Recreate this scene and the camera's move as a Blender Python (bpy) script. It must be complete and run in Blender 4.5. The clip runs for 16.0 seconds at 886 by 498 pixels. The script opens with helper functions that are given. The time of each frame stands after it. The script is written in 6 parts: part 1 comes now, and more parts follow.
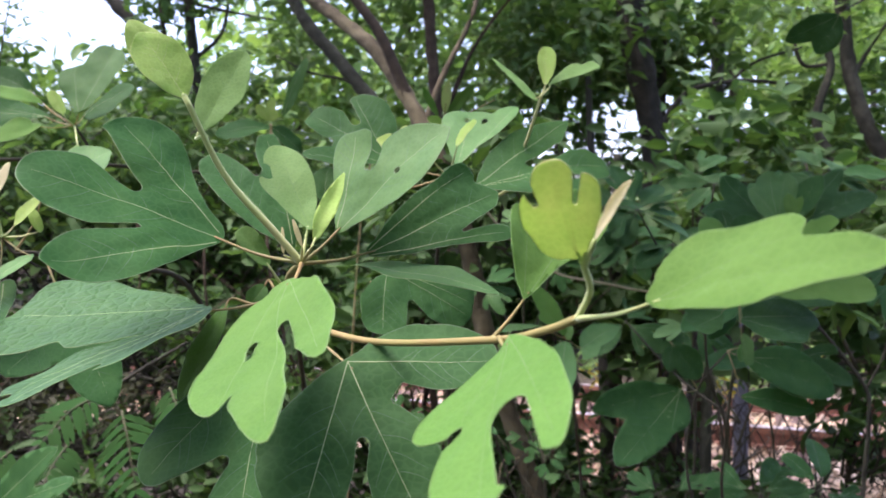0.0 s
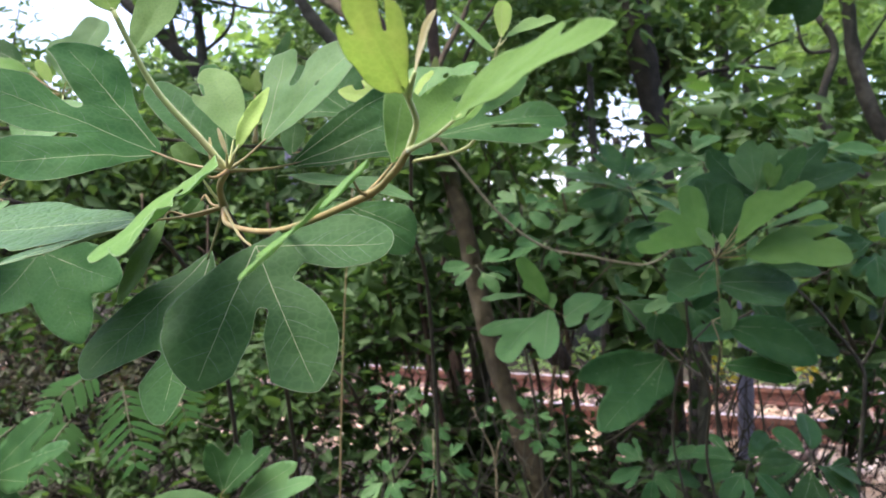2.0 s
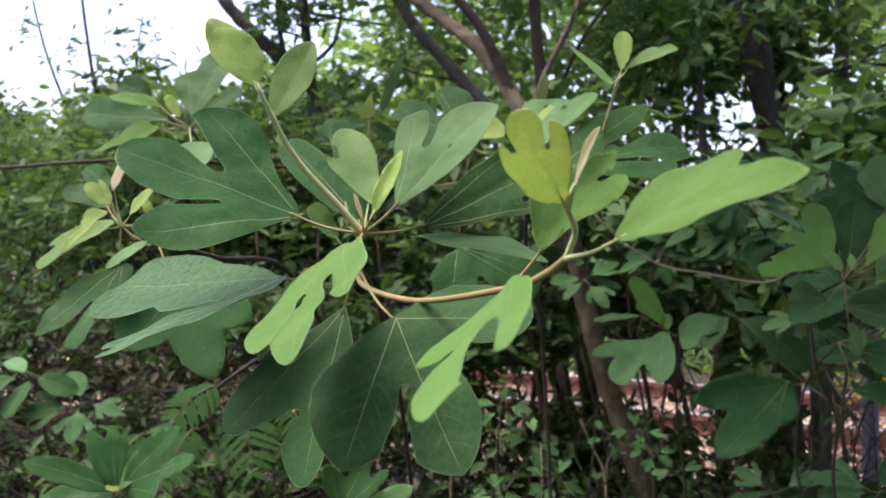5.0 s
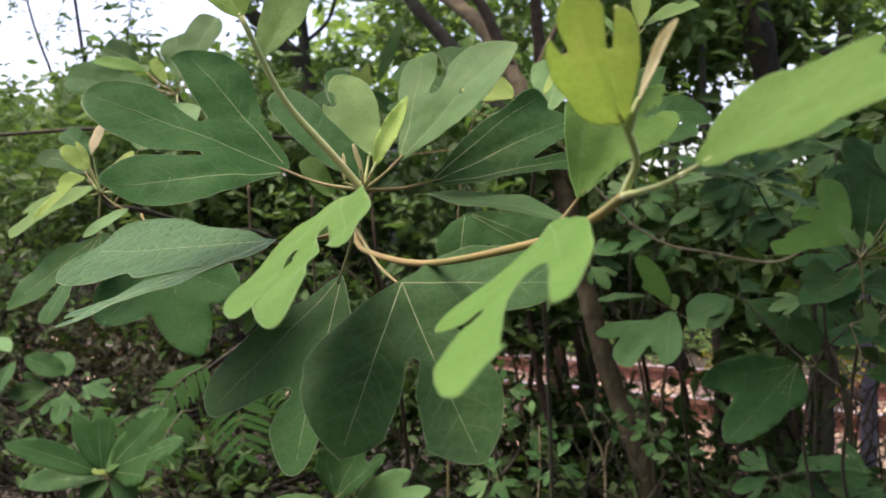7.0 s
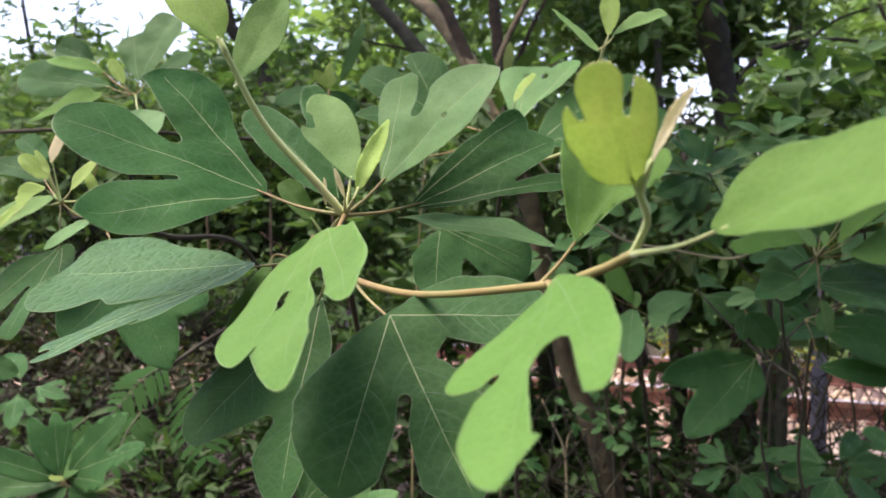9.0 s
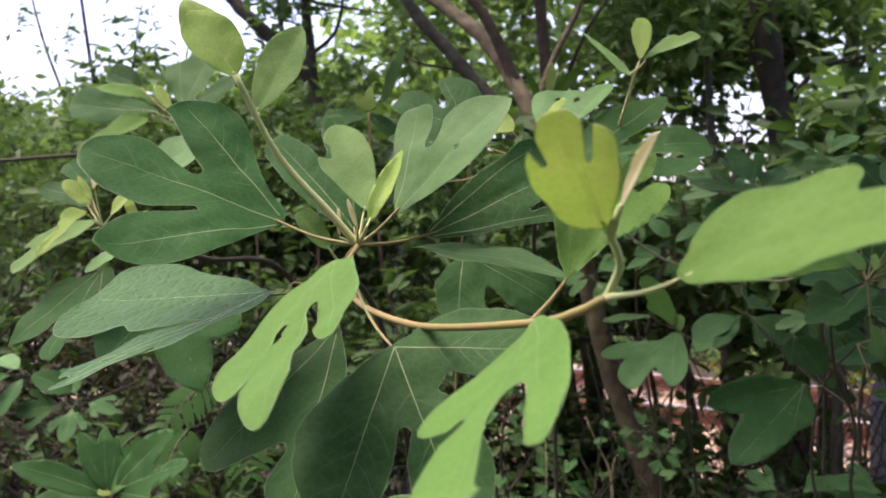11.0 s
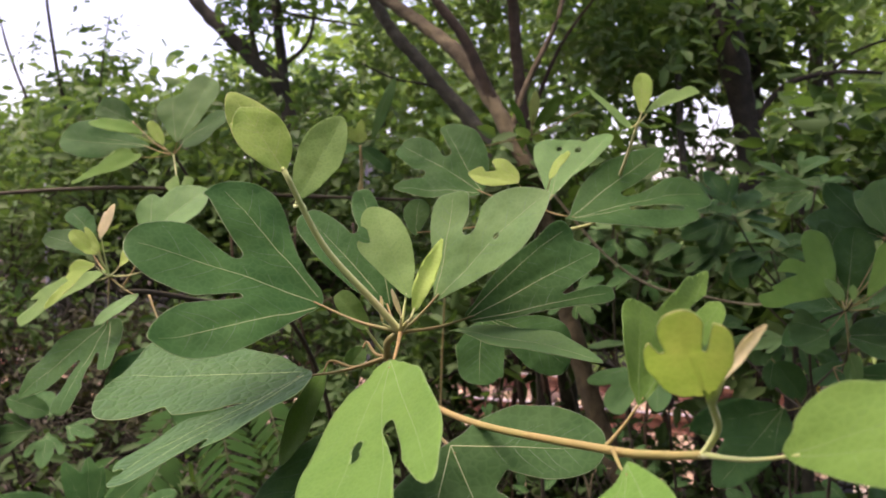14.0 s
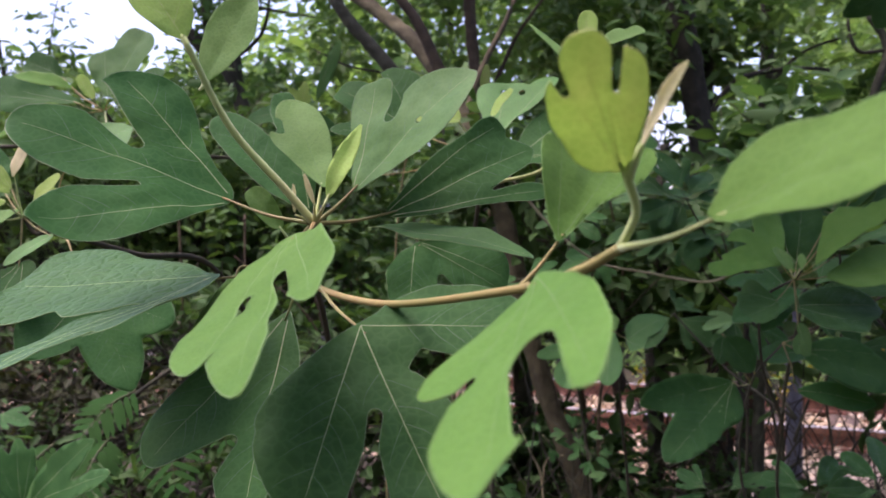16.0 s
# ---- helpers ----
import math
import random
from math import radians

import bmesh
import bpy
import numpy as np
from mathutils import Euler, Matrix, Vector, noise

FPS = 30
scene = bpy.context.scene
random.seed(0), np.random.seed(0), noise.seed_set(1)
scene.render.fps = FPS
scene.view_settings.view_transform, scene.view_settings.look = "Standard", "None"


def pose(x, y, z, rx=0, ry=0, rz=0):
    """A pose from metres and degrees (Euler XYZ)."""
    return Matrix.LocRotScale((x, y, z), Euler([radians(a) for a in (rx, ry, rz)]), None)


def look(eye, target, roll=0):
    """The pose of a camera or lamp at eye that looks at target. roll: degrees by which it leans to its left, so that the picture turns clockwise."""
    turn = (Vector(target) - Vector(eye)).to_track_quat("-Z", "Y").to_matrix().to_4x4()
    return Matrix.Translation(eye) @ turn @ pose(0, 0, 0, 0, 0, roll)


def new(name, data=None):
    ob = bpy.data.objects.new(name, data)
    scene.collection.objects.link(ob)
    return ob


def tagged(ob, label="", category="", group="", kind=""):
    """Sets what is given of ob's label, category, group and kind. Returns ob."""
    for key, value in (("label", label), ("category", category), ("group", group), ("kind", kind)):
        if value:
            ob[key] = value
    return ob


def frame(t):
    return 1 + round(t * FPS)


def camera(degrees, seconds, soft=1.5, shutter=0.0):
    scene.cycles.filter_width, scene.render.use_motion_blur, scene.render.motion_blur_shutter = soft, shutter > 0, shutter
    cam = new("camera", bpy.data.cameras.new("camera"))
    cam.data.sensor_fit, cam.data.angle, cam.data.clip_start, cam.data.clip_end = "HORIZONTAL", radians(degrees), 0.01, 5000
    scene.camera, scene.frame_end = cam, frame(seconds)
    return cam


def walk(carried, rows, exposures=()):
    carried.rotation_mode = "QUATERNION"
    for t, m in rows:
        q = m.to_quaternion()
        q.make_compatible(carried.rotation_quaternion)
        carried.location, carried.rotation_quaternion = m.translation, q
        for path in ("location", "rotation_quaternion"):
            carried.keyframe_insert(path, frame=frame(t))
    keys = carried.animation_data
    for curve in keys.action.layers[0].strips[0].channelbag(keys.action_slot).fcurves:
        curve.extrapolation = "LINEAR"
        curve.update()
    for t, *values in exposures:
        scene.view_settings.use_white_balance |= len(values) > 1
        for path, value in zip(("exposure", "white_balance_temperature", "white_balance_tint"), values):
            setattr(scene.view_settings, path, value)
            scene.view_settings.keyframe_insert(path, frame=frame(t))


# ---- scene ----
cam = camera(55.9, 16.0, soft=1.7)
PATH = [
    (0, pose(0.0000, 0.0037, 1.4999, 89.82, 0.12, 0.01)),
    (0.5, pose(0.0010, 0.0086, 1.4581, 89.58, 0.24, -0.03)),
    (1, pose(0.0340, 0.0066, 1.4761, 89.39, 0.20, -0.03)),
    (1.5, pose(0.0533, -0.0267, 1.4239, 89.95, 0.43, 0.38)),
    (2, pose(0.0657, -0.0292, 1.4378, 89.85, 0.48, 1.16)),
    (2.5, pose(0.0590, -0.0346, 1.4407, 89.79, 0.66, 2.42)),
    (3, pose(0.0609, -0.0074, 1.4556, 89.80, 0.88, 3.81)),
    (3.5, pose(0.0496, -0.0087, 1.4558, 89.65, 1.24, 5.19)),
    (4, pose(0.0453, -0.0174, 1.4558, 89.57, 0.98, 6.32)),
    (4.5, pose(0.0429, -0.0206, 1.4794, 89.86, 1.26, 7.40)),
    (4.7, pose(0.0454, -0.0326, 1.4803, 90.01, 0.88, 7.89)),
    (6.8, pose(0.0243, 0.0303, 1.4641, 88.87, 0.23, 7.97)),
    (7, pose(0.0257, 0.0330, 1.4645, 88.82, 0.44, 7.64)),
    (7.5, pose(-0.0125, 0.0216, 1.4964, 87.82, 0.31, 6.12)),
    (8, pose(-0.0092, 0.0243, 1.4931, 87.89, 0.73, 5.03)),
    (8.5, pose(-0.0042, 0.0302, 1.5055, 87.54, -0.13, 4.24)),
    (8.7, pose(0.0012, 0.0348, 1.4937, 87.69, 0.29, 4.17)),
    (10.8, pose(0.0350, 0.0356, 1.4724, 89.65, 1.21, 8.03)),
    (11, pose(0.0333, 0.0360, 1.4931, 89.28, 0.62, 8.19)),
    (11.5, pose(0.0375, 0.0146, 1.4896, 89.48, 0.74, 9.63)),
    (12, pose(0.0193, 0.0221, 1.5070, 89.46, 1.13, 9.69)),
    (12.5, pose(0.0025, 0.0123, 1.5625, 88.96, 1.07, 9.22)),
    (13, pose(0.0024, 0.0136, 1.5090, 89.81, 0.97, 8.39)),
    (13.5, pose(-0.0050, 0.0155, 1.5310, 89.60, 0.65, 7.13)),
    (14, pose(-0.0094, 0.0149, 1.5453, 89.44, 0.75, 5.81)),
    (14.5, pose(-0.0074, 0.0176, 1.5198, 89.81, 0.29, 4.84)),
    (15, pose(0.0032, 0.0358, 1.5147, 89.80, 0.73, 4.36)),
    (15.5, pose(0.0190, 0.0559, 1.4983, 89.63, 0.69, 3.78)),
    (16, pose(0.0090, 0.0558, 1.4757, 89.86, 0.51, 3.02)),
]
walk(cam, PATH, [(0, 2.12, 6250, 32), (1.0, 2.14, 6100, 30), (2.0, 2.26, 6300, 30), (3.0, 2.27, 6300, 32), (4.0, 2.17, 6330, 33), (4.5, 1.93, 6350, 34), (7.0, 1.71, 7000, 32), (7.5, 1.77, 6900, 34), (8.0, 1.97, 6900, 34), (8.5, 2.00, 6600, 32),
                 (11.0, 1.79, 6800, 36), (12.0, 1.80, 7500, 41), (13.0, 1.76, 7500, 41), (14.5, 1.72, 7400, 41), (15.0, 1.72, 6950, 40), (16.0, 1.62, 6400, 38)])
cam.data.dof.use_dof = True
cam.data.dof.focus_distance, cam.data.dof.aperture_fstop = 0.52, cam.data.lens / 1.9

# ---- world and light ----
world = bpy.data.worlds.new("sky")
scene.world = world
world.use_nodes = True
sky = world.node_tree.nodes.new("ShaderNodeTexSky")
sky.sky_type, sky.sun_disc = "NISHITA", False
sky.sun_elevation, sky.sun_rotation = radians(68), radians(-106)
sky.air_density, sky.dust_density, sky.ozone_density = 1.0, 3.2, 0.3
world.node_tree.links.new(sky.outputs[0], world.node_tree.nodes["Background"].inputs[0])
world.node_tree.nodes["Background"].inputs[1].default_value = 0.15
sun = new("sun", bpy.data.lights.new("sun", "SUN"))
sun.data.energy, sun.data.angle, sun.data.color = 1.2, radians(40), (1.0, 0.95, 0.86)
sun.matrix_world = look((-3.5, -1.0, 9.3), (0, 0, 0))


# ---- materials ----
def material(name, colours, scale=60.0, rough=0.6, bump=0.2, bump_scale=None, translucent=0.0, through_colour=None, spec=0.3,
             cells=0.0, metal=0.0, spread=0.25, sheen=0.0):
    """A surface whose colour wanders between colours by two scales of noise, with fine relief; thin ones let light through."""
    m = bpy.data.materials.new(name)
    m.use_nodes = True
    tree = m.node_tree
    bsdf, out = tree.nodes["Principled BSDF"], tree.nodes["Material Output"]
    add, link = tree.nodes.new, tree.links.new
    at = add("ShaderNodeTexCoord")
    fine, broad = add("ShaderNodeTexNoise"), add("ShaderNodeTexNoise")
    fine.inputs["Scale"].default_value, fine.inputs["Detail"].default_value = scale, 5
    broad.inputs["Scale"].default_value, broad.inputs["Detail"].default_value = scale / 7, 2
    mix = add("ShaderNodeMath")
    mix.operation = "ADD"
    half = add("ShaderNodeMath")
    half.operation, half.inputs[1].default_value = "MULTIPLY", 0.5
    ramp = add("ShaderNodeValToRGB")
    n = len(colours)
    ramp.color_ramp.elements[0].position, ramp.color_ramp.elements[1].position = 0.36, 0.64
    ramp.color_ramp.elements[0].color, ramp.color_ramp.elements[1].color = (*colours[0], 1), (*colours[-1], 1)
    for i in range(1, n - 1):
        ramp.color_ramp.elements.new(0.36 + 0.28 * i / (n - 1)).color = (*colours[i], 1)
    for node in (fine, broad):
        link(at.outputs["Object"], node.inputs["Vector"])
    link(fine.outputs[0], mix.inputs[0])
    link(broad.outputs[0], mix.inputs[1])
    link(mix.outputs[0], half.inputs[0])
    link(half.outputs[0], ramp.inputs[0])
    # each leaf or piece a little lighter or darker, warmer or cooler
    hue = add("ShaderNodeHueSaturation")
    info, geo = add("ShaderNodeObjectInfo"), add("ShaderNodeNewGeometry")
    both = add("ShaderNodeMath")
    both.operation = "ADD"
    link(info.outputs["Random"], both.inputs[0])
    link(geo.outputs["Random Per Island"], both.inputs[1])
    frac = add("ShaderNodeMath")
    frac.operation = "FRACT"
    link(both.outputs[0], frac.inputs[0])
    value, turn = add("ShaderNodeMapRange"), add("ShaderNodeMapRange")
    value.inputs[3].default_value, value.inputs[4].default_value = 1 - spread, 1 + spread
    turn.inputs[3].default_value, turn.inputs[4].default_value = 0.5 - spread * 0.04, 0.5 + spread * 0.04
    link(frac.outputs[0], value.inputs[0])
    link(frac.outputs[0], turn.inputs[0])
    link(value.outputs[0], hue.inputs["Value"])
    link(turn.outputs[0], hue.inputs["Hue"])
    link(ramp.outputs[0], hue.inputs["Color"])
    link(hue.outputs[0], bsdf.inputs["Base Color"])
    bsdf.inputs["Roughness"].default_value, bsdf.inputs["Metallic"].default_value = rough, metal
    bsdf.inputs["Specular IOR Level"].default_value = spec
    bsdf.inputs["Sheen Weight"].default_value = sheen
    if bump:
        b = add("ShaderNodeBump")
        b.inputs["Strength"].default_value, b.inputs["Distance"].default_value = bump, 0.4 / (bump_scale or scale)
        grain = add("ShaderNodeTexNoise")
        grain.inputs["Scale"].default_value, grain.inputs["Detail"].default_value = bump_scale or scale * 2, 4
        link(at.outputs["Object"], grain.inputs["Vector"])
        height = grain.outputs[0]
        if cells:  # the net of small veins that quilts a leaf
            net = add("ShaderNodeTexVoronoi")
            net.inputs["Randomness"].default_value = 0.85
            net.feature = "DISTANCE_TO_EDGE"
            net.inputs["Scale"].default_value = cells
            link(at.outputs["Object"], net.inputs["Vector"])
            clip = add("ShaderNodeMapRange")
            clip.inputs[2].default_value = 0.25
            link(net.outputs["Distance"], clip.inputs[0])
            total = add("ShaderNodeMath")
            total.operation = "MULTIPLY_ADD"
            total.inputs[1].default_value = 0.5
            link(grain.outputs[0], total.inputs[0])
            link(clip.outputs[0], total.inputs[2])
            height = total.outputs[0]
            b.inputs["Distance"].default_value = 0.25 / cells
            # the small veins are a little paler than the blade between them
            fade, lift = add("ShaderNodeMapRange"), add("ShaderNodeMix")
            fade.inputs[2].default_value, fade.inputs[3].default_value, fade.inputs[4].default_value = 0.16, 0.14, 0.0
            link(net.outputs["Distance"], fade.inputs[0])
            lift.data_type = "RGBA"
            lift.inputs[7].default_value = (*[min(1.0, 1.55 * v + 0.012) for v in colours[-1]], 1)
            link(fade.outputs[0], lift.inputs[0])
            link(ramp.outputs[0], lift.inputs[6])
            link(lift.outputs[2], hue.inputs["Color"])
        link(height, b.inputs["Height"])
        link(b.outputs[0], bsdf.inputs["Normal"])
    if translucent:
        thin, blend = add("ShaderNodeBsdfTranslucent"), add("ShaderNodeMixShader")
        if through_colour:
            tint = add("ShaderNodeMix")
            tint.data_type, tint.blend_type = "RGBA", "MULTIPLY"
            tint.inputs[0].default_value = 1.0
            link(hue.outputs[0], tint.inputs[6])
            tint.inputs[7].default_value = (*through_colour, 1)
            link(tint.outputs[2], thin.inputs[0])
        else:
            link(hue.outputs[0], thin.inputs[0])
        blend.inputs[0].default_value = translucent
        link(bsdf.outputs[0], blend.inputs[1])
        link(thin.outputs[0], blend.inputs[2])
        link(blend.outputs[0], out.inputs[0])
    return m


def leaf_pair(name, top, under, trans, rough=0.5, bump=0.15, cells=260.0, spec=0.3, sheen=0.0, warm=(1.5, 1.6, 0.6)):
    return (material(name + "_top", top, 45, rough, bump, 500, trans, warm, spec, cells, 0, 0.15, sheen),
            material(name + "_under", under, 45, 0.7, bump, 500, trans, warm, 0.2, cells, 0, 0.1, 0.1))


LEAF = {
    "mature": leaf_pair("mature_leaf", [(0.033, 0.106, 0.032), (0.042, 0.122, 0.037), (0.054, 0.141, 0.042)], [(0.08, 0.18, 0.06), (0.11, 0.21, 0.08)], 0.38, 0.55, 0.12, 190.0, 0.07, 0.0, (1.5, 1.7, 0.5)),
    "quilted": leaf_pair("quilted_leaf", [(0.03, 0.086, 0.027), (0.038, 0.1, 0.031), (0.046, 0.112, 0.035)], [(0.13, 0.23, 0.09), (0.16, 0.27, 0.11)], 0.15, 0.55, 0.42, 110.0, 0.1),
    "mid": leaf_pair("half_grown_leaf", [(0.075, 0.195, 0.06), (0.09, 0.215, 0.066), (0.105, 0.235, 0.072)], [(0.17, 0.28, 0.12), (0.2, 0.31, 0.14)], 0.3, 0.6, 0.06, 260.0, 0.2),
    "young": leaf_pair("young_leaf", [(0.079, 0.195, 0.034), (0.093, 0.212, 0.039), (0.106, 0.228, 0.044)], [(0.2, 0.34, 0.12), (0.23, 0.36, 0.14)], 0.34, 0.68, 0.12, 300.0, 0.12, 0.05, (1.3, 1.5, 0.8)),
    "pale": leaf_pair("pale_green_leaf", [(0.135, 0.30, 0.078), (0.158, 0.325, 0.09), (0.178, 0.345, 0.1)], [(0.3, 0.44, 0.2), (0.33, 0.46, 0.22)], 0.42, 0.7, 0.15, 320.0, 0.2, 0.15, (1.2, 1.25, 0.8)),
    "young_yellow": leaf_pair("yellow_green_leaf", [(0.29, 0.46, 0.11), (0.33, 0.49, 0.13)], [(0.34, 0.5, 0.17), (0.37, 0.52, 0.19)], 0.45, 0.7, 0.2, 320.0, 0.2, 0.15, (1.2, 1.25, 0.8)),
    "bronze": leaf_pair("bronze_yellow_leaf", [(0.44, 0.59, 0.22), (0.48, 0.6, 0.24), (0.55, 0.57, 0.28)], [(0.46, 0.59, 0.25), (0.52, 0.58, 0.28)], 0.6, 0.7, 0.07, 320.0, 0.2, 0.2, (1.0, 1.05, 0.92)),
    "bud": leaf_pair("pale_unfolding_leaf", [(0.66, 0.65, 0.41), (0.71, 0.67, 0.44), (0.65, 0.66, 0.39)], [(0.78, 0.74, 0.48), (0.82, 0.76, 0.5)], 0.5, 0.75, 0.2, 320.0, 0.15, 0.3, (1.1, 1.1, 0.95)),
}
VEIN = {
    "mature": material("pale_vein", [(0.24, 0.36, 0.14), (0.3, 0.41, 0.17)], 80, 0.6, 0.1, spread=0.05),
    "young": material("young_vein", [(0.125, 0.255, 0.065), (0.14, 0.27, 0.075)], 80, 0.6, 0.1, spread=0.05),
    "bronze": material("yellow_vein", [(0.46, 0.56, 0.2), (0.5, 0.58, 0.22)], 80, 0.6, 0.1, spread=0.05),
}
FINE_VEIN = {
    "mature": material("fine_vein", [(0.078, 0.175, 0.06), (0.1, 0.2, 0.075)], 80, 0.6, 0.1, spread=0.05),
    "young": material("young_fine_vein", [(0.1, 0.225, 0.047), (0.11, 0.235, 0.052)], 80, 0.6, 0.1, spread=0.05),
    "bronze": material("yellow_fine_vein", [(0.42, 0.52, 0.19), (0.46, 0.54, 0.2)], 80, 0.6, 0.1, spread=0.05),
}
PETIOLE = material("petiole", [(0.275, 0.19, 0.08), (0.255, 0.22, 0.085), (0.215, 0.245, 0.085)], 60, 0.55, 0.15, 700, spread=0.1)
# darker copy of the stalk: undergrowth shade is put into its colour
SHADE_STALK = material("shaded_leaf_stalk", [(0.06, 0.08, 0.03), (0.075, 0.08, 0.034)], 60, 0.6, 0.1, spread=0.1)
DRY_VINE = material("dry_vine", [(0.2, 0.18, 0.1), (0.26, 0.23, 0.14)], 60, 0.8, 0.3)
GREEN_STEM = material("green_stem", [(0.2, 0.21, 0.066), (0.23, 0.2, 0.068), (0.245, 0.175, 0.068)], 40, 0.6, 0.2, 700, spread=0.08)
PALE_STEM = material("pale_downy_stem", [(0.36, 0.49, 0.17), (0.42, 0.52, 0.19), (0.46, 0.49, 0.2)], 40, 0.7, 0.25, 900, spread=0.06, sheen=0.3)
GREY_TWIG = material("grey_twig", [(0.035, 0.035, 0.02), (0.067, 0.065, 0.038)], 60, 0.85, 0.5, 300)
BARK = material("dark_bark", [(0.019, 0.02, 0.013), (0.034, 0.035, 0.023), (0.066, 0.065, 0.044)], 22, 0.9, 0.9, 60, spread=0.5)
RED_BARK = material("reddish_bark", [(0.034, 0.025, 0.014), (0.066, 0.048, 0.028), (0.11, 0.083, 0.05)], 22, 0.9, 0.9, 60, spread=0.5)
BROWN_BARK = material("brown_bark", [(0.026, 0.022, 0.012), (0.05, 0.042, 0.023), (0.085, 0.073, 0.041)], 22, 0.9, 0.9, 60, spread=0.5)
DEAD = material("dead_leaf", [(0.012, 0.01, 0.008), (0.03, 0.022, 0.015)], 60, 0.9, 0.5)
GALVANISED = material("galvanised_steel", [(0.1, 0.11, 0.14), (0.16, 0.17, 0.205)], 30, 0.5, 0.15, metal=0.2, spread=0.05)
RUST_WIRE = material("dull_wire", [(0.03, 0.026, 0.022), (0.07, 0.06, 0.05)], 30, 0.7, 0.2)
LITTER = material("leaf_litter", [(0.024, 0.021, 0.015), (0.048, 0.04, 0.025), (0.042, 0.048, 0.023)], 3, 0.95, 0.9, 20)
BALLAST = material("pink_ballast", [(0.24, 0.165, 0.105), (0.38, 0.29, 0.2), (0.55, 0.475, 0.37)], 9, 0.9, 0.5, 25, spread=0.45)
RAIL = material("rusty_rail", [(0.13, 0.06, 0.04), (0.2, 0.1, 0.065)], 14, 0.8, 0.4, 80)
RAIL_TOP = material("worn_rail_head", [(0.5, 0.49, 0.52), (0.62, 0.61, 0.64)], 10, 0.35, 0.1, metal=0.3)
SLEEPER = material("sleeper_wood", [(0.07, 0.05, 0.04), (0.13, 0.09, 0.07)], 12, 0.9, 0.7, 60)


def foliage(name, colours, trans=0.35, spread=0.16):
    return material(name, colours, 3, 0.55, 0.0, translucent=trans, through_colour=(1.4, 1.5, 0.7), spread=spread, spec=0.14)


# DARK and SUNNY foliage carry shade and sunlight in their leaf colour
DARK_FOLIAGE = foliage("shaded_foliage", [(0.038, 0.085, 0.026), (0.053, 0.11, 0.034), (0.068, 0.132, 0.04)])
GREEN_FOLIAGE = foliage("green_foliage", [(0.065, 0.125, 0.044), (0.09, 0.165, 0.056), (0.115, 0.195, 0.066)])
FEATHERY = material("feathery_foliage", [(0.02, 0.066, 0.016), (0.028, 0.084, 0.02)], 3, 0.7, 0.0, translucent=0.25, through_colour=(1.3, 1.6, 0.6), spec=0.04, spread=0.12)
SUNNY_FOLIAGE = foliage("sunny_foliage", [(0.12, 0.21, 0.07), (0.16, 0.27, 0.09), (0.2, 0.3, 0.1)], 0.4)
YELLOW_FOLIAGE = foliage("yellowed_foliage", [(0.4, 0.32, 0.03), (0.5, 0.42, 0.05)], 0.3)
BROWN_FOLIAGE = foliage("withered_foliage", [(0.028, 0.036, 0.016), (0.04, 0.048, 0.02), (0.044, 0.038, 0.02)], 0.25)


# ---- tools for building ----
def thing(name, place, label, category, group=""):
    ob = new(name)
    ob.empty_display_size = 0.05
    ob.location = place
    return tagged(ob, label, category, group)


def part(name, mesh, mats, parent, label="", kind=""):
    """Links a mesh, whose points are in the world, as a part of parent."""
    if isinstance(mesh, bmesh.types.BMesh):
        bm, mesh = mesh, bpy.data.meshes.new(name)
        bm.to_mesh(mesh)
        bm.free()
    for m in mats if isinstance(mats, (list, tuple)) else [mats]:
        mesh.materials.append(m)
    ob = new(name, mesh)
    if parent:
        root, top = parent, Vector()
        while root:
            top += root.location
            root = root.parent
        mesh.transform(Matrix.Translation(-top))
        ob.parent = parent
    for p in mesh.polygons:
        p.use_smooth = True
    if kind:
        ob["kind"] = kind
    if label:
        ob["label"] = label
    return ob


def spline(points, steps):
    """A smooth line through points."""
    p = [Vector(q) for q in points]
    p = [2 * p[0] - p[1], *p, 2 * p[-1] - p[-2]]
    line = []
    for i in range(1, len(p) - 2):
        for k in range(steps):
            t = k / steps
            a, b, c, d = p[i - 1], p[i], p[i + 1], p[i + 2]
            line.append(0.5 * (2 * b + (c - a) * t + (2 * a - 5 * b + 4 * c - d) * t * t + (3 * b - a - 3 * c + d) * t ** 3))
    return line + [p[-2]]


def tube(bm, points, r0, r1, sides=8, steps=6, rough=0.0, swell=None):
    """A tapering round limb along a smooth line."""
    line = spline(points, steps)
    n, rings = len(line), []
    side = Vector((0.3, 0.2, 1.0))
    for i, q in enumerate(line):
        way = (line[min(i + 1, n - 1)] - line[max(i - 1, 0)]).normalized()
        u = side.cross(way)
        if u.length < 0.05:
            u = Vector((1, 0.1, 0)).cross(way)
        u.normalize()
        v = way.cross(u)
        t = i / (n - 1)
        r = r0 + (r1 - r0) * t
        if swell:
            r *= 1 + swell * math.exp(-(t / 0.08) ** 2)
        ring = []
        for k in range(sides):
            a = 2 * math.pi * k / sides
            w = u * math.cos(a) + v * math.sin(a)
            rr = r * (1 + rough * noise.noise(q * (0.3 / max(r, 0.001)) + w * 1.5) + 0.7 * rough * noise.noise(Vector((q.x, q.y, q.z * 0.35)) * (0.9 / max(r, 0.001)) + w * 4.5))
            ring.append(bm.verts.new(q + w * rr))
        rings.append(ring)
    for a, b in zip(rings, rings[1:]):
        for k in range(sides):
            bm.faces.new((a[k], a[(k + 1) % sides], b[(k + 1) % sides], b[k]))
    bm.faces.new(rings[0][::-1])
    bm.faces.new(rings[-1])
    return bm


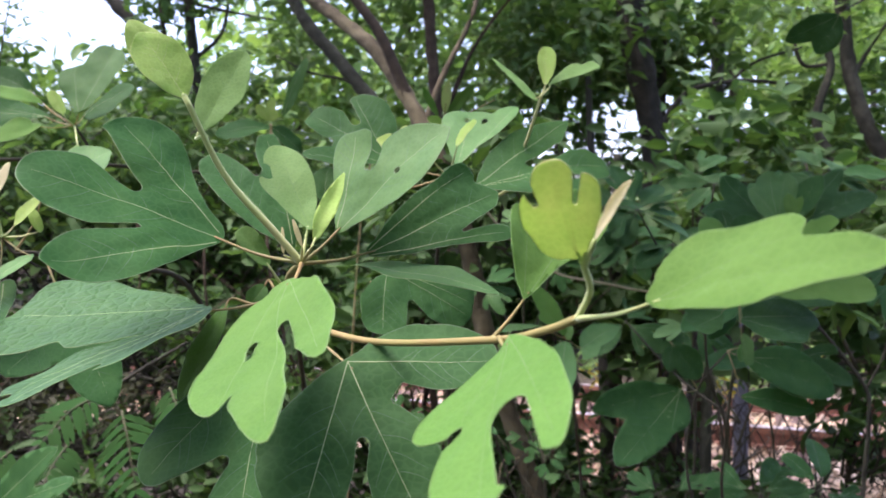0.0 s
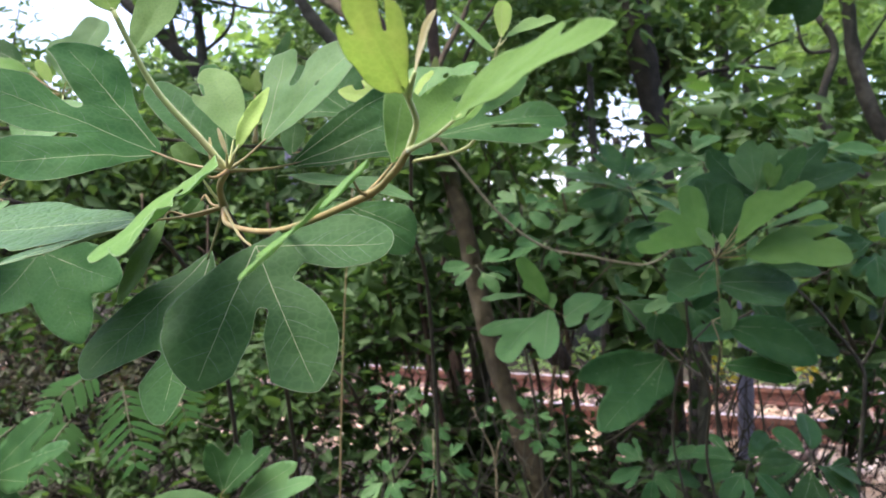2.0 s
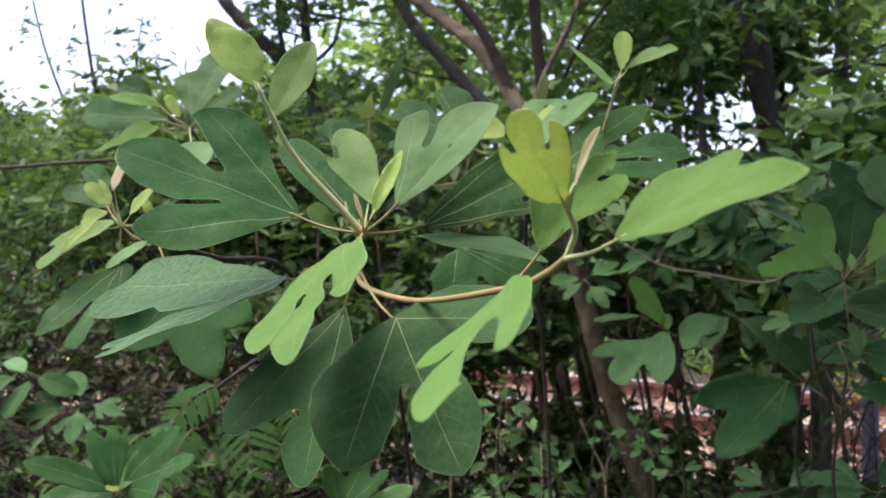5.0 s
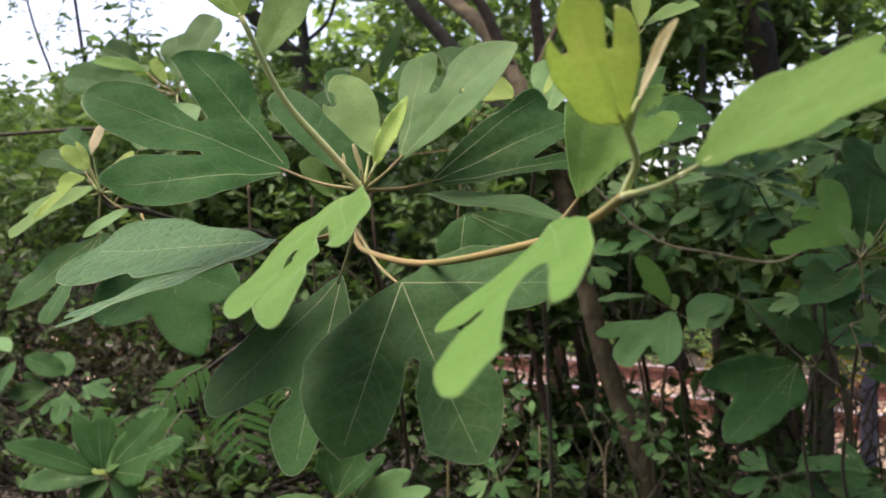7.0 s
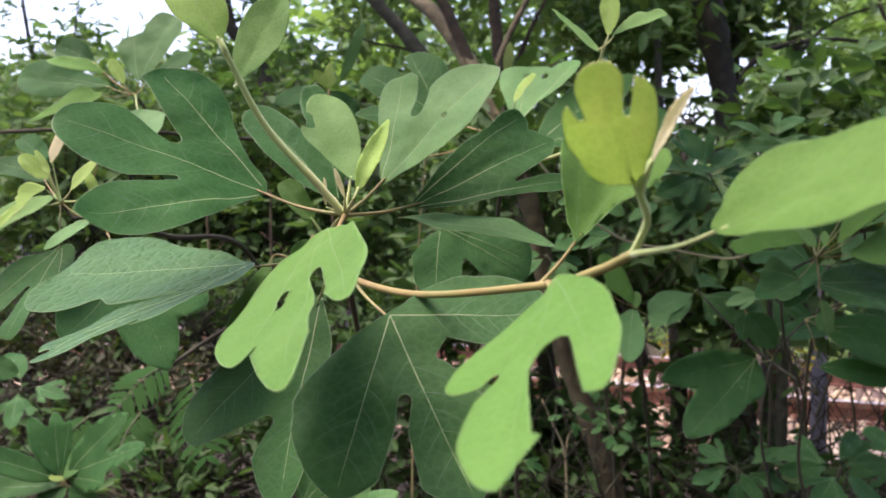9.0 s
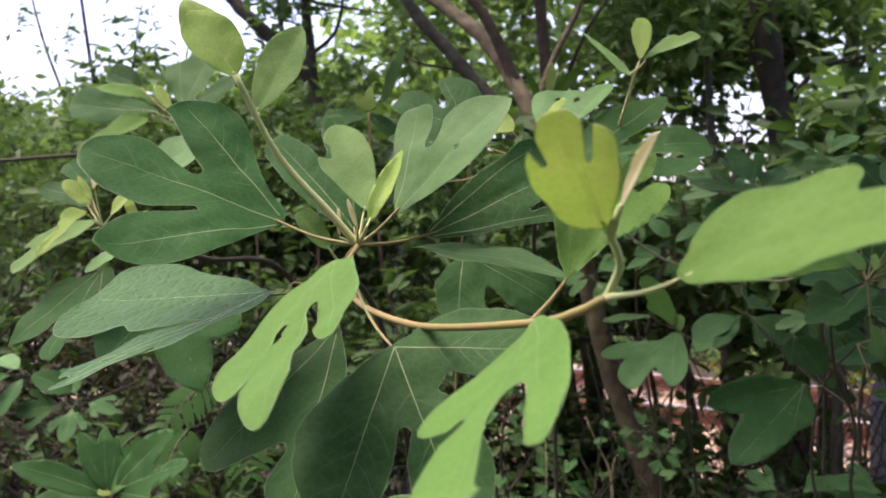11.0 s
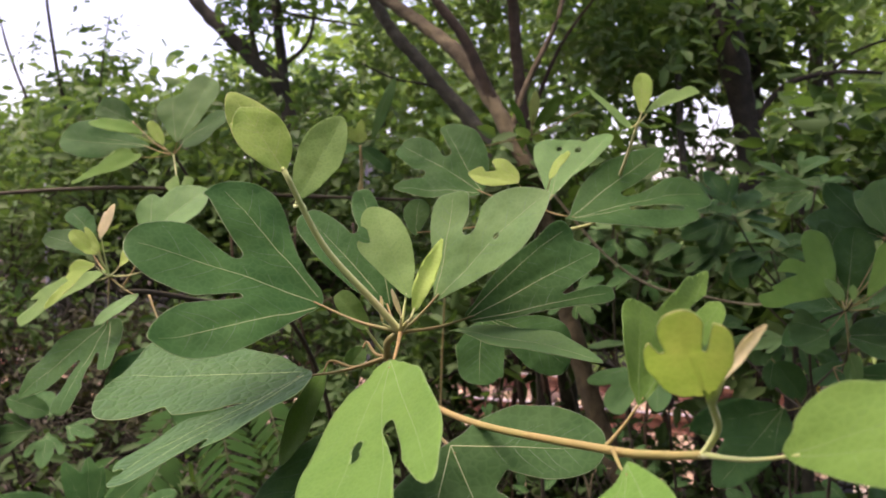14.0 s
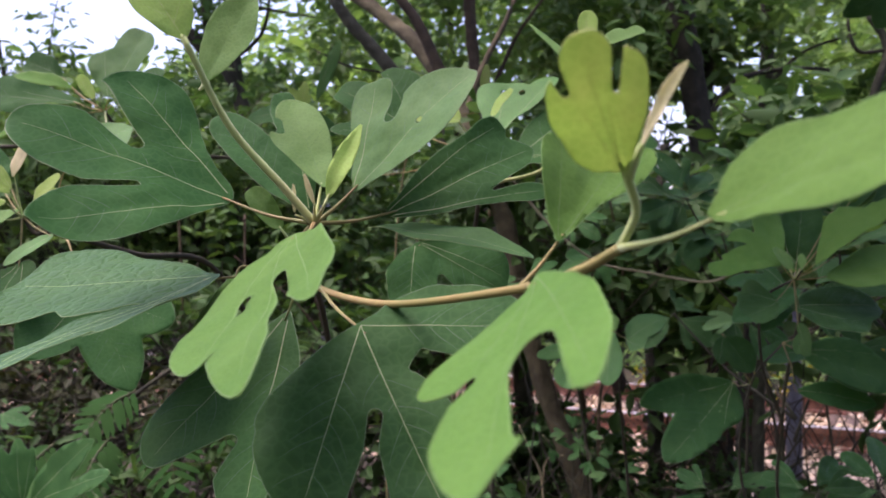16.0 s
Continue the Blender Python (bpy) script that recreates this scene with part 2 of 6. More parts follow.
def limb(name, points, r0, r1, mat, parent, label="", **k):
    return part(name, tube(bmesh.new(), points, r0, r1, **k), mat, parent, label)


# ---- leaves with lobes ----
LOOKS = {"mature": "dark green full-grown leaf with pale veins", "quilted": "dark green leaf with a quilted surface", "mid": "half-grown soft green leaf", "young": "bright green young leaf",
         "pale": "pale green young leaf", "young_yellow": "small yellow-green new leaf", "bronze": "translucent yellow-bronze new leaf", "bud": "cream-coloured unfolding leaf"}


def leaf_field(x, y, lobes, cuts, holes, blend, blunt=0.55, taper=0.8):
    """Below nought inside the blade: lobes joined softly, less the bays between them and the holes eaten into it."""
    inside = None
    for x0, y0, x1, y1, half, *point in lobes:
        sharp, fill = (*point, *(blunt, taper)[len(point):])
        dx, dy = x1 - x0, y1 - y0
        length = math.hypot(dx, dy)
        s = ((x - x0) * dx + (y - y0) * dy) / length ** 2
        off = np.abs((x - x0) * dy - (y - y0) * dx) / length
        c = np.clip(s, 0.0, 1.0)
        wide = half * (np.maximum(c, 1e-6) ** fill * np.maximum(1 - c, 0) ** sharp) / ((fill / (fill + sharp)) ** fill * (sharp / (fill + sharp)) ** sharp)
        d = np.where((s < 0) | (s > 1), np.hypot(off, np.where(s < 0, s, s - 1) * length), off - wide)
        d = np.where((s >= 0) & (s <= 1), d * 0.85, d)
        if inside is None:
            inside = d
        else:
            h = np.clip(0.5 + 0.5 * (inside - d) / blend, 0, 1)
            inside = inside * (1 - h) + d * h - blend * h * (1 - h)
    k = 0.2 / blend  # the outline swings a little in and out
    inside = inside + blend * (0.16 * np.sin(1.3 * k * x + 40 * blend * k) * np.sin(1.1 * k * y + 1.7) + 0.1 * np.sin(2.9 * k * y + 0.6 * k * x) * np.cos(2.6 * k * x + 2.0))
    for x0, y0, r0, x1, y1, r1 in cuts:
        dx, dy = x1 - x0, y1 - y0
        s = np.clip(((x - x0) * dx + (y - y0) * dy) / (dx * dx + dy * dy), 0, 1)
        inside = np.maximum(inside, (r0 + (r1 - r0) * s) - np.hypot(x - x0 - dx * s, y - y0 - dy * s))
    for x0, y0, r in holes:
        inside = np.maximum(inside, r - np.hypot(x - x0, (y - y0)))
    return inside


def leaf(parent, kind, base, tip, normal, lobes, cuts=(), holes=(), foot=None, bend=0.0, cup=0.0, fold=0.0, wave=1.0, fine=34, stalk=0.0011, veins=True, blunt=0.68, taper=0.8, stem=None, web=None):
    """A leaf with a thick blade of two sides, raised veins, and a stalk from foot. Lobes, bays and holes are in millimetres
    from the blade's base, across it and along it; web is the part of the blade that joins the lobes and has no vein of its own."""
    mm = 0.001
    lobes = [(*[v * mm for v in q[:5]], *q[5:]) for q in lobes]
    cuts = [tuple(v * mm for v in q) for q in cuts]
    holes = [tuple(v * mm for v in q) for q in holes]
    body = lobes + ([(*[v * mm for v in web[:5]], *web[5:])] if web else [])
    base, tip, normal = Vector(base), Vector(tip), Vector(normal).normalized()
    along = (tip - base).normalized()
    across = along.cross(normal)
    size = max(math.hypot(q[2] - q[0], q[3] - q[1]) for q in lobes)
    step = size / fine
    seed = base * 37.0
    wave *= 1.5 if kind == "mature" else 1.2

    def surface(x, y):
        """The bent, cupped and waved blade."""
        edge = max(-field(x, y), 0.0) / (0.2 * size)
        near = min(off_axis(x, y, q) for q in lobes)
        z = -bend * y * y / size + cup * x * x / size + fold * math.sqrt(x * x + (0.03 * size) ** 2)
        z += wave * size * 0.028 * noise.noise(seed + Vector((x, y, 0)) * (3.2 / size)) * (1.4 - min(edge, 1.0))
        z += wave * size * 0.004 * noise.noise(seed + Vector((x, y, 0)) * (11.0 / size))
        z -= 0.005 * size * math.exp(-(near / (0.05 * size)) ** 2)
        return base + across * x + along * y + normal * z

    def off_axis(x, y, q):
        dx, dy = q[2] - q[0], q[3] - q[1]
        s = min(max(((x - q[0]) * dx + (y - q[1]) * dy) / (dx * dx + dy * dy), 0), 1)
        return math.hypot(x - q[0] - dx * s, y - q[1] - dy * s)

    def field(x, y):
        return float(leaf_field(np.array(x), np.array(y), body, cuts, holes, 0.03 * size, blunt, taper))

    xs = [v for q in body for v in (q[0] - q[4] * 1.3, q[2] - q[4] * 1.3, q[0] + q[4] * 1.3, q[2] + q[4] * 1.3)]
    ys = [v for q in body for v in (q[1] - 0.02 * size, q[3] - q[4] * 1.2, q[3] + q[4] * 1.2, q[1])]
    gx, gy = np.arange(min(xs) - step, max(xs) + 2 * step, step), np.arange(min(ys) - step, max(ys) + 2 * step, step)
    grid = leaf_field(*np.meshgrid(gx, gy, indexing="ij"), body, cuts, holes, 0.03 * size, blunt, taper)
    flat, index, cells, rim = [], {}, [], []

    def corner(i, j):
        key = (i, j)
        if key not in index:
            index[key] = len(flat)
            flat.append((gx[i], gy[j]))
        return index[key]

    # where the outline crosses the lines of the grid, found by halving
    for di, dj in ((1, 0), (0, 1)):
        one, two = grid[:grid.shape[0] - di, :grid.shape[1] - dj], grid[di:, dj:]
        at = np.argwhere((one < 0) != (two < 0))
        if not len(at):
            continue
        ax, ay = gx[at[:, 0]], gy[at[:, 1]]
        bx, by = gx[at[:, 0] + di], gy[at[:, 1] + dj]
        low, high = np.zeros(len(at)), np.ones(len(at))
        first = one[at[:, 0], at[:, 1]] < 0
        for _ in range(12):
            t = (low + high) / 2
            same = (leaf_field(ax + (bx - ax) * t, ay + (by - ay) * t, body, cuts, holes, 0.03 * size, blunt, taper) < 0) == first
            low, high = np.where(same, t, low), np.where(same, high, t)
        t = np.clip((low + high) / 2, 0.02, 0.98)
        for (i, j), x, y in zip(at.tolist(), (ax + (bx - ax) * t).tolist(), (ay + (by - ay) * t).tolist()):
            index[((i, j), (i + di, j + dj))] = len(flat)
            flat.append((x, y))

    def crossing(p, q):
        return index[(min(p, q), max(p, q))]

    for i, j in np.argwhere((grid[:-1, :-1] < 0) | (grid[1:, :-1] < 0) | (grid[1:, 1:] < 0) | (grid[:-1, 1:] < 0)).tolist():
        ring = [(i, j), (i + 1, j), (i + 1, j + 1), (i, j + 1)]
        face, cut = [], []
        for a, b in zip(ring, ring[1:] + ring[:1]):
            if grid[a] < 0:
                face.append(corner(*a))
                cut.append(False)
            if (grid[a] < 0) != (grid[b] < 0):
                face.append(crossing(a, b))
                cut.append(True)
        if len(face) > 2:
            cells.append(face)
            rim += [(face[k], face[(k + 1) % len(face)]) for k in range(len(face)) if cut[k] and cut[(k + 1) % len(face)]]
    top = [surface(x, y) for x, y in flat]
    thick = normal * (0.0016 * size + 0.00012)
    n = len(top)
    points = top + [p - thick for p in top]
    faces = cells + [[v + n for v in c[::-1]] for c in cells] + [(b, a, a + n, b + n) for a, b in rim]
    mesh = bpy.data.meshes.new("leaf")
    mesh.from_pydata([tuple(p) for p in points], [], faces)
    top_vein = "bronze" if kind in ("bronze", "bud", "young_yellow") else "young" if kind in ("young", "pale") else "mature"
    blade = part("leaf", mesh, [*LEAF[kind], VEIN[top_vein]], parent, LOOKS[kind])
    for k, p in enumerate(blade.data.polygons):
        p.material_index = min(k // len(cells), 2)
    if veins:
        bm = bmesh.new()
        vein = 0.00005 + 0.0009 * size * (0.55 if top_vein == "young" else 1.2)
        lift = normal * (0.0016 * size + 0.00004)

        def ridge(line, w0, w1, slot=0):
            rows = []
            for i, (x, y) in enumerate(line):
                a, b = line[max(i - 1, 0)], line[min(i + 1, len(line) - 1)]
                d = Vector((b[0] - a[0], b[1] - a[1]))
                if d.length < 1e-7:
                    return
                d.normalize()
                w = w0 + (w1 - w0) * i / (len(line) - 1)
                rows.append([bm.verts.new(surface(x + d.y * w * s, y - d.x * w * s) + (lift if s == 0 else lift * 0.5) * (0.35 if slot else 1.0)) for s in (-1, 0, 1)])
            for a, b in zip(rows, rows[1:]):
                for k in (0, 1):
                    bm.faces.new((a[k], a[k + 1], b[k + 1], b[k])).material_index = slot

        for x0, y0, x1, y1 in ((0.0, 0.0, *q[2:4]) if web else q[:4] for q in lobes):
            sway = 0.05 * noise.noise(seed + Vector((x1, y1, 0)) * 60)
            main = [(x0 + (x1 - x0) * t - (y1 - y0) * sway * 4 * t * (1 - t), y0 + (y1 - y0) * t + (x1 - x0) * sway * 4 * t * (1 - t)) for t in np.linspace(0.0, 0.94, 16)]
            ridge([q for q in main if field(*q) < 0.001 * size] or main[:2], vein * 1.8, vein * 0.5)
            length = math.hypot(x1 - x0, y1 - y0)
            dx, dy = (x1 - x0) / length, (y1 - y0) / length
            count = 3 if length < 0.06 else 5
            for k in range(count):
                for s in (-1, 1):
                    t = 0.28 + 0.58 * (k + (0.3 if s > 0 else 0) + 0.5 * noise.noise(seed + Vector((k, s, x1 * 99)))) / count
                    line, (x, y) = [], (x0 + (x1 - x0) * t, y0 + (y1 - y0) * t)
                    for j in range(14):
                        own = off_axis(x, y, (x0, y0, x1, y1))
                        if field(x, y) > -0.02 * size or any(off_axis(x, y, q) < own for q in lobes if q[2:4] != (x1, y1)):
                            break
                        line.append((x, y))
                        a = s * (0.95 - 0.035 * j + 0.25 * noise.noise(seed + Vector((k * 3.1, s * 2.2, j * 0.15))))
                        x, y = x + step * 1.1 * (dx * math.cos(a) - dy * math.sin(a)), y + step * 1.1 * (dx * math.sin(a) + dy * math.cos(a))
                    if len(line) > 3:
                        ridge(line, vein * 1.1, vein * 0.4, 1)
        # the thin pale margin of the blade
        inward = {}
        for a, b in rim:
            dx, dy = flat[b][0] - flat[a][0], flat[b][1] - flat[a][1]
            for k in (a, b):
                o = inward.setdefault(k, [0.0, 0.0])
                o[0], o[1] = o[0] - dy, o[1] + dx
        edge = {}
        for k, (nx, ny) in inward.items():
            g = max(math.hypot(nx, ny), 1e-9)
            edge[k] = [bm.verts.new(surface(flat[k][0] + nx / g * w, flat[k][1] + ny / g * w) + normal * (0.00012 + 0.2 * w)) for w in (0.0, min(0.003 * size, 0.00045))]
        for a, b in rim:
            if a != b:
                bm.faces.new((edge[a][0], edge[b][0], edge[b][1], edge[a][1])).material_index = 1
        part("venation", bm, [VEIN[top_vein], FINE_VEIN[top_vein]], blade, "pale raised veins")
    if foot is not None:
        foot = Vector(foot)
        aim = (sum(q[2] for q in lobes) / len(lobes), sum(q[3] for q in lobes) / len(lobes))
        reach = next((k for k in (0.02, 0.05, 0.08, 0.11, 0.14, 0.18) if field(aim[0] * k, aim[1] * k) < 0), 0.02) if web else 0.0
        begin = surface(aim[0] * (reach + 0.05), aim[1] * (reach + 0.05)) if web else surface(0, 0.07 * size)
        middle = (foot + begin) / 2 + Vector((0, 0, -0.04 * (begin - foot).length))
        way = [foot, middle, begin] if web else [foot, middle, base - along * 0.004, begin] if (begin - foot).length > 0.02 else [foot, (foot + begin) / 2, begin]
        part("petiole", tube(bmesh.new(), way, stalk * 1.25, stalk * 0.55, 7, 5, 0.0, 0.35 if len(way) > 3 or web else 0.1),
             stem or (PETIOLE if kind in ("mature", "quilted", "mid") else GREEN_STEM if kind == "young" else PALE_STEM), blade, "slender reddish leaf stalk" if kind == "mature" else "")
    return blade


# ---- foliage of many small leaves ----
def leaf_cloud(count, centre, size, length, squash=0.45, hang=0.3, seed=0, keep=None, hollow=0.0):
    """Many small folded leaves scattered in clumps through a rounded body; a mesh."""
    rng = np.random.default_rng(seed)
    centre, size = np.array(centre, float), np.array(size, float)
    clumps = rng.normal(0, 1, (max(count // 16, 1), 3))
    clumps /= np.maximum(np.linalg.norm(clumps, axis=1, keepdims=True), 1e-6)
    clumps *= (hollow + (1 - hollow) * rng.random((len(clumps), 1)) ** (1 / 3))
    spot = clumps[rng.integers(0, len(clumps), count)] * size + rng.normal(0, 1, (count, 3)) * (0.09 * size.min() + 0.5 * length)
    p = centre + spot
    if keep is not None:
        p = p[keep(p)]
        count = len(p)
    ways = rng.normal(0, 1, (count, 3))
    ways[:, 2] = ways[:, 2] * 0.5 - hang
    ways /= np.linalg.norm(ways, axis=1, keepdims=True)
    lift = rng.normal(0, 0.7, (count, 3)) + np.array([0, -0.25, 1.0])
    side = np.cross(ways, lift)
    side /= np.maximum(np.linalg.norm(side, axis=1, keepdims=True), 1e-6)
    up = np.cross(side, ways)
    l = (length * rng.uniform(0.55, 1.3, count))[:, None]
    w = l * squash * 0.5
    rows = [p, p + ways * l * 0.3 + side * w * 0.9 + up * w * 0.35, p + ways * l * 0.68 + side * w * 0.8 + up * w * 0.25,
            p + ways * l - up * l * 0.08, p + ways * l * 0.68 - side * w * 0.8 + up * w * 0.25, p + ways * l * 0.3 - side * w * 0.9 + up * w * 0.35]
    points = np.stack(rows, 1).reshape(-1, 3)
    at = np.arange(count)[:, None] * 6
    faces = np.concatenate([at + [0, 1, 2, 3], at + [0, 3, 4, 5]])
    mesh = bpy.data.meshes.new("foliage")
    mesh.from_pydata(points.tolist(), [], faces.tolist())
    return mesh


# ---- ground, track and fence ----
TRACK = Matrix.Translation((2.9, 7.0, -0.08)) @ pose(0, 0, 0, 0, 0, -22)


def ground_height(x, y):
    over = (TRACK.inverted() @ Vector((x, y, 0))).y
    rise = (0.06 if over < -3 else 0.015) * noise.noise(Vector((x * 0.9, y * 0.9, 0)))
    return rise - 0.13 + 2.6 * max(0.0, min((over - 5.0) / 9.0, 1.0)) ** 1.3


bm = bmesh.new()
lines = [-600, -120, -40, -20, -14, -10, -8, -6.5, -5.5, *[v * 0.5 for v in range(-9, 31)], 16, 18, 20, 24, 30, 45, 120, 600]
cols = [-600, -120, -40, -24, *range(-18, 19), 24, 40, 120, 600]
sheet = [[bm.verts.new((x, y, ground_height(x, y))) for x in cols] for y in lines]
for a, b in zip(sheet, sheet[1:]):
    for i in range(len(cols) - 1):
        bm.faces.new((a[i], a[i + 1], b[i + 1], b[i]))
ground = part("ground", bm, LITTER, None)
tagged(ground, "shaded woodland ground of brown leaf litter", "ground", kind="structure")

rng = random.Random(4)
bm = bmesh.new()
for i in range(7000):
    x, y = rng.uniform(-9, 4.5), rng.uniform(-1.9, 1.7)
    r = rng.uniform(0.025, 0.055)
    m = TRACK @ Matrix.Translation((x, y, 0.0 + rng.uniform(-0.02, 0.05))) @ pose(0, 0, 0, rng.uniform(0, 360), rng.uniform(0, 360), 0) @ Matrix.Diagonal((r, r * rng.uniform(0.6, 1), r * rng.uniform(0.5, 0.9), 1))
    v = [bm.verts.new(m @ Vector(q)) for q in ((1, 0, 0), (-1, 0, 0), (0, 1, 0), (0, -1, 0), (0, 0, 1), (0, 0, -1))]
    for f in ((0, 2, 4), (2, 1, 4), (1, 3, 4), (3, 0, 4), (2, 0, 5), (1, 2, 5), (3, 1, 5), (0, 3, 5)):
        bm.faces.new([v[k] for k in f])
stones = part("ballast_stones", bm, BALLAST, None)
for p in stones.data.polygons:
    p.use_smooth = False
tagged(stones, "loose pinkish grey crushed stone along the railway track", "gravel", kind="stuff")
bm = bmesh.new()
bed = [(-2.3, -0.16), (-1.7, 0.0), (1.6, 0.0), (2.3, -0.16)]
ends = [[bm.verts.new(TRACK @ Vector((x, y, z))) for y, z in bed] for x in (-60, -9, -3, 0, 4, 60)]
for a, b in zip(ends, ends[1:]):
    for i in range(3):
        bm.faces.new((a[i], b[i], b[i + 1], a[i + 1]))
track_bed = part("track_bed", bm, BALLAST, None)
tagged(track_bed, "flat railway bed of pinkish crushed stone", "track bed", kind="structure")


def rail(y):
    """A rail with foot, web and worn head."""
    one = thing("rail", TRACK @ Vector((0, y, 0.06)), "rusty brown steel rail with a worn shiny top on crushed stone", "rail", "rails of the track")
    for name, w, z0, z1, mat in (("foot", 0.07, 0.04, 0.06, RAIL), ("web", 0.012, 0.06, 0.15, RAIL), ("head", 0.036, 0.15, 0.19, RAIL), ("worn_top", 0.03, 0.19, 0.195, RAIL_TOP)):
        b = bmesh.new()
        bmesh.ops.create_cube(b, size=1)
        bmesh.ops.transform(b, verts=b.verts, matrix=TRACK @ Matrix.Translation((0, y, (z0 + z1) / 2)) @ Matrix.Diagonal((110, 2 * w, z1 - z0, 1)))
        o = part(name, b, mat, one)
        for p in o.data.polygons:
            p.use_smooth = False
    return one


for y in (-0.72, 0.715):
    rail(y)
for i in range(-14, 8):
    b = bmesh.new()
    bmesh.ops.create_cube(b, size=1)
    bmesh.ops.transform(b, verts=b.verts, matrix=TRACK @ Matrix.Translation((i * 0.62, 0, 0.005)) @ Matrix.Diagonal((0.23, 2.5, 0.07, 1)))
    bmesh.ops.bevel(b, geom=b.edges[:], offset=0.012, segments=1, affect="EDGES")
    o = part("sleeper", b, SLEEPER, None)
    tagged(o, "dark weathered wooden sleeper under the rails", "sleeper", "sleepers of the track")

FENCE = Matrix.Translation((1.6, 4.5, 0.0)) @ pose(0, 0, 0, 0, 0, -16)
fence = thing("chain_link_fence", FENCE @ Vector((0, 0, -0.1)), "rusty grey chain-link fence behind the shrubs", "fence")
for x in (-5.4, -2.7, 0.0, 2.7):
    a, b = FENCE @ Vector((x, 0, -0.3)), FENCE @ Vector((x, 0, 2.08))
    post = limb("post", [a, (a + b) / 2, b], 0.042, 0.042, GALVANISED, fence, "grey galvanised steel post", sides=14, steps=2)
    limb("cap", [b, b + Vector((0, 0, 0.03)), b + Vector((0, 0, 0.05))], 0.046, 0.015, GALVANISED, post, sides=14, steps=2)
limb("tension_wire", [FENCE @ Vector((x, 0.045, 1.95)) for x in (-6, -2, 1, 4)], 0.002, 0.002, RUST_WIRE, fence, steps=2)
bm = bmesh.new()
for k in range(-150, 90):
    for s in (-1, 1):
        line = []
        x = k * 0.06
        for j in range(43):
            line.append(FENCE @ Vector((x + s * 0.03 * (j % 2), 0.05 + 0.006 * s * (1 if j % 2 else -1), 0.0 + j * 0.045)))
        for p, q in zip(line, line[1:]):
            d = (q - p).normalized()
            u = d.cross(Vector((0, 1, 0))).normalized() * 0.0016
            v = d.cross(u)
            ring = [[bm.verts.new(e + w) for w in (u, -0.5 * u + v * 0.87, -0.5 * u - v * 0.87)] for e in (p, q)]
            for i in range(3):
                bm.faces.new((ring[0][i], ring[0][(i + 1) % 3], ring[1][(i + 1) % 3], ring[1][i]))
part("mesh_wire", bm, RUST_WIRE, fence, "diamond woven wire mesh")


# ---- trees ----
def tree(label, trunk, r0, r1, mat, limbs=(), crowns=(), category="tree"):
    """A tree: a tapered trunk, its limbs, and a crown of many leaves in clumps."""
    one = thing("tree", trunk[0], label, category, "trees along the fence")
    limb("trunk", trunk, r0, r1, mat, one, sides=18 if r0 > 0.03 else 10, steps=14, rough=0.24)
    for points, a, b in limbs:
        limb("limb", points, a, b, mat, one, sides=8, steps=6, rough=0.15)
    for i, (count, centre, size, length, fmat) in enumerate(crowns):
        part("crown", leaf_cloud(count, centre, size, length, seed=count + i), fmat, one, kind="stuff")
    return one


LEAN = "leaning tree with dark bark and a leafy crown"
tree(LEAN, [(0.46, 2.85, -0.15), (0.377, 2.85, 0.436), (0.306, 2.85, 0.678), (0.189, 2.85, 1.035), (0.126, 2.85, 1.281), (0.073, 2.85, 1.546), (-0.01, 2.95, 1.804), (-0.129, 3.05, 2.041), (-0.248, 3.15, 2.231), (-0.365, 3.25, 2.356), (-0.524, 3.35, 2.491), (-0.72, 3.45, 2.66)], 0.036, 0.024, BROWN_BARK,
     [([(-0.129, 3.05, 2.041), (-0.179, 3.05, 2.165), (-0.239, 3.05, 2.291), (-0.341, 3.05, 2.439), (-0.42, 3.05, 2.62)], 0.024, 0.016),
      ([(-0.07, 3.0, 1.92), (0.0, 3.05, 2.12), (0.1, 3.1, 2.33), (0.16, 3.15, 2.55)], 0.014, 0.007)],
     [(2600, (-0.380, 3.90, 3.350), (0.8, 0.6, 0.45), 0.1, GREEN_FOLIAGE), (700, (-0.510, 4.60, 2.686), (0.5, 0.4, 0.35), 0.085, GREEN_FOLIAGE)])
tree("thin dark tree that leans beside a thicker one", [(0.24, 3.5, -0.15), (0.194, 3.5, 0.431), (0.131, 3.5, 1.037), (0.021, 3.5, 1.551), (-0.161, 3.5, 1.929), (-0.324, 3.5, 2.146), (-0.489, 3.5, 2.341), (-0.572, 3.5, 2.44), (-0.655, 3.5, 2.586), (-0.76, 3.5, 2.8)], 0.042, 0.02, BARK,
     [([(-0.324, 3.5, 2.146), (-0.42, 3.5, 2.2), (-0.56, 3.5, 2.23), (-0.7, 3.5, 2.3)], 0.008, 0.003)], [(260, (-0.75, 3.7, 2.85), (0.35, 0.3, 0.25), 0.09, GREEN_FOLIAGE)])
tree("slender upright tree with reddish bark", [(0.036, 3.9, -0.15), (0.031, 3.9, 0.979), (0.011, 3.9, 1.553), (-0.01, 3.9, 1.971), (-0.045, 3.9, 2.336), (-0.068, 3.9, 2.676), (-0.08, 3.9, 3.1)], 0.034, 0.024, RED_BARK,
     [([(-0.015, 3.9, 2.05), (0.155, 3.95, 2.45), (0.377, 4.0, 2.75)], 0.012, 0.006)],
     [(800, (0.361, 4.60, 2.810), (0.6, 0.7, 0.4), 0.09, GREEN_FOLIAGE)])
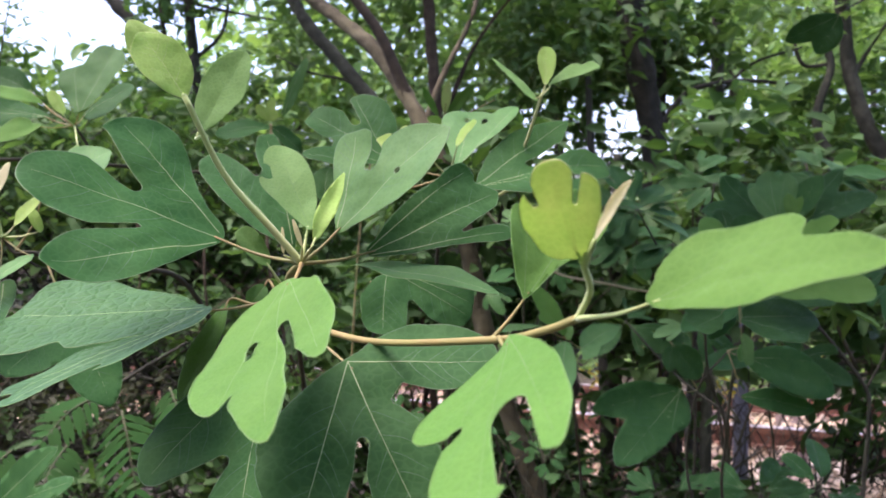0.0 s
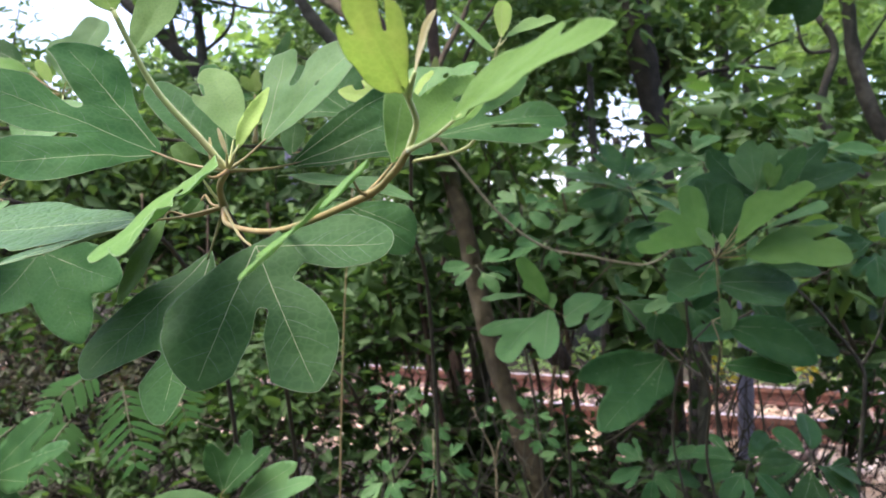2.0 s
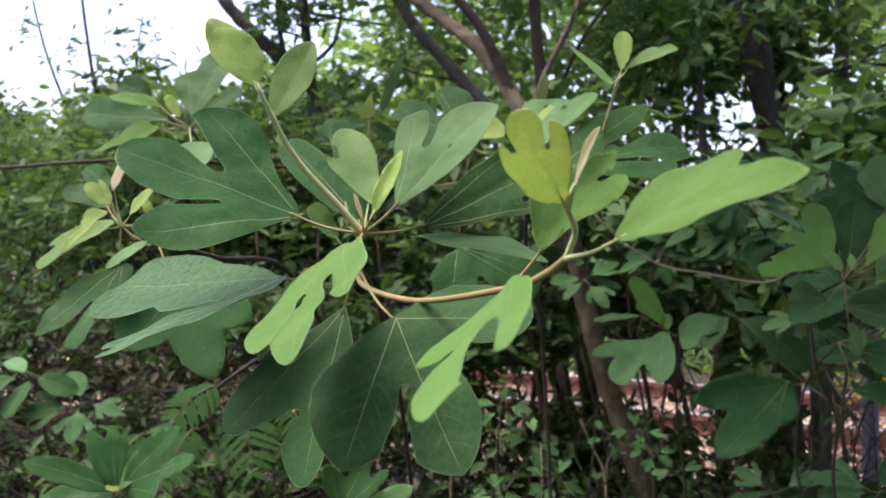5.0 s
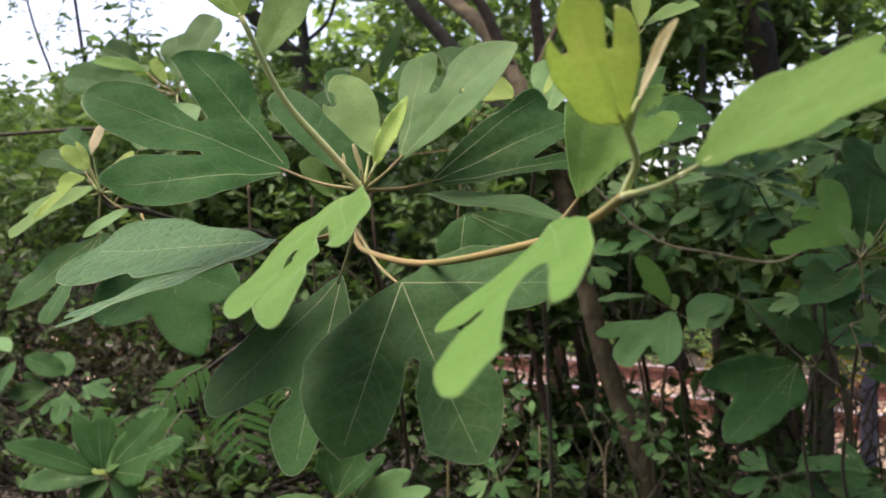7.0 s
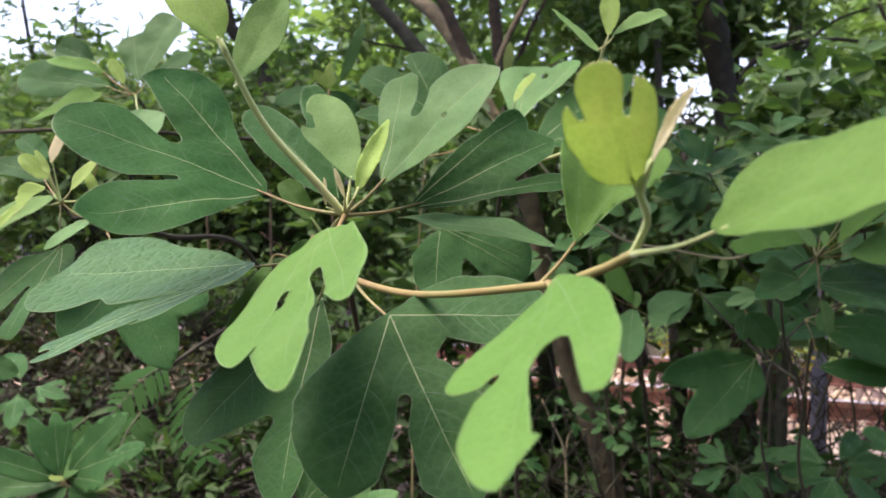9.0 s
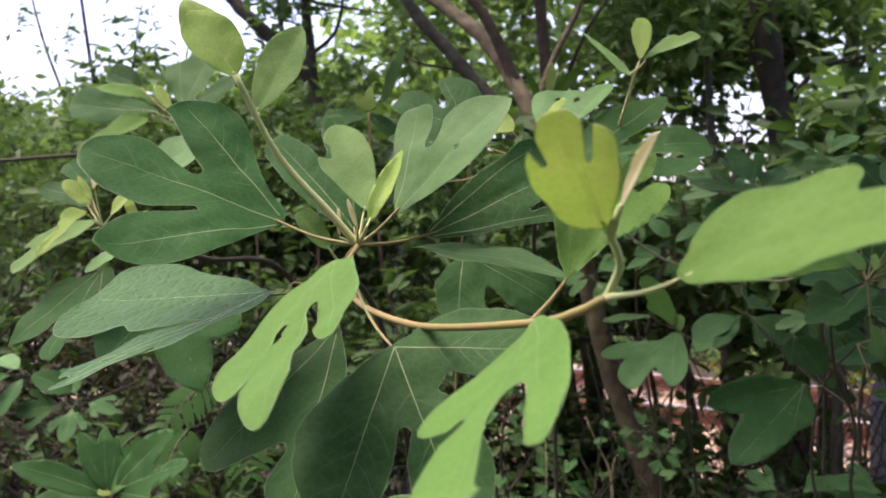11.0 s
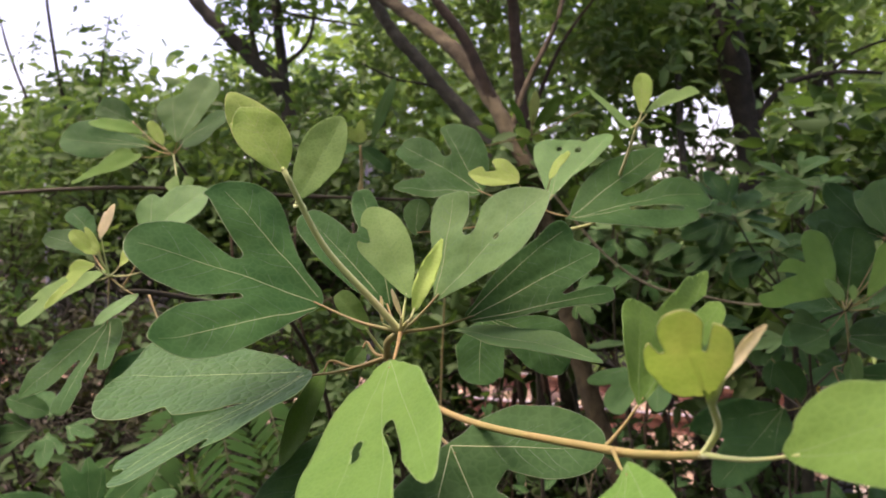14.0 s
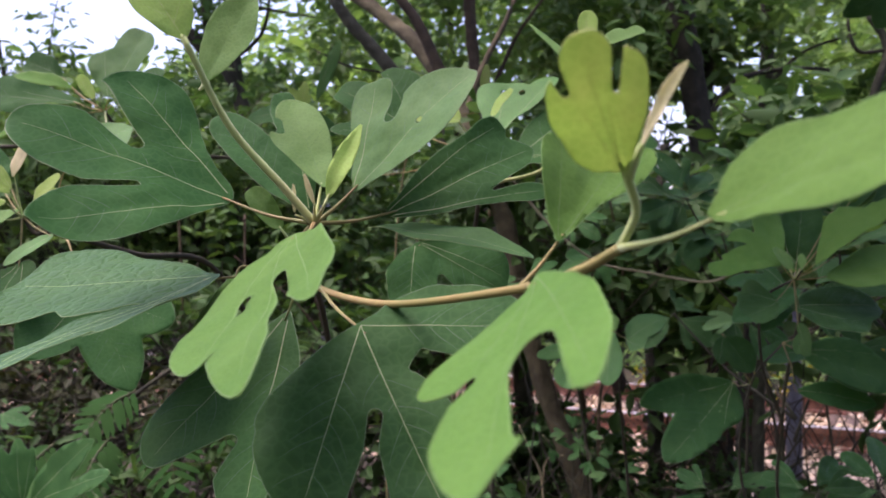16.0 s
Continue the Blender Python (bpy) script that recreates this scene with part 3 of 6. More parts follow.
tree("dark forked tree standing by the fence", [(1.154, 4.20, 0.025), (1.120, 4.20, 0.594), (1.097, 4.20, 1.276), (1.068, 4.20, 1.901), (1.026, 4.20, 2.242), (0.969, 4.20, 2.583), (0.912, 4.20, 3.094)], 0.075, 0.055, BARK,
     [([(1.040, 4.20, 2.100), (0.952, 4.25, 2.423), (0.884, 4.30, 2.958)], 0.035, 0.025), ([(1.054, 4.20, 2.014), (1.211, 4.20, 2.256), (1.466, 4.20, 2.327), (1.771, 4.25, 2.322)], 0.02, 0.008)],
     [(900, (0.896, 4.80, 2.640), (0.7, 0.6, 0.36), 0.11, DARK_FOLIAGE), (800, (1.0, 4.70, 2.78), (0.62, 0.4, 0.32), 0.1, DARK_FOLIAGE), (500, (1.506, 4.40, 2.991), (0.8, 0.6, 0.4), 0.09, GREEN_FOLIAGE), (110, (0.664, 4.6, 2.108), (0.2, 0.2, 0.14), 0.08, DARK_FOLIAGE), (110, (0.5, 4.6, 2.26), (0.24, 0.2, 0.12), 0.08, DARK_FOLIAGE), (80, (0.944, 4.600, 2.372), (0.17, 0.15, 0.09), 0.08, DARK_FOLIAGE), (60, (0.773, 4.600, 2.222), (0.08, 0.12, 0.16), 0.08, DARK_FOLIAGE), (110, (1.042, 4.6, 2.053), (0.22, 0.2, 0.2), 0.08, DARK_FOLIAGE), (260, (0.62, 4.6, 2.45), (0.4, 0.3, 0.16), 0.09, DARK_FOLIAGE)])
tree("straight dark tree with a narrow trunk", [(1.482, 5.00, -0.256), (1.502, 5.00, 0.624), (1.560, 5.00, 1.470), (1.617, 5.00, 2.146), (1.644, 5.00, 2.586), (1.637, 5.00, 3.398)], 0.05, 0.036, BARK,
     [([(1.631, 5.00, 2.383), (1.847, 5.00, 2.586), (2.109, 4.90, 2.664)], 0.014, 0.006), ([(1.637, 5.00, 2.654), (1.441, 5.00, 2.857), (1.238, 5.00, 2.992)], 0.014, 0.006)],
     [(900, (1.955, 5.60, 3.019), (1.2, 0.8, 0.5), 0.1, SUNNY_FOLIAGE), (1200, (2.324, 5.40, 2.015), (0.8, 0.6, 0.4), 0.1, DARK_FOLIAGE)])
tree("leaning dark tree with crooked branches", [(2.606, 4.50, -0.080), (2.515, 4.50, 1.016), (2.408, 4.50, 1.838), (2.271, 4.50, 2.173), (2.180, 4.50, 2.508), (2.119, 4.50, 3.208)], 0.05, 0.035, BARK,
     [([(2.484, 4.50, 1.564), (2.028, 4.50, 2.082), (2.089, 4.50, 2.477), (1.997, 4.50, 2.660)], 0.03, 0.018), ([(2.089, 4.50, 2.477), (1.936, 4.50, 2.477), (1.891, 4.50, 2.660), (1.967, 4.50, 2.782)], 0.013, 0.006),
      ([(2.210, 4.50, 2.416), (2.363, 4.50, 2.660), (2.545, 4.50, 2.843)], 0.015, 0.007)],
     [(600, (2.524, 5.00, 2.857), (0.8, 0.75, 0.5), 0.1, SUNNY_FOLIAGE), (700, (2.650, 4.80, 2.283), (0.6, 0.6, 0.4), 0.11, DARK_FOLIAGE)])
tree("thin dark sapling among the shrubs", [(0.779, 4.00, 0.095), (0.769, 4.00, 0.799), (0.742, 4.00, 1.476), (0.706, 4.00, 2.017), (0.693, 4.00, 2.369)], 0.026, 0.014, BARK, [], [(500, (0.666, 4.00, 2.585), (0.4, 0.3, 0.3), 0.085, DARK_FOLIAGE)])
tree("dark arching tree against the bright sky", [(-1.231, 5.00, -0.256), (-1.299, 5.00, 1.300), (-1.468, 5.00, 2.383), (-1.671, 5.00, 2.671), (-1.925, 5.00, 2.924), (-2.145, 5.00, 3.195)], 0.05, 0.035, BARK,
     [([(-1.461, 5.00, 2.366), (-1.502, 5.00, 2.789), (-1.536, 5.00, 3.263)], 0.034, 0.026), ([(-1.637, 5.00, 2.637), (-1.678, 5.00, 2.857), (-1.691, 5.00, 3.195)], 0.02, 0.014), ([(-1.509, 5.00, 2.958), (-1.198, 5.00, 2.890), (-0.859, 5.00, 2.829)], 0.012, 0.005),
      ([(-1.485, 5.00, 2.620), (-1.316, 5.00, 2.789), (-1.265, 5.00, 3.127)], 0.014, 0.008)],
     [(260, (-1.637, 5.00, 2.924), (0.26, 0.2, 0.2), 0.09, DARK_FOLIAGE), (160, (-1.333, 5.00, 3.127), (0.3, 0.2, 0.2), 0.09, DARK_FOLIAGE), (800, (-1.659, 5.40, 2.490), (0.55, 0.4, 0.26), 0.09, DARK_FOLIAGE)])
for pts, r in (([(-2.923, 5.00, 1.571), (-3.024, 5.00, 2.146), (-3.261, 5.00, 2.789), (-3.380, 5.00, 3.263)], 0.014), ([(-2.821, 5.00, 1.571), (-2.872, 5.00, 2.315), (-2.940, 5.00, 2.654), (-3.024, 5.00, 3.263)], 0.02), ([(-2.686, 5.00, 1.977), (-2.652, 5.00, 2.586), (-2.585, 5.00, 2.992)], 0.009),
               ([(-3.667, 5.00, 1.571), (-3.633, 5.00, 2.315), (-3.769, 5.00, 2.992)], 0.018)):
    tree("thin bare-stemmed young tree against the sky", pts, r, r * 0.4, BARK, [],
         [(200, pts[1], (0.22, 0.2, 0.35), 0.085, DARK_FOLIAGE), (60, pts[2], (0.2, 0.2, 0.3), 0.05, DARK_FOLIAGE)])
for pts, r, mat in (([(0.07, 3.0, -0.15), (0.049, 3.0, 0.426), (0.021, 3.0, 0.693), (-0.025, 3.0, 0.899), (-0.052, 3.0, 1.063), (-0.083, 3.0, 1.31)], 0.017, RED_BARK), ([(-0.27, 3.1, -0.15), (-0.266, 3.1, 0.393), (-0.268, 3.1, 0.67), (-0.255, 3.1, 0.882), (-0.247, 3.1, 1.094)], 0.01, RED_BARK),
                    ([(0.6, 3.2, -0.15), (0.615, 3.2, 0.359), (0.64, 3.2, 0.86), (0.66, 3.2, 1.165), (0.657, 3.2, 1.557), (0.67, 3.2, 1.85)], 0.026, BARK), ([(0.925, 2.9, -0.15), (0.917, 2.9, 0.458), (0.91, 2.9, 0.794), (0.918, 2.9, 1.03), (0.947, 2.9, 1.227), (0.96, 2.9, 1.5)], 0.024, BARK),
                    ([(1.250, 3.80, -0.15), (1.172, 3.80, 0.680), (1.162, 3.80, 0.988)], 0.022, RED_BARK), ([(0.175, 3.40, -0.15), (0.244, 3.40, 0.628), (0.336, 3.40, 0.904)], 0.012, RED_BARK)):
    tree("bare brown sapling stem in the undergrowth", pts, r, r * 0.6, mat, [], [(40, pts[-1], (0.2, 0.2, 0.2), 0.05, DARK_FOLIAGE)])
dead_branch = thing("dead_branch", (1.324, 2.6, 0.9), "bare dark crooked twig beside the fence", "branch")
limb("stem", [(1.1, 2.6, 1.31), (1.168, 2.6, 1.247), (1.255, 2.6, 1.14), (1.315, 2.6, 1.052), (1.324, 2.6, 0.964), (1.31, 2.62, 0.6), (1.33, 2.65, -0.15)], 0.004, 0.008, BARK, dead_branch, rough=0.15)
limb("side_twig", [(1.315, 2.6, 1.052), (1.37, 2.6, 1.16), (1.39, 2.6, 1.26)], 0.004, 0.002, BARK, dead_branch)


# crooked brown stems of the undergrowth
r = random.Random(21)
for foot_x, d, w in ((-0.40, 3.3, 0.011), (-0.12, 3.5, 0.016), (0.00, 3.0, 0.007), (0.14, 3.3, 0.012), (0.25, 3.7, 0.02), (0.35, 3.0, 0.008), (0.52, 3.5, 0.013), (0.58, 3.2, 0.009), (0.78, 3.8, 0.018), (0.82, 3.3, 0.009), (1.02, 3.6, 0.014), (1.00, 3.1, 0.008), (1.63, 3.4, 0.01), (-0.88, 3.2, 0.008), (-1.29, 3.4, 0.01)):
    side = r.uniform(-0.35, 0.15)
    pts = [Vector((foot_x, d, -0.15))]
    for k in range(1, 6):
        pts.append(Vector((foot_x + side * k / 5 + r.uniform(-0.05, 0.05), d + r.uniform(-0.05, 0.05), -0.15 + 0.36 * k + r.uniform(-0.05, 0.05))))
    tree("crooked bare brown stem in the undergrowth", pts, w, w * 0.5, RED_BARK,
         [([pts[3], pts[3].lerp(pts[4], 0.6) + Vector((r.uniform(-0.15, 0.15), 0, 0.08)), pts[4] + Vector((r.uniform(-0.35, 0.35), 0, 0.15))], w * 0.45, w * 0.15)], [(30, pts[-1], (0.2, 0.2, 0.2), 0.06, GREEN_FOLIAGE)])


# trees added so that their crowns, above the view, shade the undergrowth
for x, y, z, n in ((1.2, 4.6, 4.2, 180), (2.8, 4.8, 4.2, 160)):
    one = thing("tree", (x, y + 0.3, 0), "tall tree added to shade the undergrowth with its leafy crown", "tree", "trees along the fence")
    limb("trunk", [(x, y + 0.3, -0.2), (x + 0.05, y + 0.25, 2.0), (x, y, z)], 0.05, 0.03, BARK, one, sides=10, steps=6, rough=0.18)
    part("crown", leaf_cloud(n, (x, y, z), (1.3, 1.1, 0.7), 0.12, seed=n + int(10 * x)), GREEN_FOLIAGE, one, kind="stuff")


# an added tree, out of view, whose crowns overhang and shade the branches
over = thing("tree", (2.4, -1.2, 0), "unseen tree added to shade the branches with its leafy crowns", "tree", "trees behind the path")
limb("trunk", [(2.4, -1.2, -0.2), (2.3, -1.1, 1.6), (1.6, -0.9, 3.3)], 0.07, 0.04, BARK, over, sides=10, steps=6, rough=0.18)
limb("limb", [(2.2, -1.05, 2.0), (2.2, 0.3, 2.7), (0.5, 1.6, 2.7)], 0.035, 0.012, BARK, over, rough=0.15)
part("crown", leaf_cloud(1900, (0.2, 1.65, 2.6), (1.1, 0.75, 0.2), 0.13, seed=78), GREEN_FOLIAGE, over, kind="stuff")
part("crown", leaf_cloud(1000, (0.3, -1.5, 3.0), (1.9, 1.1, 0.45), 0.14, seed=77), GREEN_FOLIAGE, over, kind="stuff")


# ---- unseen woods, added behind and beside the camera to cut light ----
for i, (x, y) in enumerate(((-6.5, -3.0), (-4.2, -4.2), (-1.5, -4.6), (1.5, -4.4), (4.2, -4.0), (6.0, -2.0), (6.5, 1.0))):
    one = thing("tree", (x, y, 0), "unseen leafy tree added behind the camera to cut light", "tree", "trees behind the path")
    limb("trunk", [(x, y, -0.2), (x + 0.1, y, 2.0), (x, y, 5.0)], 0.12, 0.05, BARK, one, sides=10, steps=4)
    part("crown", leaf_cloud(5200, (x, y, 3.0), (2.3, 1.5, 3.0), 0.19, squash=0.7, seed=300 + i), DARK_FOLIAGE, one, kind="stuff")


# ---- shrubs and distant woods ----
def shrub(label, count, centre, size, length, mat, twigs=10, wood=GREY_TWIG, seed=0, hang=0.3):
    """A shrub of many thin stems and small leaves."""
    low = Vector((centre[0], centre[1], max(-0.1, centre[2] - size[2])))
    one = thing("shrub", low, label, "shrub")
    r = random.Random(seed)
    bm = bmesh.new()
    for i in range(twigs):
        a = low + Vector((r.uniform(-0.6, 0.6) * size[0], r.uniform(-0.5, 0.5) * size[1], 0))
        b = Vector(centre) + Vector([r.uniform(-0.9, 0.9) * size[k] for k in range(3)])
        m = (a + b) / 2 + Vector([r.uniform(-0.3, 0.3) * size[k] for k in range(3)])
        tube(bm, [a, m, b], r.uniform(0.004, 0.009), 0.0015, 5, 5)
    part("branchwork", bm, wood, one, kind="stuff")
    part("foliage", leaf_cloud(count, centre, size, length, seed=seed, hang=hang), mat, one, kind="stuff")
    return one


# most shrubs take the darker leaf colour, which stands in for shade
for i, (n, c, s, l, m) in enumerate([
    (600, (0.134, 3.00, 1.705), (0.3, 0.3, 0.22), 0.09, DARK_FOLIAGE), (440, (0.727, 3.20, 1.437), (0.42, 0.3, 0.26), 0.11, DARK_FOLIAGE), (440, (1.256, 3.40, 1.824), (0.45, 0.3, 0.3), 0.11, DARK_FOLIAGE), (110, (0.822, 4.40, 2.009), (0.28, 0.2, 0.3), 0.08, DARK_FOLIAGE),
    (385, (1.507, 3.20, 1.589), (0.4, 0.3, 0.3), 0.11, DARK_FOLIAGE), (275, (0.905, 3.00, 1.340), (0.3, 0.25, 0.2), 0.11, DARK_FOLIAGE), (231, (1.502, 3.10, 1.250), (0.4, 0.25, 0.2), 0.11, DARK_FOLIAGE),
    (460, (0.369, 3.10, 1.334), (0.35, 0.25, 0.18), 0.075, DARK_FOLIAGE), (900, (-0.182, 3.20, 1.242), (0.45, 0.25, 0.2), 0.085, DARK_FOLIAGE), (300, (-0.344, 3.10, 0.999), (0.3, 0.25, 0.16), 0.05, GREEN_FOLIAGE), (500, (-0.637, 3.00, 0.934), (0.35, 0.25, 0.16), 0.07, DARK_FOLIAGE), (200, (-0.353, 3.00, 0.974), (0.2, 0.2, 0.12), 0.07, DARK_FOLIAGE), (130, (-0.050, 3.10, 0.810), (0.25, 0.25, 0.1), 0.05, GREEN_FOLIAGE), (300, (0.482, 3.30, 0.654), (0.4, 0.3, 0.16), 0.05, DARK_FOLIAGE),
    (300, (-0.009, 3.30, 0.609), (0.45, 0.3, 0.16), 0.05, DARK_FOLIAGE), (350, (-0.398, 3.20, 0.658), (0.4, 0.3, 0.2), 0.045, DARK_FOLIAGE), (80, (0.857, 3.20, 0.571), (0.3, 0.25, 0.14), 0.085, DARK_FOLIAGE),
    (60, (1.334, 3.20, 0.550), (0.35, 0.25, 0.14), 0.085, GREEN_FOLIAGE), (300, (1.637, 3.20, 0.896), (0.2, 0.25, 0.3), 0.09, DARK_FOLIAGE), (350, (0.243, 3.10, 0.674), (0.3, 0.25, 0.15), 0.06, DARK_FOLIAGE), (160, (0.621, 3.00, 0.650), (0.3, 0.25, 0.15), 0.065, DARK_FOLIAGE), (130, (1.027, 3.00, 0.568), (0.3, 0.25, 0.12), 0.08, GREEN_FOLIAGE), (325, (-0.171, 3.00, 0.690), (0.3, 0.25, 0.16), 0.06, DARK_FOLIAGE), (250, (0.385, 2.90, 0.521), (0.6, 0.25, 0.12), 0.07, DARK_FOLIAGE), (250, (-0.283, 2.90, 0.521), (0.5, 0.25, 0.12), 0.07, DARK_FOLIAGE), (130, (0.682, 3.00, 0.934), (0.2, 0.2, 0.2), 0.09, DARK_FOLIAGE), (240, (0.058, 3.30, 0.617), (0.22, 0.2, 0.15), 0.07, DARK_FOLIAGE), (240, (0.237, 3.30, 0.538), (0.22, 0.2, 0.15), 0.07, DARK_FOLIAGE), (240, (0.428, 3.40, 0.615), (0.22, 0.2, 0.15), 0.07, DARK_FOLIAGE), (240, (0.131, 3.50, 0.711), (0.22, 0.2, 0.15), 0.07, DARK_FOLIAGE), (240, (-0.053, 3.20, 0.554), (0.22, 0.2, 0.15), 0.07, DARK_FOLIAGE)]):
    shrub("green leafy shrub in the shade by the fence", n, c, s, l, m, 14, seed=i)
# lower clumps use darker leaf colours, the green one painted darker for shade
for i, (n, c, s, l, m) in enumerate([
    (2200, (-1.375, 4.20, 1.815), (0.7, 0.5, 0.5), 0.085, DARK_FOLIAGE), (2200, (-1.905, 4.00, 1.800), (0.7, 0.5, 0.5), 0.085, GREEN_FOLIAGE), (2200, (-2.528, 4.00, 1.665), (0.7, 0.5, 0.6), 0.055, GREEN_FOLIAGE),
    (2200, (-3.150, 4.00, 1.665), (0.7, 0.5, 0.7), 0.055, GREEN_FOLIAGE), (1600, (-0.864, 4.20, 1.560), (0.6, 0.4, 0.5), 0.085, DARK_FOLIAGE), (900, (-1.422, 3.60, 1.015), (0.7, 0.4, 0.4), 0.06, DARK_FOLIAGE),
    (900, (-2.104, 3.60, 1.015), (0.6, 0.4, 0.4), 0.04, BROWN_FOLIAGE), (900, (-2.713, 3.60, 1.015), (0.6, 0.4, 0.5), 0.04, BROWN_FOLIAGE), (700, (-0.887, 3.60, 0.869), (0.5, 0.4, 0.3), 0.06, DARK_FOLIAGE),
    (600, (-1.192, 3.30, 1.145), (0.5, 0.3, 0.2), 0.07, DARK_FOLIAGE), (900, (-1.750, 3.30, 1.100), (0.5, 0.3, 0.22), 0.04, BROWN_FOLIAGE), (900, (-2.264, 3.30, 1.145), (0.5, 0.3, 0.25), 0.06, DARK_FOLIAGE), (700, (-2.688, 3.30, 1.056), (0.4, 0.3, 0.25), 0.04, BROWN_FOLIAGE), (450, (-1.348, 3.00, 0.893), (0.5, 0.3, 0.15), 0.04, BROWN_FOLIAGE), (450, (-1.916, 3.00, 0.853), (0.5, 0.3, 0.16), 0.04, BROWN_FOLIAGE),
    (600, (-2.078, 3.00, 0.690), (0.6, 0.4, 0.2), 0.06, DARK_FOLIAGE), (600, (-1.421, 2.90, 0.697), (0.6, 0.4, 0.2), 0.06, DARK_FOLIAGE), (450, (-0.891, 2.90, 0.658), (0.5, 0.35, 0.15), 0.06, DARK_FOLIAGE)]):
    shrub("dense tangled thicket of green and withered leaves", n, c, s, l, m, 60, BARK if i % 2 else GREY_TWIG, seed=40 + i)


def far_tree(x, y, z, size, count, mat, seed):
    one = thing("far_tree", (x, y, 0), "sunlit leafy tree beyond the railway", "tree", "trees beyond the railway")
    limb("trunk", [(x, y, -0.2), (x + 0.1, y, z * 0.6), (x, y, z + size[2] * 0.5)], 0.14, 0.05, BARK, one, steps=4)
    part("crown", leaf_cloud(count, (x, y, z), size, 0.3, seed=seed, hollow=0.3), mat, one, kind="stuff")
    return one


# SUNNY crowns have the sunlight put into their leaf colour
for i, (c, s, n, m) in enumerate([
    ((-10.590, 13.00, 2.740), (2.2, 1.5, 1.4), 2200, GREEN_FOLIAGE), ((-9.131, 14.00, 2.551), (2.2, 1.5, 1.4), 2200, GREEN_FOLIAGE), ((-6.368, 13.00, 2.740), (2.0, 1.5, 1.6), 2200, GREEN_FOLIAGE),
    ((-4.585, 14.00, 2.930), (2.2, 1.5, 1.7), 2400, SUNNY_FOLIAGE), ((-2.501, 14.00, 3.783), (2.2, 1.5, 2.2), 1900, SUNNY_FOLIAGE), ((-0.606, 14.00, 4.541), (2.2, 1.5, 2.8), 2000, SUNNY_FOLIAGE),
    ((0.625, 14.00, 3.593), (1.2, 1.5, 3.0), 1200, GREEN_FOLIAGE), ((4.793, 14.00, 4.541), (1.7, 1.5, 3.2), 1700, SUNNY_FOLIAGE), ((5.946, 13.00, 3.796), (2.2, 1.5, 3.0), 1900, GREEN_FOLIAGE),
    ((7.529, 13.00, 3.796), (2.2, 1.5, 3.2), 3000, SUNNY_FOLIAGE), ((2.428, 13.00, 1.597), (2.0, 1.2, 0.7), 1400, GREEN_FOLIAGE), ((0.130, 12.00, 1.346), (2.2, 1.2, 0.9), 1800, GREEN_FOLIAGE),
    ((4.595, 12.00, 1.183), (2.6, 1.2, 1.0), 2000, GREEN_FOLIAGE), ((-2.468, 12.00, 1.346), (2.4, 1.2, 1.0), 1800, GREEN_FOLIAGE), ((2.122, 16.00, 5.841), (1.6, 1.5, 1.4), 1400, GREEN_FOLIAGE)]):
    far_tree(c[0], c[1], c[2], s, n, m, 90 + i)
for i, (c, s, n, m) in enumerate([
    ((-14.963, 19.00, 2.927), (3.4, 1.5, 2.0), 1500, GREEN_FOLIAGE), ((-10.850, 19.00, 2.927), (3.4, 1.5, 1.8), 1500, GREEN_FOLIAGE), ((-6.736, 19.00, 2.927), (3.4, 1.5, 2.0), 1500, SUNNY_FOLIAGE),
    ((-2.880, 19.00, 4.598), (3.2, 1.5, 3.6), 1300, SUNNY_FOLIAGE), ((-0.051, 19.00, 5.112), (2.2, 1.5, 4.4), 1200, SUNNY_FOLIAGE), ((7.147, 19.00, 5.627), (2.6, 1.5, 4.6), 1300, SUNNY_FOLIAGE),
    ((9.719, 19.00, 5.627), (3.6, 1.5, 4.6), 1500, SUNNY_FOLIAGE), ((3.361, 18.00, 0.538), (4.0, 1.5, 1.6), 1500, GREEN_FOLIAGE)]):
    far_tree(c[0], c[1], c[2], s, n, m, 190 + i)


# ---- undergrowth details ----
mesh = leaf_cloud(3200, (-2.0, 2.9, 0.1), (9.0, 0.9, 0.32), 0.13, squash=0.35, hang=-0.2, seed=58)
mesh.transform(TRACK)
weeds = part("weeds", mesh, SUNNY_FOLIAGE, None)
tagged(weeds, "sunlit yellow-green weeds along the far side of the track", "weeds", kind="stuff")
fallen = part("fallen_leaves", leaf_cloud(2600, (-0.4, 3.4, -0.08), (4.0, 1.3, 0.02), 0.06, hang=0.0, seed=55), BROWN_FOLIAGE, None)
tagged(fallen, "brown fallen leaves lying on the woodland ground", "leaves", kind="stuff")
for i, p in enumerate(((1.341, 4.30, 0.776), (1.588, 4.30, 0.848), (2.025, 4.30, 0.921), (0.86, 4.25, 0.86), (1.42, 4.25, 0.69), (1.9, 4.25, 0.78))):
    shrub("small weed with a few yellowed leaves by the fence", 16, p, (0.09, 0.08, 0.07), 0.05, YELLOW_FOLIAGE, 4, seed=70 + i)

bm = bmesh.new()
r = random.Random(9)
for i in range(900):
    x, y = r.uniform(-3.4, 3.0), r.uniform(2.6, 4.3)
    z = r.uniform(-0.1, 0.55)
    d = Vector((r.uniform(-0.6, 0.6), r.uniform(-0.3, 0.3), r.uniform(0.0, 0.9)))
    p = Vector((x, y, z))
    tube(bm, [p, p + d * 0.5 + Vector((r.uniform(-0.1, 0.1), 0, 0.05)), p + d], r.uniform(0.002, 0.006), 0.001, 5, 4)
dead_twigs = part("dead_twigs", bm, BARK, None)
tagged(dead_twigs, "tangle of thin dead brown twigs and vine stems", "twigs", kind="stuff")

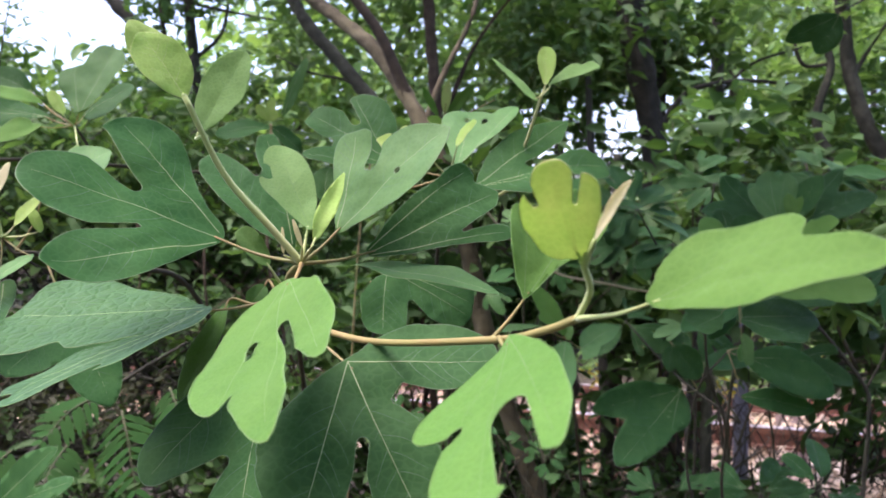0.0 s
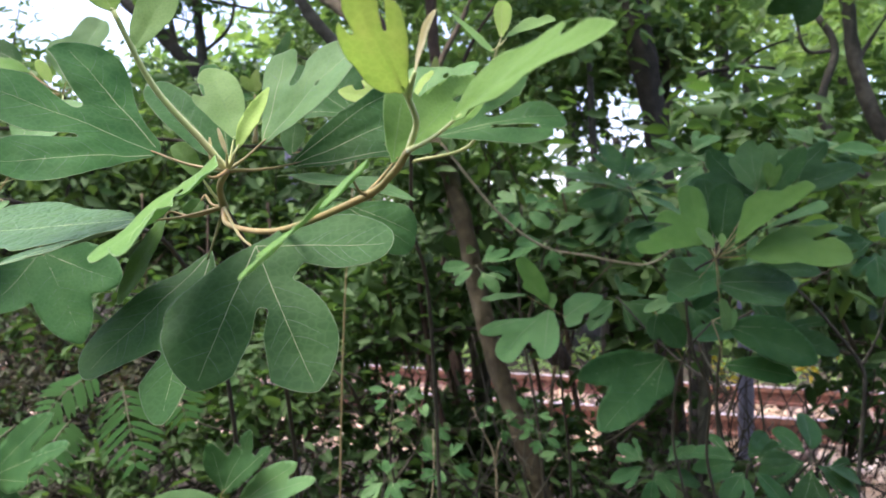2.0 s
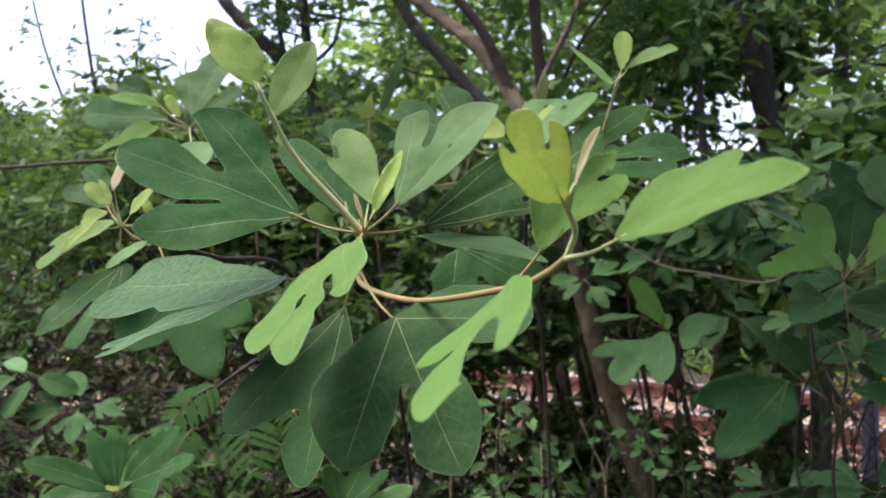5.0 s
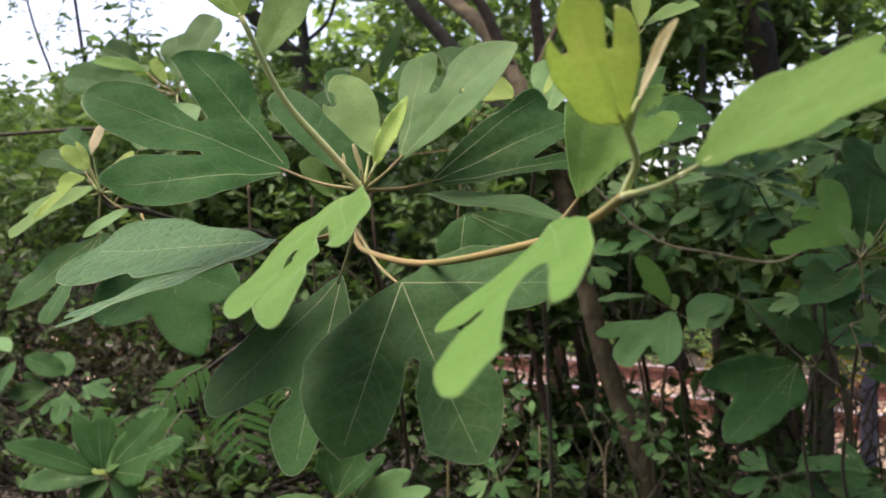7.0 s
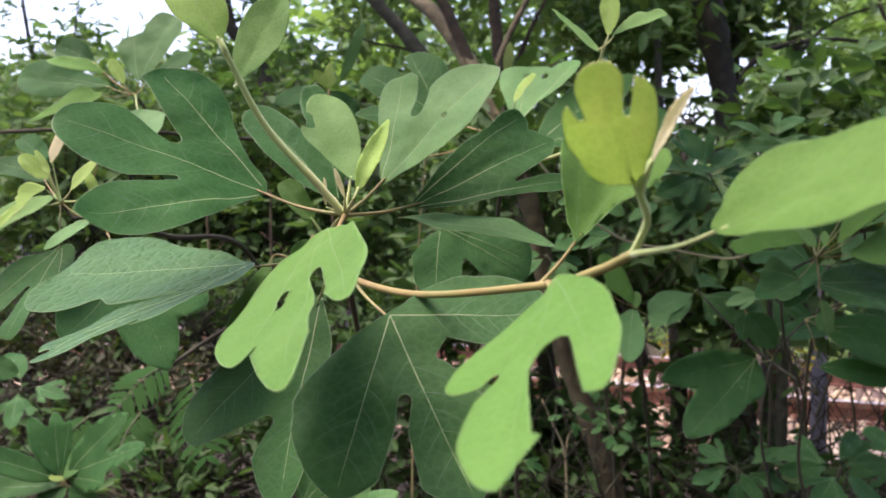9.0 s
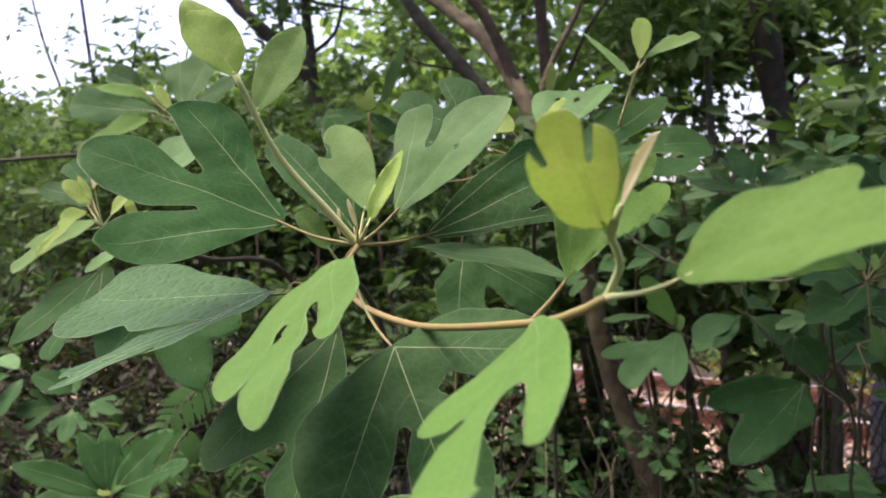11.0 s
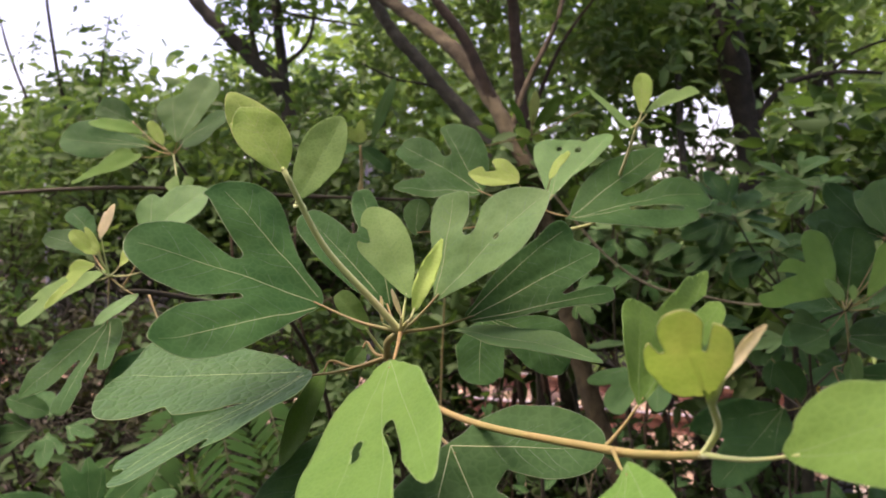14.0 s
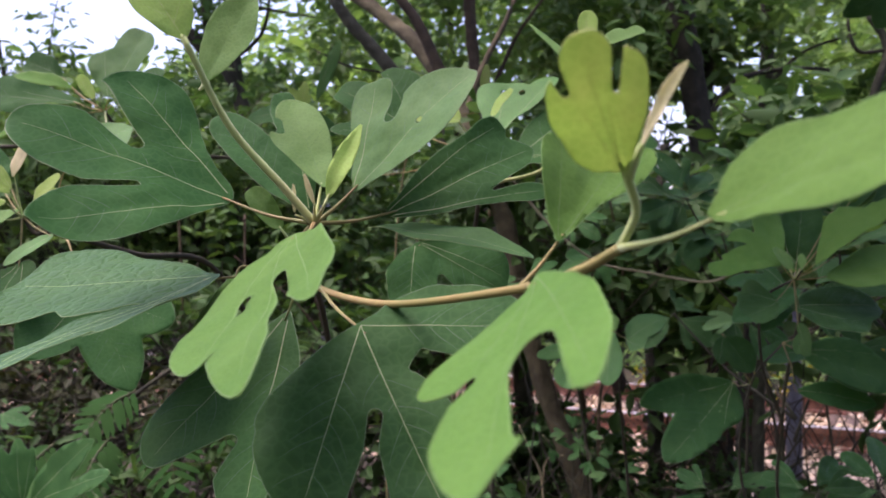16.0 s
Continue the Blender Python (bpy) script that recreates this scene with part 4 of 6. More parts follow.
dry_twig = thing("dry_twig", (0.177, 2.700, 0.720), "pale dry branching twig among the low stems", "twig")
limb("stem", [(0.178, 2.700, 0.409), (0.177, 2.700, 0.720), (0.138, 2.680, 0.833), (0.103, 2.660, 0.919)], 0.005, 0.002, DRY_VINE, dry_twig)
limb("side_twig", [(0.177, 2.700, 0.720), (0.191, 2.700, 0.802), (0.245, 2.700, 0.817)], 0.003, 0.0015, DRY_VINE, dry_twig)
limb("side_twig", [(-0.034, 2.700, 0.588), (-0.026, 2.700, 0.717), (-0.028, 2.720, 0.841)], 0.003, 0.0015, DRY_VINE, dry_twig)
vine = thing("vine", (0.042, 2.00, 1.643), "thin pale brown vine hanging across the undergrowth", "vine")
limb("stem", [(0.022, 2.00, 1.691), (0.157, 2.00, 1.522), (0.265, 2.00, 1.439), (0.370, 1.98, 1.414), (0.503, 1.95, 1.393), (0.524, 1.70, 1.444)], 0.0032, 0.0024, DRY_VINE, vine, steps=10)
for p in ((0.272, 2.00, 1.442), (0.309, 2.00, 1.420), (0.198, 2.00, 1.481)):
    bm = bmesh.new()
    bmesh.ops.create_icosphere(bm, subdivisions=2, radius=0.0045)
    bmesh.ops.transform(bm, verts=bm.verts, matrix=Matrix.Translation(p))
    part("berry", bm, VEIN["mature"], vine)

dead_leaf = thing("dead_leaf", (0.322, 2.20, 1.167), "blackened curled dead leaf hanging from a twig", "leaf")
bm = bmesh.new()
bmesh.ops.create_icosphere(bm, subdivisions=4, radius=1)
for v in bm.verts:
    q = v.co.copy()
    v.co = Vector((q.x * 0.032, q.y * 0.02, q.z * 0.042)) * (1 + 0.45 * noise.noise(q * 1.7) + 0.15 * noise.noise(q * 5)) + Vector((q.z * -0.02, 0, 0))
bmesh.ops.transform(bm, verts=bm.verts, matrix=Matrix.Translation((0.322, 2.20, 1.156)))
part("blade", bm, DEAD, dead_leaf)
limb("stalk", [(0.292, 2.15, 1.327), (0.292, 2.18, 1.251), (0.314, 2.20, 1.174)], 0.002, 0.003, DEAD, dead_leaf)


def feather_leaf(base, tip, pairs, length, drop):
    """A feathered leaf: a stalk with two rows of narrow leaflets."""
    one = thing("feathery_leaf", base, "green feathery leaf with two rows of narrow leaflets", "leaf", "feathery leaves")
    a, b = Vector(base), Vector(tip)
    line = spline([a, (a + b) / 2 + Vector((0, 0, drop)), b], 12)
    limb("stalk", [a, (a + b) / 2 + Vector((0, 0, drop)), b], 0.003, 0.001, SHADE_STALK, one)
    side = (b - a).normalized().cross(Vector((0, -0.75, 0.66))).normalized()
    for k in range(pairs):
        t = 0.12 + 0.86 * k / (pairs - 1)
        p = line[min(int(t * (len(line) - 1)), len(line) - 1)]
        l = length * math.sin(math.pi * (0.15 + 0.78 * t)) ** 0.7
        for s in (-1, 1):
            d = (side * s + (b - a).normalized() * 0.45 + Vector((0, 0, -0.1))).normalized()
            n = d.cross(Vector((0, -0.75, 0.66)).cross(d)).normalized()
            w = d.cross(Vector((0, -0.75, 0.66))).normalized() * 0.0085
            bm = bmesh.new()
            rows = [[bm.verts.new(p + d * l * u + w * f * v + Vector((0, 0, -0.012 * u * u))) for v in (-1, 0, 1)] for u, f in ((0, 0.15), (0.15, 0.8), (0.45, 1), (0.8, 0.7), (1, 0.1))]
            for q0, q1 in zip(rows, rows[1:]):
                for j in (0, 1):
                    bm.faces.new((q0[j], q0[j + 1], q1[j + 1], q1[j]))
            part("leaflet", bm, FEATHERY, one)


feather_leaf((-0.847, 2.20, 1.070), (-0.773, 2.10, 0.876), 9, 0.1, 0.02)
feather_leaf((-0.914, 2.20, 1.107), (-1.014, 2.10, 1.004), 9, 0.08, 0.02)
feather_leaf((-1.011, 2.25, 0.969), (-1.029, 2.10, 0.848), 9, 0.09, 0.02)
feather_leaf((-0.786, 2.40, 1.096), (-0.706, 2.30, 0.941), 9, 0.08, 0.02)
feather_leaf((-1.137, 2.20, 0.966), (-1.199, 2.10, 0.848), 9, 0.09, 0.02)
limb_root = thing("arching_branch", (-1.220, 2.30, 0.848), "thin dark arching branch of the feathery shrub", "branch")
limb("stem", [(-1.313, 2.30, 0.786), (-1.127, 2.30, 0.941), (-0.889, 2.25, 1.121), (-0.676, 2.20, 1.248)], 0.009, 0.004, BARK, limb_root)
low_branch = thing("low_branch", (0.246, 3.00, 1.096), "thin bare dark branch above the ground", "branch")
limb("stem", [(-0.536, 3.00, 0.974), (-0.292, 3.00, 1.066), (-0.049, 3.00, 1.133), (0.154, 3.00, 1.133), (0.363, 3.05, 1.048)], 0.007, 0.009, BARK, low_branch)


# ---- sassafras saplings deeper in the undergrowth ----
def lobed(r, l):
    """Lobes and bays of one leaf of the given length in millimetres: plain, mitten-shaped or three-lobed."""
    kind = r.random()
    if kind < 0.3:
        return [(0, 0, 0, l, 0.26 * l, 0.6, 0.8)], []
    side = r.choice((-1, 1))
    lobes = [(0, 0, 0, l, 0.2 * l, 0.55, 0.9), (0, 0.12 * l, side * 0.42 * l, 0.72 * l, 0.13 * l, 0.5, 0.9)]
    cuts = [(side * 0.2 * l, 0.5 * l, 0.02 * l, side * 0.3 * l, 0.75 * l, 0.04 * l)]
    if kind > 0.6:
        lobes.append((0, 0.12 * l, -side * 0.4 * l, 0.7 * l, 0.12 * l, 0.5, 0.9))
        cuts.append((-side * 0.19 * l, 0.5 * l, 0.02 * l, -side * 0.29 * l, 0.75 * l, 0.04 * l))
    return lobes, cuts


r = random.Random(33)
for foot, whorls in (
    ((0.69, 2.62, -0.15), [((0.560, 2.500, 1.517), 6, 105, 0.2), ((0.535, 2.300, 1.599), 7, 110, 0.0), ((0.812, 2.500, 1.686), 6, 105, 0.1), ((0.470, 2.400, 1.609), 6, 105, 0.1)]),
    ((1.00, 2.72, -0.15), [((1.098, 2.400, 1.707), 7, 115, 0.1), ((1.069, 2.000, 1.439), 6, 120, 0.3), ((0.777, 2.600, 1.720), 6, 110, 0.1), ((0.656, 2.400, 1.506), 5, 100, 0.3)]),
    ((0.77, 2.42, -0.15), [((0.714, 1.950, 1.375), 6, 125, 0.6), ((0.792, 2.000, 1.237), 4, 135, 0.4), ((0.660, 2.200, 1.296), 5, 100, 0.7), ((0.501, 2.300, 1.294), 4, 95, 0.7)]),
    ((0.85, 2.22, -0.15), [((0.528, 2.000, 0.900), 6, 90, 0.1), ((0.758, 2.000, 0.906), 6, 110, 0.1), ((0.951, 2.100, 0.891), 6, 110, 0.1)]),
    ((0.34, 2.72, -0.15), [((0.262, 2.600, 1.562), 6, 90, 0.2), ((0.329, 2.500, 1.454), 5, 85, 0.4), ((0.118, 2.600, 1.377), 5, 80, 0.4)]),
    ((0.34, 2.7, -0.15), [((0.013, 2.500, 0.780), 5, 62, 0.2), ((0.188, 2.600, 0.887), 4, 40, 0.2), ((0.275, 2.600, 0.909), 4, 42, 0.2), ((0.303, 2.500, 0.873), 4, 40, 0.2), ((0.387, 2.600, 0.789), 4, 50, 0.2)]),
    ((-0.12, 2.75, -0.15), [((-0.149, 2.600, 0.974), 5, 55, 0.2), ((-0.048, 2.600, 0.868), 4, 50, 0.3), ((-0.158, 2.500, 0.735), 5, 60, 0.2)]),
    ((-1.35, 2.42, -0.15), [((-1.544, 2.300, 1.113), 4, 120, 0.4), ((-1.386, 2.300, 1.024), 4, 120, 0.3)])):
    foot = Vector(foot)
    one = thing("sassafras_sapling", foot, "shaded young sassafras with whorls of dark green lobed leaves", "sapling", "saplings in the undergrowth")
    tops = [Vector(q[0]) for q in whorls]
    high = max(tops, key=lambda q: q.z)
    middle = foot.lerp(high, 0.5) + Vector((0.03, 0.05, 0))
    limb("stem", [foot, middle, foot.lerp(high, 0.8) + Vector((-0.02, 0.03, 0)), high], 0.006, 0.003, GREY_TWIG, one)
    for (spot, count, size, droop), top in zip(whorls, tops):
        if top is not high:
            root = foot.lerp(high, max(0.1, min(0.85, (top.z - foot.z) / (high.z - foot.z) - 0.15)))
            limb("twig", [root, root.lerp(top, 0.5) + Vector((0, 0.03, -0.02)), top], 0.004, 0.002, GREY_TWIG, one)
        for k in range(count):
            normal = Vector((r.uniform(-0.35, 0.35), -r.uniform(0.35, 0.9), r.uniform(0.45, 0.9))).normalized()
            turn = 2 * math.pi * (k + r.uniform(-0.25, 0.25)) / count
            way = Vector((math.cos(turn), 0, math.sin(turn) - droop))
            way = (way - normal * way.dot(normal)).normalized()
            l = size * r.uniform(0.85, 1.35)
            base = top + way * r.uniform(0.015, 0.035) + Vector((0, r.uniform(-0.03, 0.03), 0))
            lobes, cuts = lobed(r, l)
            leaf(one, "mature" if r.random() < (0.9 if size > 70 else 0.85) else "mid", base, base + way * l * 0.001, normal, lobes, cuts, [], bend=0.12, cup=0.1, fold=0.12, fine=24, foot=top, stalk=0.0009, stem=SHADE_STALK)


# ---- sassafras: the near branch ----
HUB, TOP, NODE, FORK, CROWN = Vector((-0.1035, 0.5667, 1.468)), Vector((-0.0879, 0.5218, 1.4896)), Vector((0.0199, 0.3563, 1.4603)), Vector((0.0463, 0.2911, 1.475)), Vector((0.0466, 0.2810, 1.4940))
branch = thing("sassafras_branch", HUB, "leafy sassafras branch with dark lobed leaves and pale green new shoots", "branch")
limb("stem", [(-0.25, 1.9, -0.15), (-0.24, 1.65, 0.7), (-0.2, 1.25, 1.2), (-0.155, 0.9, 1.39), (-0.125, 0.7, 1.447), HUB], 0.0045, 0.0019, GREY_TWIG, branch, "dark woody stem", steps=8)
limb("stem", [HUB, HUB.lerp(TOP, 0.5) + Vector((-0.004, 0, 0.002)), TOP], 0.0026, 0.0022, PETIOLE, branch, "reddish-brown twig", swell=0.4)
shoot = limb("shoot", [HUB, HUB + Vector((0.012, -0.03, -0.014)), (HUB + NODE) / 2 + Vector((0.0, 0, -0.016)), NODE, NODE.lerp(FORK, 0.6) + Vector((0.002, 0, -0.001)), FORK],
             0.0021, 0.0015, GREEN_STEM, branch, "yellowish downy young shoot", steps=8)
limb("shoot", [FORK + Vector((-0.0006, 0.001, -0.0008)), FORK.lerp(CROWN, 0.2) + Vector((0.0014, 0, 0)), CROWN.lerp(FORK, 0.45) + Vector((0.0032, 0, 0)), CROWN], 0.0013, 0.0012, PALE_STEM, branch, "pale green shoot tip", steps=8)
limb("shoot", [TOP, TOP + Vector((-0.016, -0.006, 0.02)), Vector((-0.131, 0.505, 1.543)), Vector((-0.1503, 0.4896, 1.5876))], 0.0025, 0.0018, PALE_STEM, branch, "pale green young shoot", steps=8)
leaf(branch, "mature", (-0.1050, 0.5906, 1.4955), (-0.1729, 0.6109, 1.5719), (0.2345, -0.8676, 0.4386), [(0.6, 0.8, -0.2, 102.3, 15.6, 0.35, 0.74), (0.2, 1.4, 44.2, 91.3, 10.0, 0.27, 0.61)], [(15.6, 67.1, 0.3, 18.4, 69.6, 4.9)], [], bend=0.06, cup=0.08, fold=0.06, fine=50, foot=TOP, web=(6.2, 7.4, 12.3, 65.5, 17.6, 0.44, 0.76))
leaf(branch, "mature", (-0.1429, 0.5523, 1.5041), (-0.2521, 0.4980, 1.5535), (0.5560, -0.5560, 0.6178), [(-1.7, 15.3, 68.3, 88.2, 32.8, 0.56, 1.3), (2.3, 1.3, 1.8, 130.0, 30.4, 0.45, 0.52), (-7.9, 9.4, -70.8, 99.3, 21.3, 0.79, 1.3)], [(18.4, 63.8, 4.5, 28.4, 78.5, 6.7), (28.4, 78.5, 6.7, 44.2, 98.8, 11.8), (-19.0, 55.9, 2.5, -33.9, 87.3, 3.1), (-33.9, 87.3, 3.1, -42.1, 104.2, 5.5)], [], bend=0.05, cup=0.05, fold=0.04, fine=66, foot=TOP, web=(-10.5, 9.9, -0.2, 48.8, 35.9, 0.34, 0.78))
leaf(branch, "mid", (-0.0678, 0.5352, 1.5068), (0.0001, 0.5190, 1.5796), (-0.6024, -0.6860, 0.4080), [(-1.0, 8.3, -54.1, 53.1, 15.7, 0.3, 0.99), (-3.4, 10.2, 1.1, 98.8, 26.6, 0.85, 1.23)], [(-21.5, 47.2, 5.5, -29.3, 55.6, 5.1), (-29.3, 55.6, 5.1, -42.1, 64.0, 2.1)], [(0.5, 57.3, 2.4)], bend=0.05, cup=0.06, fold=0.08, fine=60, foot=TOP, web=(0.1, 0.0, -15.0, 49.0, 26.7, 0.35, 1.06))
leaf(branch, "pale", (-0.0829, 0.5267, 1.5087), (-0.1128, 0.5709, 1.5717), (0.1583, -0.7709, 0.6170), [(1.6, 4.6, -1.0, 82.8, 14.6, 0.52, 0.79), (-2.1, 7.6, -15.9, 55.6, 6.9, 0.35, 0.96)], [(-11.4, 50.8, 0.6, -15.8, 59.7, 6.5)], [], bend=0.05, cup=0.1, fold=0.1, fine=44, foot=TOP, web=(0.7, -0.3, -4.3, 53.1, 7.9, 0.49, 0.67))
leaf(branch, "young_yellow", (-0.0787, 0.5094, 1.5018), (-0.0615, 0.5335, 1.5502), (0.076, -0.9028, 0.4233), [(0.0, 0.0, -0.0, 56.7, 5.7, 1.0)], [], [], bend=0.06, cup=0.1, fold=0.45, fine=34, foot=TOP, veins=False)
leaf(branch, "mature", (-0.0529, 0.5453, 1.4921), (0.0420, 0.5789, 1.5401), (0.1199, -0.9089, 0.3995), [(-5.6, 9.9, -2.3, 110.2, 22.3, 0.79, 1.13), (-4.1, -2.9, 28.9, 99.9, 6.3, 0.25, 1.3), (-1.7, 13.1, -25.9, 100.2, 8.3, 0.25, 1.3)], [(14.5, 68.5, 0.8, 14.3, 100.2, 6.7)], [], bend=0.06, cup=0.08, fold=0.06, fine=60, foot=TOP, web=(-2.0, 4.6, 16.9, 82.9, 8.4, 0.26, 0.3))
# stands for the previous leaf's curled edge; lighter green imitates light through it
leaf(branch, "mid", (-0.0614, 0.5477, 1.4883), (0.0400, 0.5231, 1.4790), (0.02, -0.3, 0.95), [(0.0, 0.0, -6.9, 100.0, 15.0, 0.8)], [], [], bend=0.1, cup=0.1, fold=0.06, fine=34)
leaf(branch, "bud", (-0.0856, 0.5135, 1.4985), (-0.0919, 0.5117, 1.5177), (0.1187, -0.9915, -0.0536), [(0.0, 0.0, 0.0, 20.3, 1.6)], [], [], bend=0.06, cup=0.1, fold=0.3, fine=16, foot=TOP, veins=False)
leaf(branch, "bud", (-0.0989, 0.5214, 1.4933), (-0.0996, 0.5216, 1.5116), (0.0119, -0.9999, 0.0122), [(0.0, 0.0, -0.3, 20.1, 1.3)], [], [], bend=0.06, cup=0.1, fold=0.3, fine=16, foot=TOP, veins=False)
leaf(branch, "mature", (-0.0481, 0.7255, 1.4808), (0.0223, 0.7198, 1.4347), (0.1721, -0.9111, 0.3746), [(6.8, 0.9, 52.8, 29.9, 18.9, 0.42, 0.8), (2.8, -1.1, -5.9, 83.1, 18.2, 0.39, 0.74), (1.9, 3.9, -16.8, 79.2, 22.9, 0.61, 1.28)], [(14.9, 34.6, 3.5, 26.1, 49.5, 12.2)], [], bend=0.06, cup=0.08, fold=0.06, fine=44, foot=HUB + Vector((0.04, 0.17, 0.0)), web=(5.7, -0.7, 31.8, 48.8, 32.3, 0.85, 0.53))
leaf(branch, "quilted", (-0.1502, 0.5542, 1.4602), (-0.2639, 0.4853, 1.4179), (-0.2004, -0.2506, 0.9471), [(18.3, 2.1, 106.3, 109.3, 55.5, 0.25, 1.24), (-15.9, 9.2, -39.6, 134.7, 32.3, 0.54, 0.88), (4.3, 17.9, -55.1, 138.4, 21.4, 0.49, 0.55)], [(-6.5, 53.0, 1.0, -4.3, 71.3, 2.3), (-4.3, 71.3, 2.3, 13.3, 96.4, 6.4), (13.3, 96.4, 6.4, 5.2, 130.7, 20.7), (-47.8, 83.8, 2.0, -65.6, 99.6, 8.5)], [(-35.6, 132.2, 3.3)], bend=0.0, cup=0.05, fold=0.1, fine=64, foot=HUB, wave=0.8, web=(18.0, 3.6, 7.2, 90.6, 53.6, 0.25, 0.35))
leaf(branch, "young", (-0.145, 0.569, 1.4615), (-0.1761, 0.5427, 1.3984), (-0.5139, -0.7522, 0.4), [(0.0, 0.0, -0.0, 72.0, 13.0)], [], [], bend=0.06, cup=0.1, fold=0.06, fine=34, foot=HUB)
leaf(branch, "young", (-0.0828, 0.4495, 1.4831), (-0.0609, 0.2731, 1.4393), (-0.5407, -0.2653, 0.7983), [(-4.0, 10.9, -24.5, 149.1, 13.1, 0.55, 0.58), (11.8, 9.7, -1.1, 181.4, 22.3, 0.65, 0.45), (10.7, 14.6, 29.6, 124.8, 26.0, 0.65, 0.6)], [(-2.2, 79.0, 3.5, -8.2, 118.0, 2.3), (-8.2, 118.0, 2.3, -16.3, 155.4, 6.2), (23.2, 118.9, 1.8, 28.2, 135.6, 8.0)], [(15.6, 77.7, 3.8), (16.3, 84.6, 3.0)], bend=0.02, cup=0.02, fold=0.03, fine=64, foot=TOP, wave=0.6, web=(4.7, -2.6, -13.6, 136.6, 12.5, 0.6, 0.33))
leaf(branch, "young", (0.0245, 0.3097, 1.4658), (0.0022, 0.2039, 1.4320), (-0.6313, -0.1127, 0.7673), [(-1.4, 13.0, -28.7, 98.0, 13.4, 0.69, 0.57), (3.1, 13.0, -3.5, 114.7, 19.7, 0.93, 1.25), (3.7, 6.8, 15.5, 53.7, 23.4, 0.31, 0.73)], [(-9.8, 66.3, 7.0, -15.6, 94.8, 7.4), (14.6, 53.1, 2.9, 18.8, 57.9, 2.4), (19.7, 62.4, 1.4, 22.5, 68.0, 4.0)], [], bend=0.02, cup=0.02, fold=0.03, fine=64, foot=NODE.lerp(FORK, 0.12), stalk=0.0008, wave=0.6, web=(-0.1, -2.4, -3.9, 52.6, 16.4, 0.32, 0.9))
leaf(branch, "young", (0.0629, 0.2626, 1.4825), (0.1058, 0.1977, 1.5004), (-0.6907, -0.2703, 0.6707), [(-2.0, 6.3, -1.5, 79.4, 12.3, 0.74, 0.59), (-1.4, -1.1, -16.5, 51.0, 13.1, 0.45, 0.63)], [(-10.3, 71.9, 2.4, -15.5, 52.3, 2.8)], [], bend=0.03, cup=0.04, fold=0.08, fine=64, foot=FORK, stalk=0.0008, stem=PALE_STEM, web=(-9.7, 1.0, -9.2, 51.1, 14.2, 0.77, 0.6))
leaf(branch, "young", (0.0351, 0.3592, 1.4773), (0.0774, 0.4148, 1.5336), (0.3622, -0.7847, 0.5030), [(-6.0, 4.5, -0.2, 87.3, 9.1, 0.69, 0.59), (-5.6, 8.7, 11.0, 73.4, 8.8, 0.7, 1.27), (-0.8, 0.9, -21.4, 42.3, 10.1, 0.25, 0.77)], [(1.7, 60.6, 1.6, 9.9, 87.7, 1.2)], [], bend=0.06, cup=0.05, fold=0.16, fine=44, foot=NODE, stalk=0.0008, web=(-0.7, 0.1, -3.0, 76.7, 6.7, 0.25, 0.57))
leaf(branch, "bronze", (0.0453, 0.2824, 1.4949), (0.0322, 0.2470, 1.5231), (-0.0995, -0.5970, -0.7960), [(0.5, 2.8, 2.1, 41.6, 10.1, 0.25, 0.87), (-2.4, 1.3, -7.2, 38.5, 8.9, 0.39, 0.42), (-0.9, -0.2, -1.7, 46.8, 7.9, 0.31, 0.47)], [(-8.4, 31.7, 1.0, -10.0, 40.5, 1.8), (3.4, 29.9, 0.8, 5.8, 40.8, 1.3)], [], bend=0.05, cup=0.3, fold=0.08, fine=48, foot=CROWN, stalk=0.0008, web=(-0.9, 5.5, -1.7, 31.0, 4.2, 0.84, 0.64))
leaf(branch, "bud", (0.0490, 0.2780, 1.5010), (0.0562, 0.2606, 1.5190), (-0.482, -0.8233, 0.2997), [(0.0, 0.0, 0.0, 29.0, 2.6)], [], [], bend=0.06, cup=0.1, fold=0.35, fine=34, foot=CROWN, veins=False, stalk=0.0014)
leaf(branch, "young_yellow", (-0.1494, 0.4899, 1.5866), (-0.1784, 0.4858, 1.6317), (0.617, -0.7135, 0.3321), [(0.0, 0.0, 0.8, 46.5, 16.8)], [], [], bend=0.06, cup=0.1, fold=0.06, fine=34, foot=(-0.1503, 0.4896, 1.5876))
leaf(branch, "pale", (-0.1549, 0.5334, 1.5721), (-0.1262, 0.5329, 1.6256), (-0.293, -0.9448, 0.1464), [(0.0, 0.0, -0.4, 60.5, 16.5)], [], [], bend=0.06, cup=0.1, fold=0.06, fine=34, foot=(-0.1405, 0.4975, 1.565))
leaf(branch, "young_yellow", (-0.1578, 0.5077, 1.5938), (-0.1886, 0.5089, 1.6393), (0.5067, -0.7812, 0.3646), [(-1.1, -1.6, 0.0, 55.0, 13.8)], [], [], bend=0.06, cup=0.1, fold=0.06, fine=34, foot=(-0.1503, 0.4896, 1.5876))
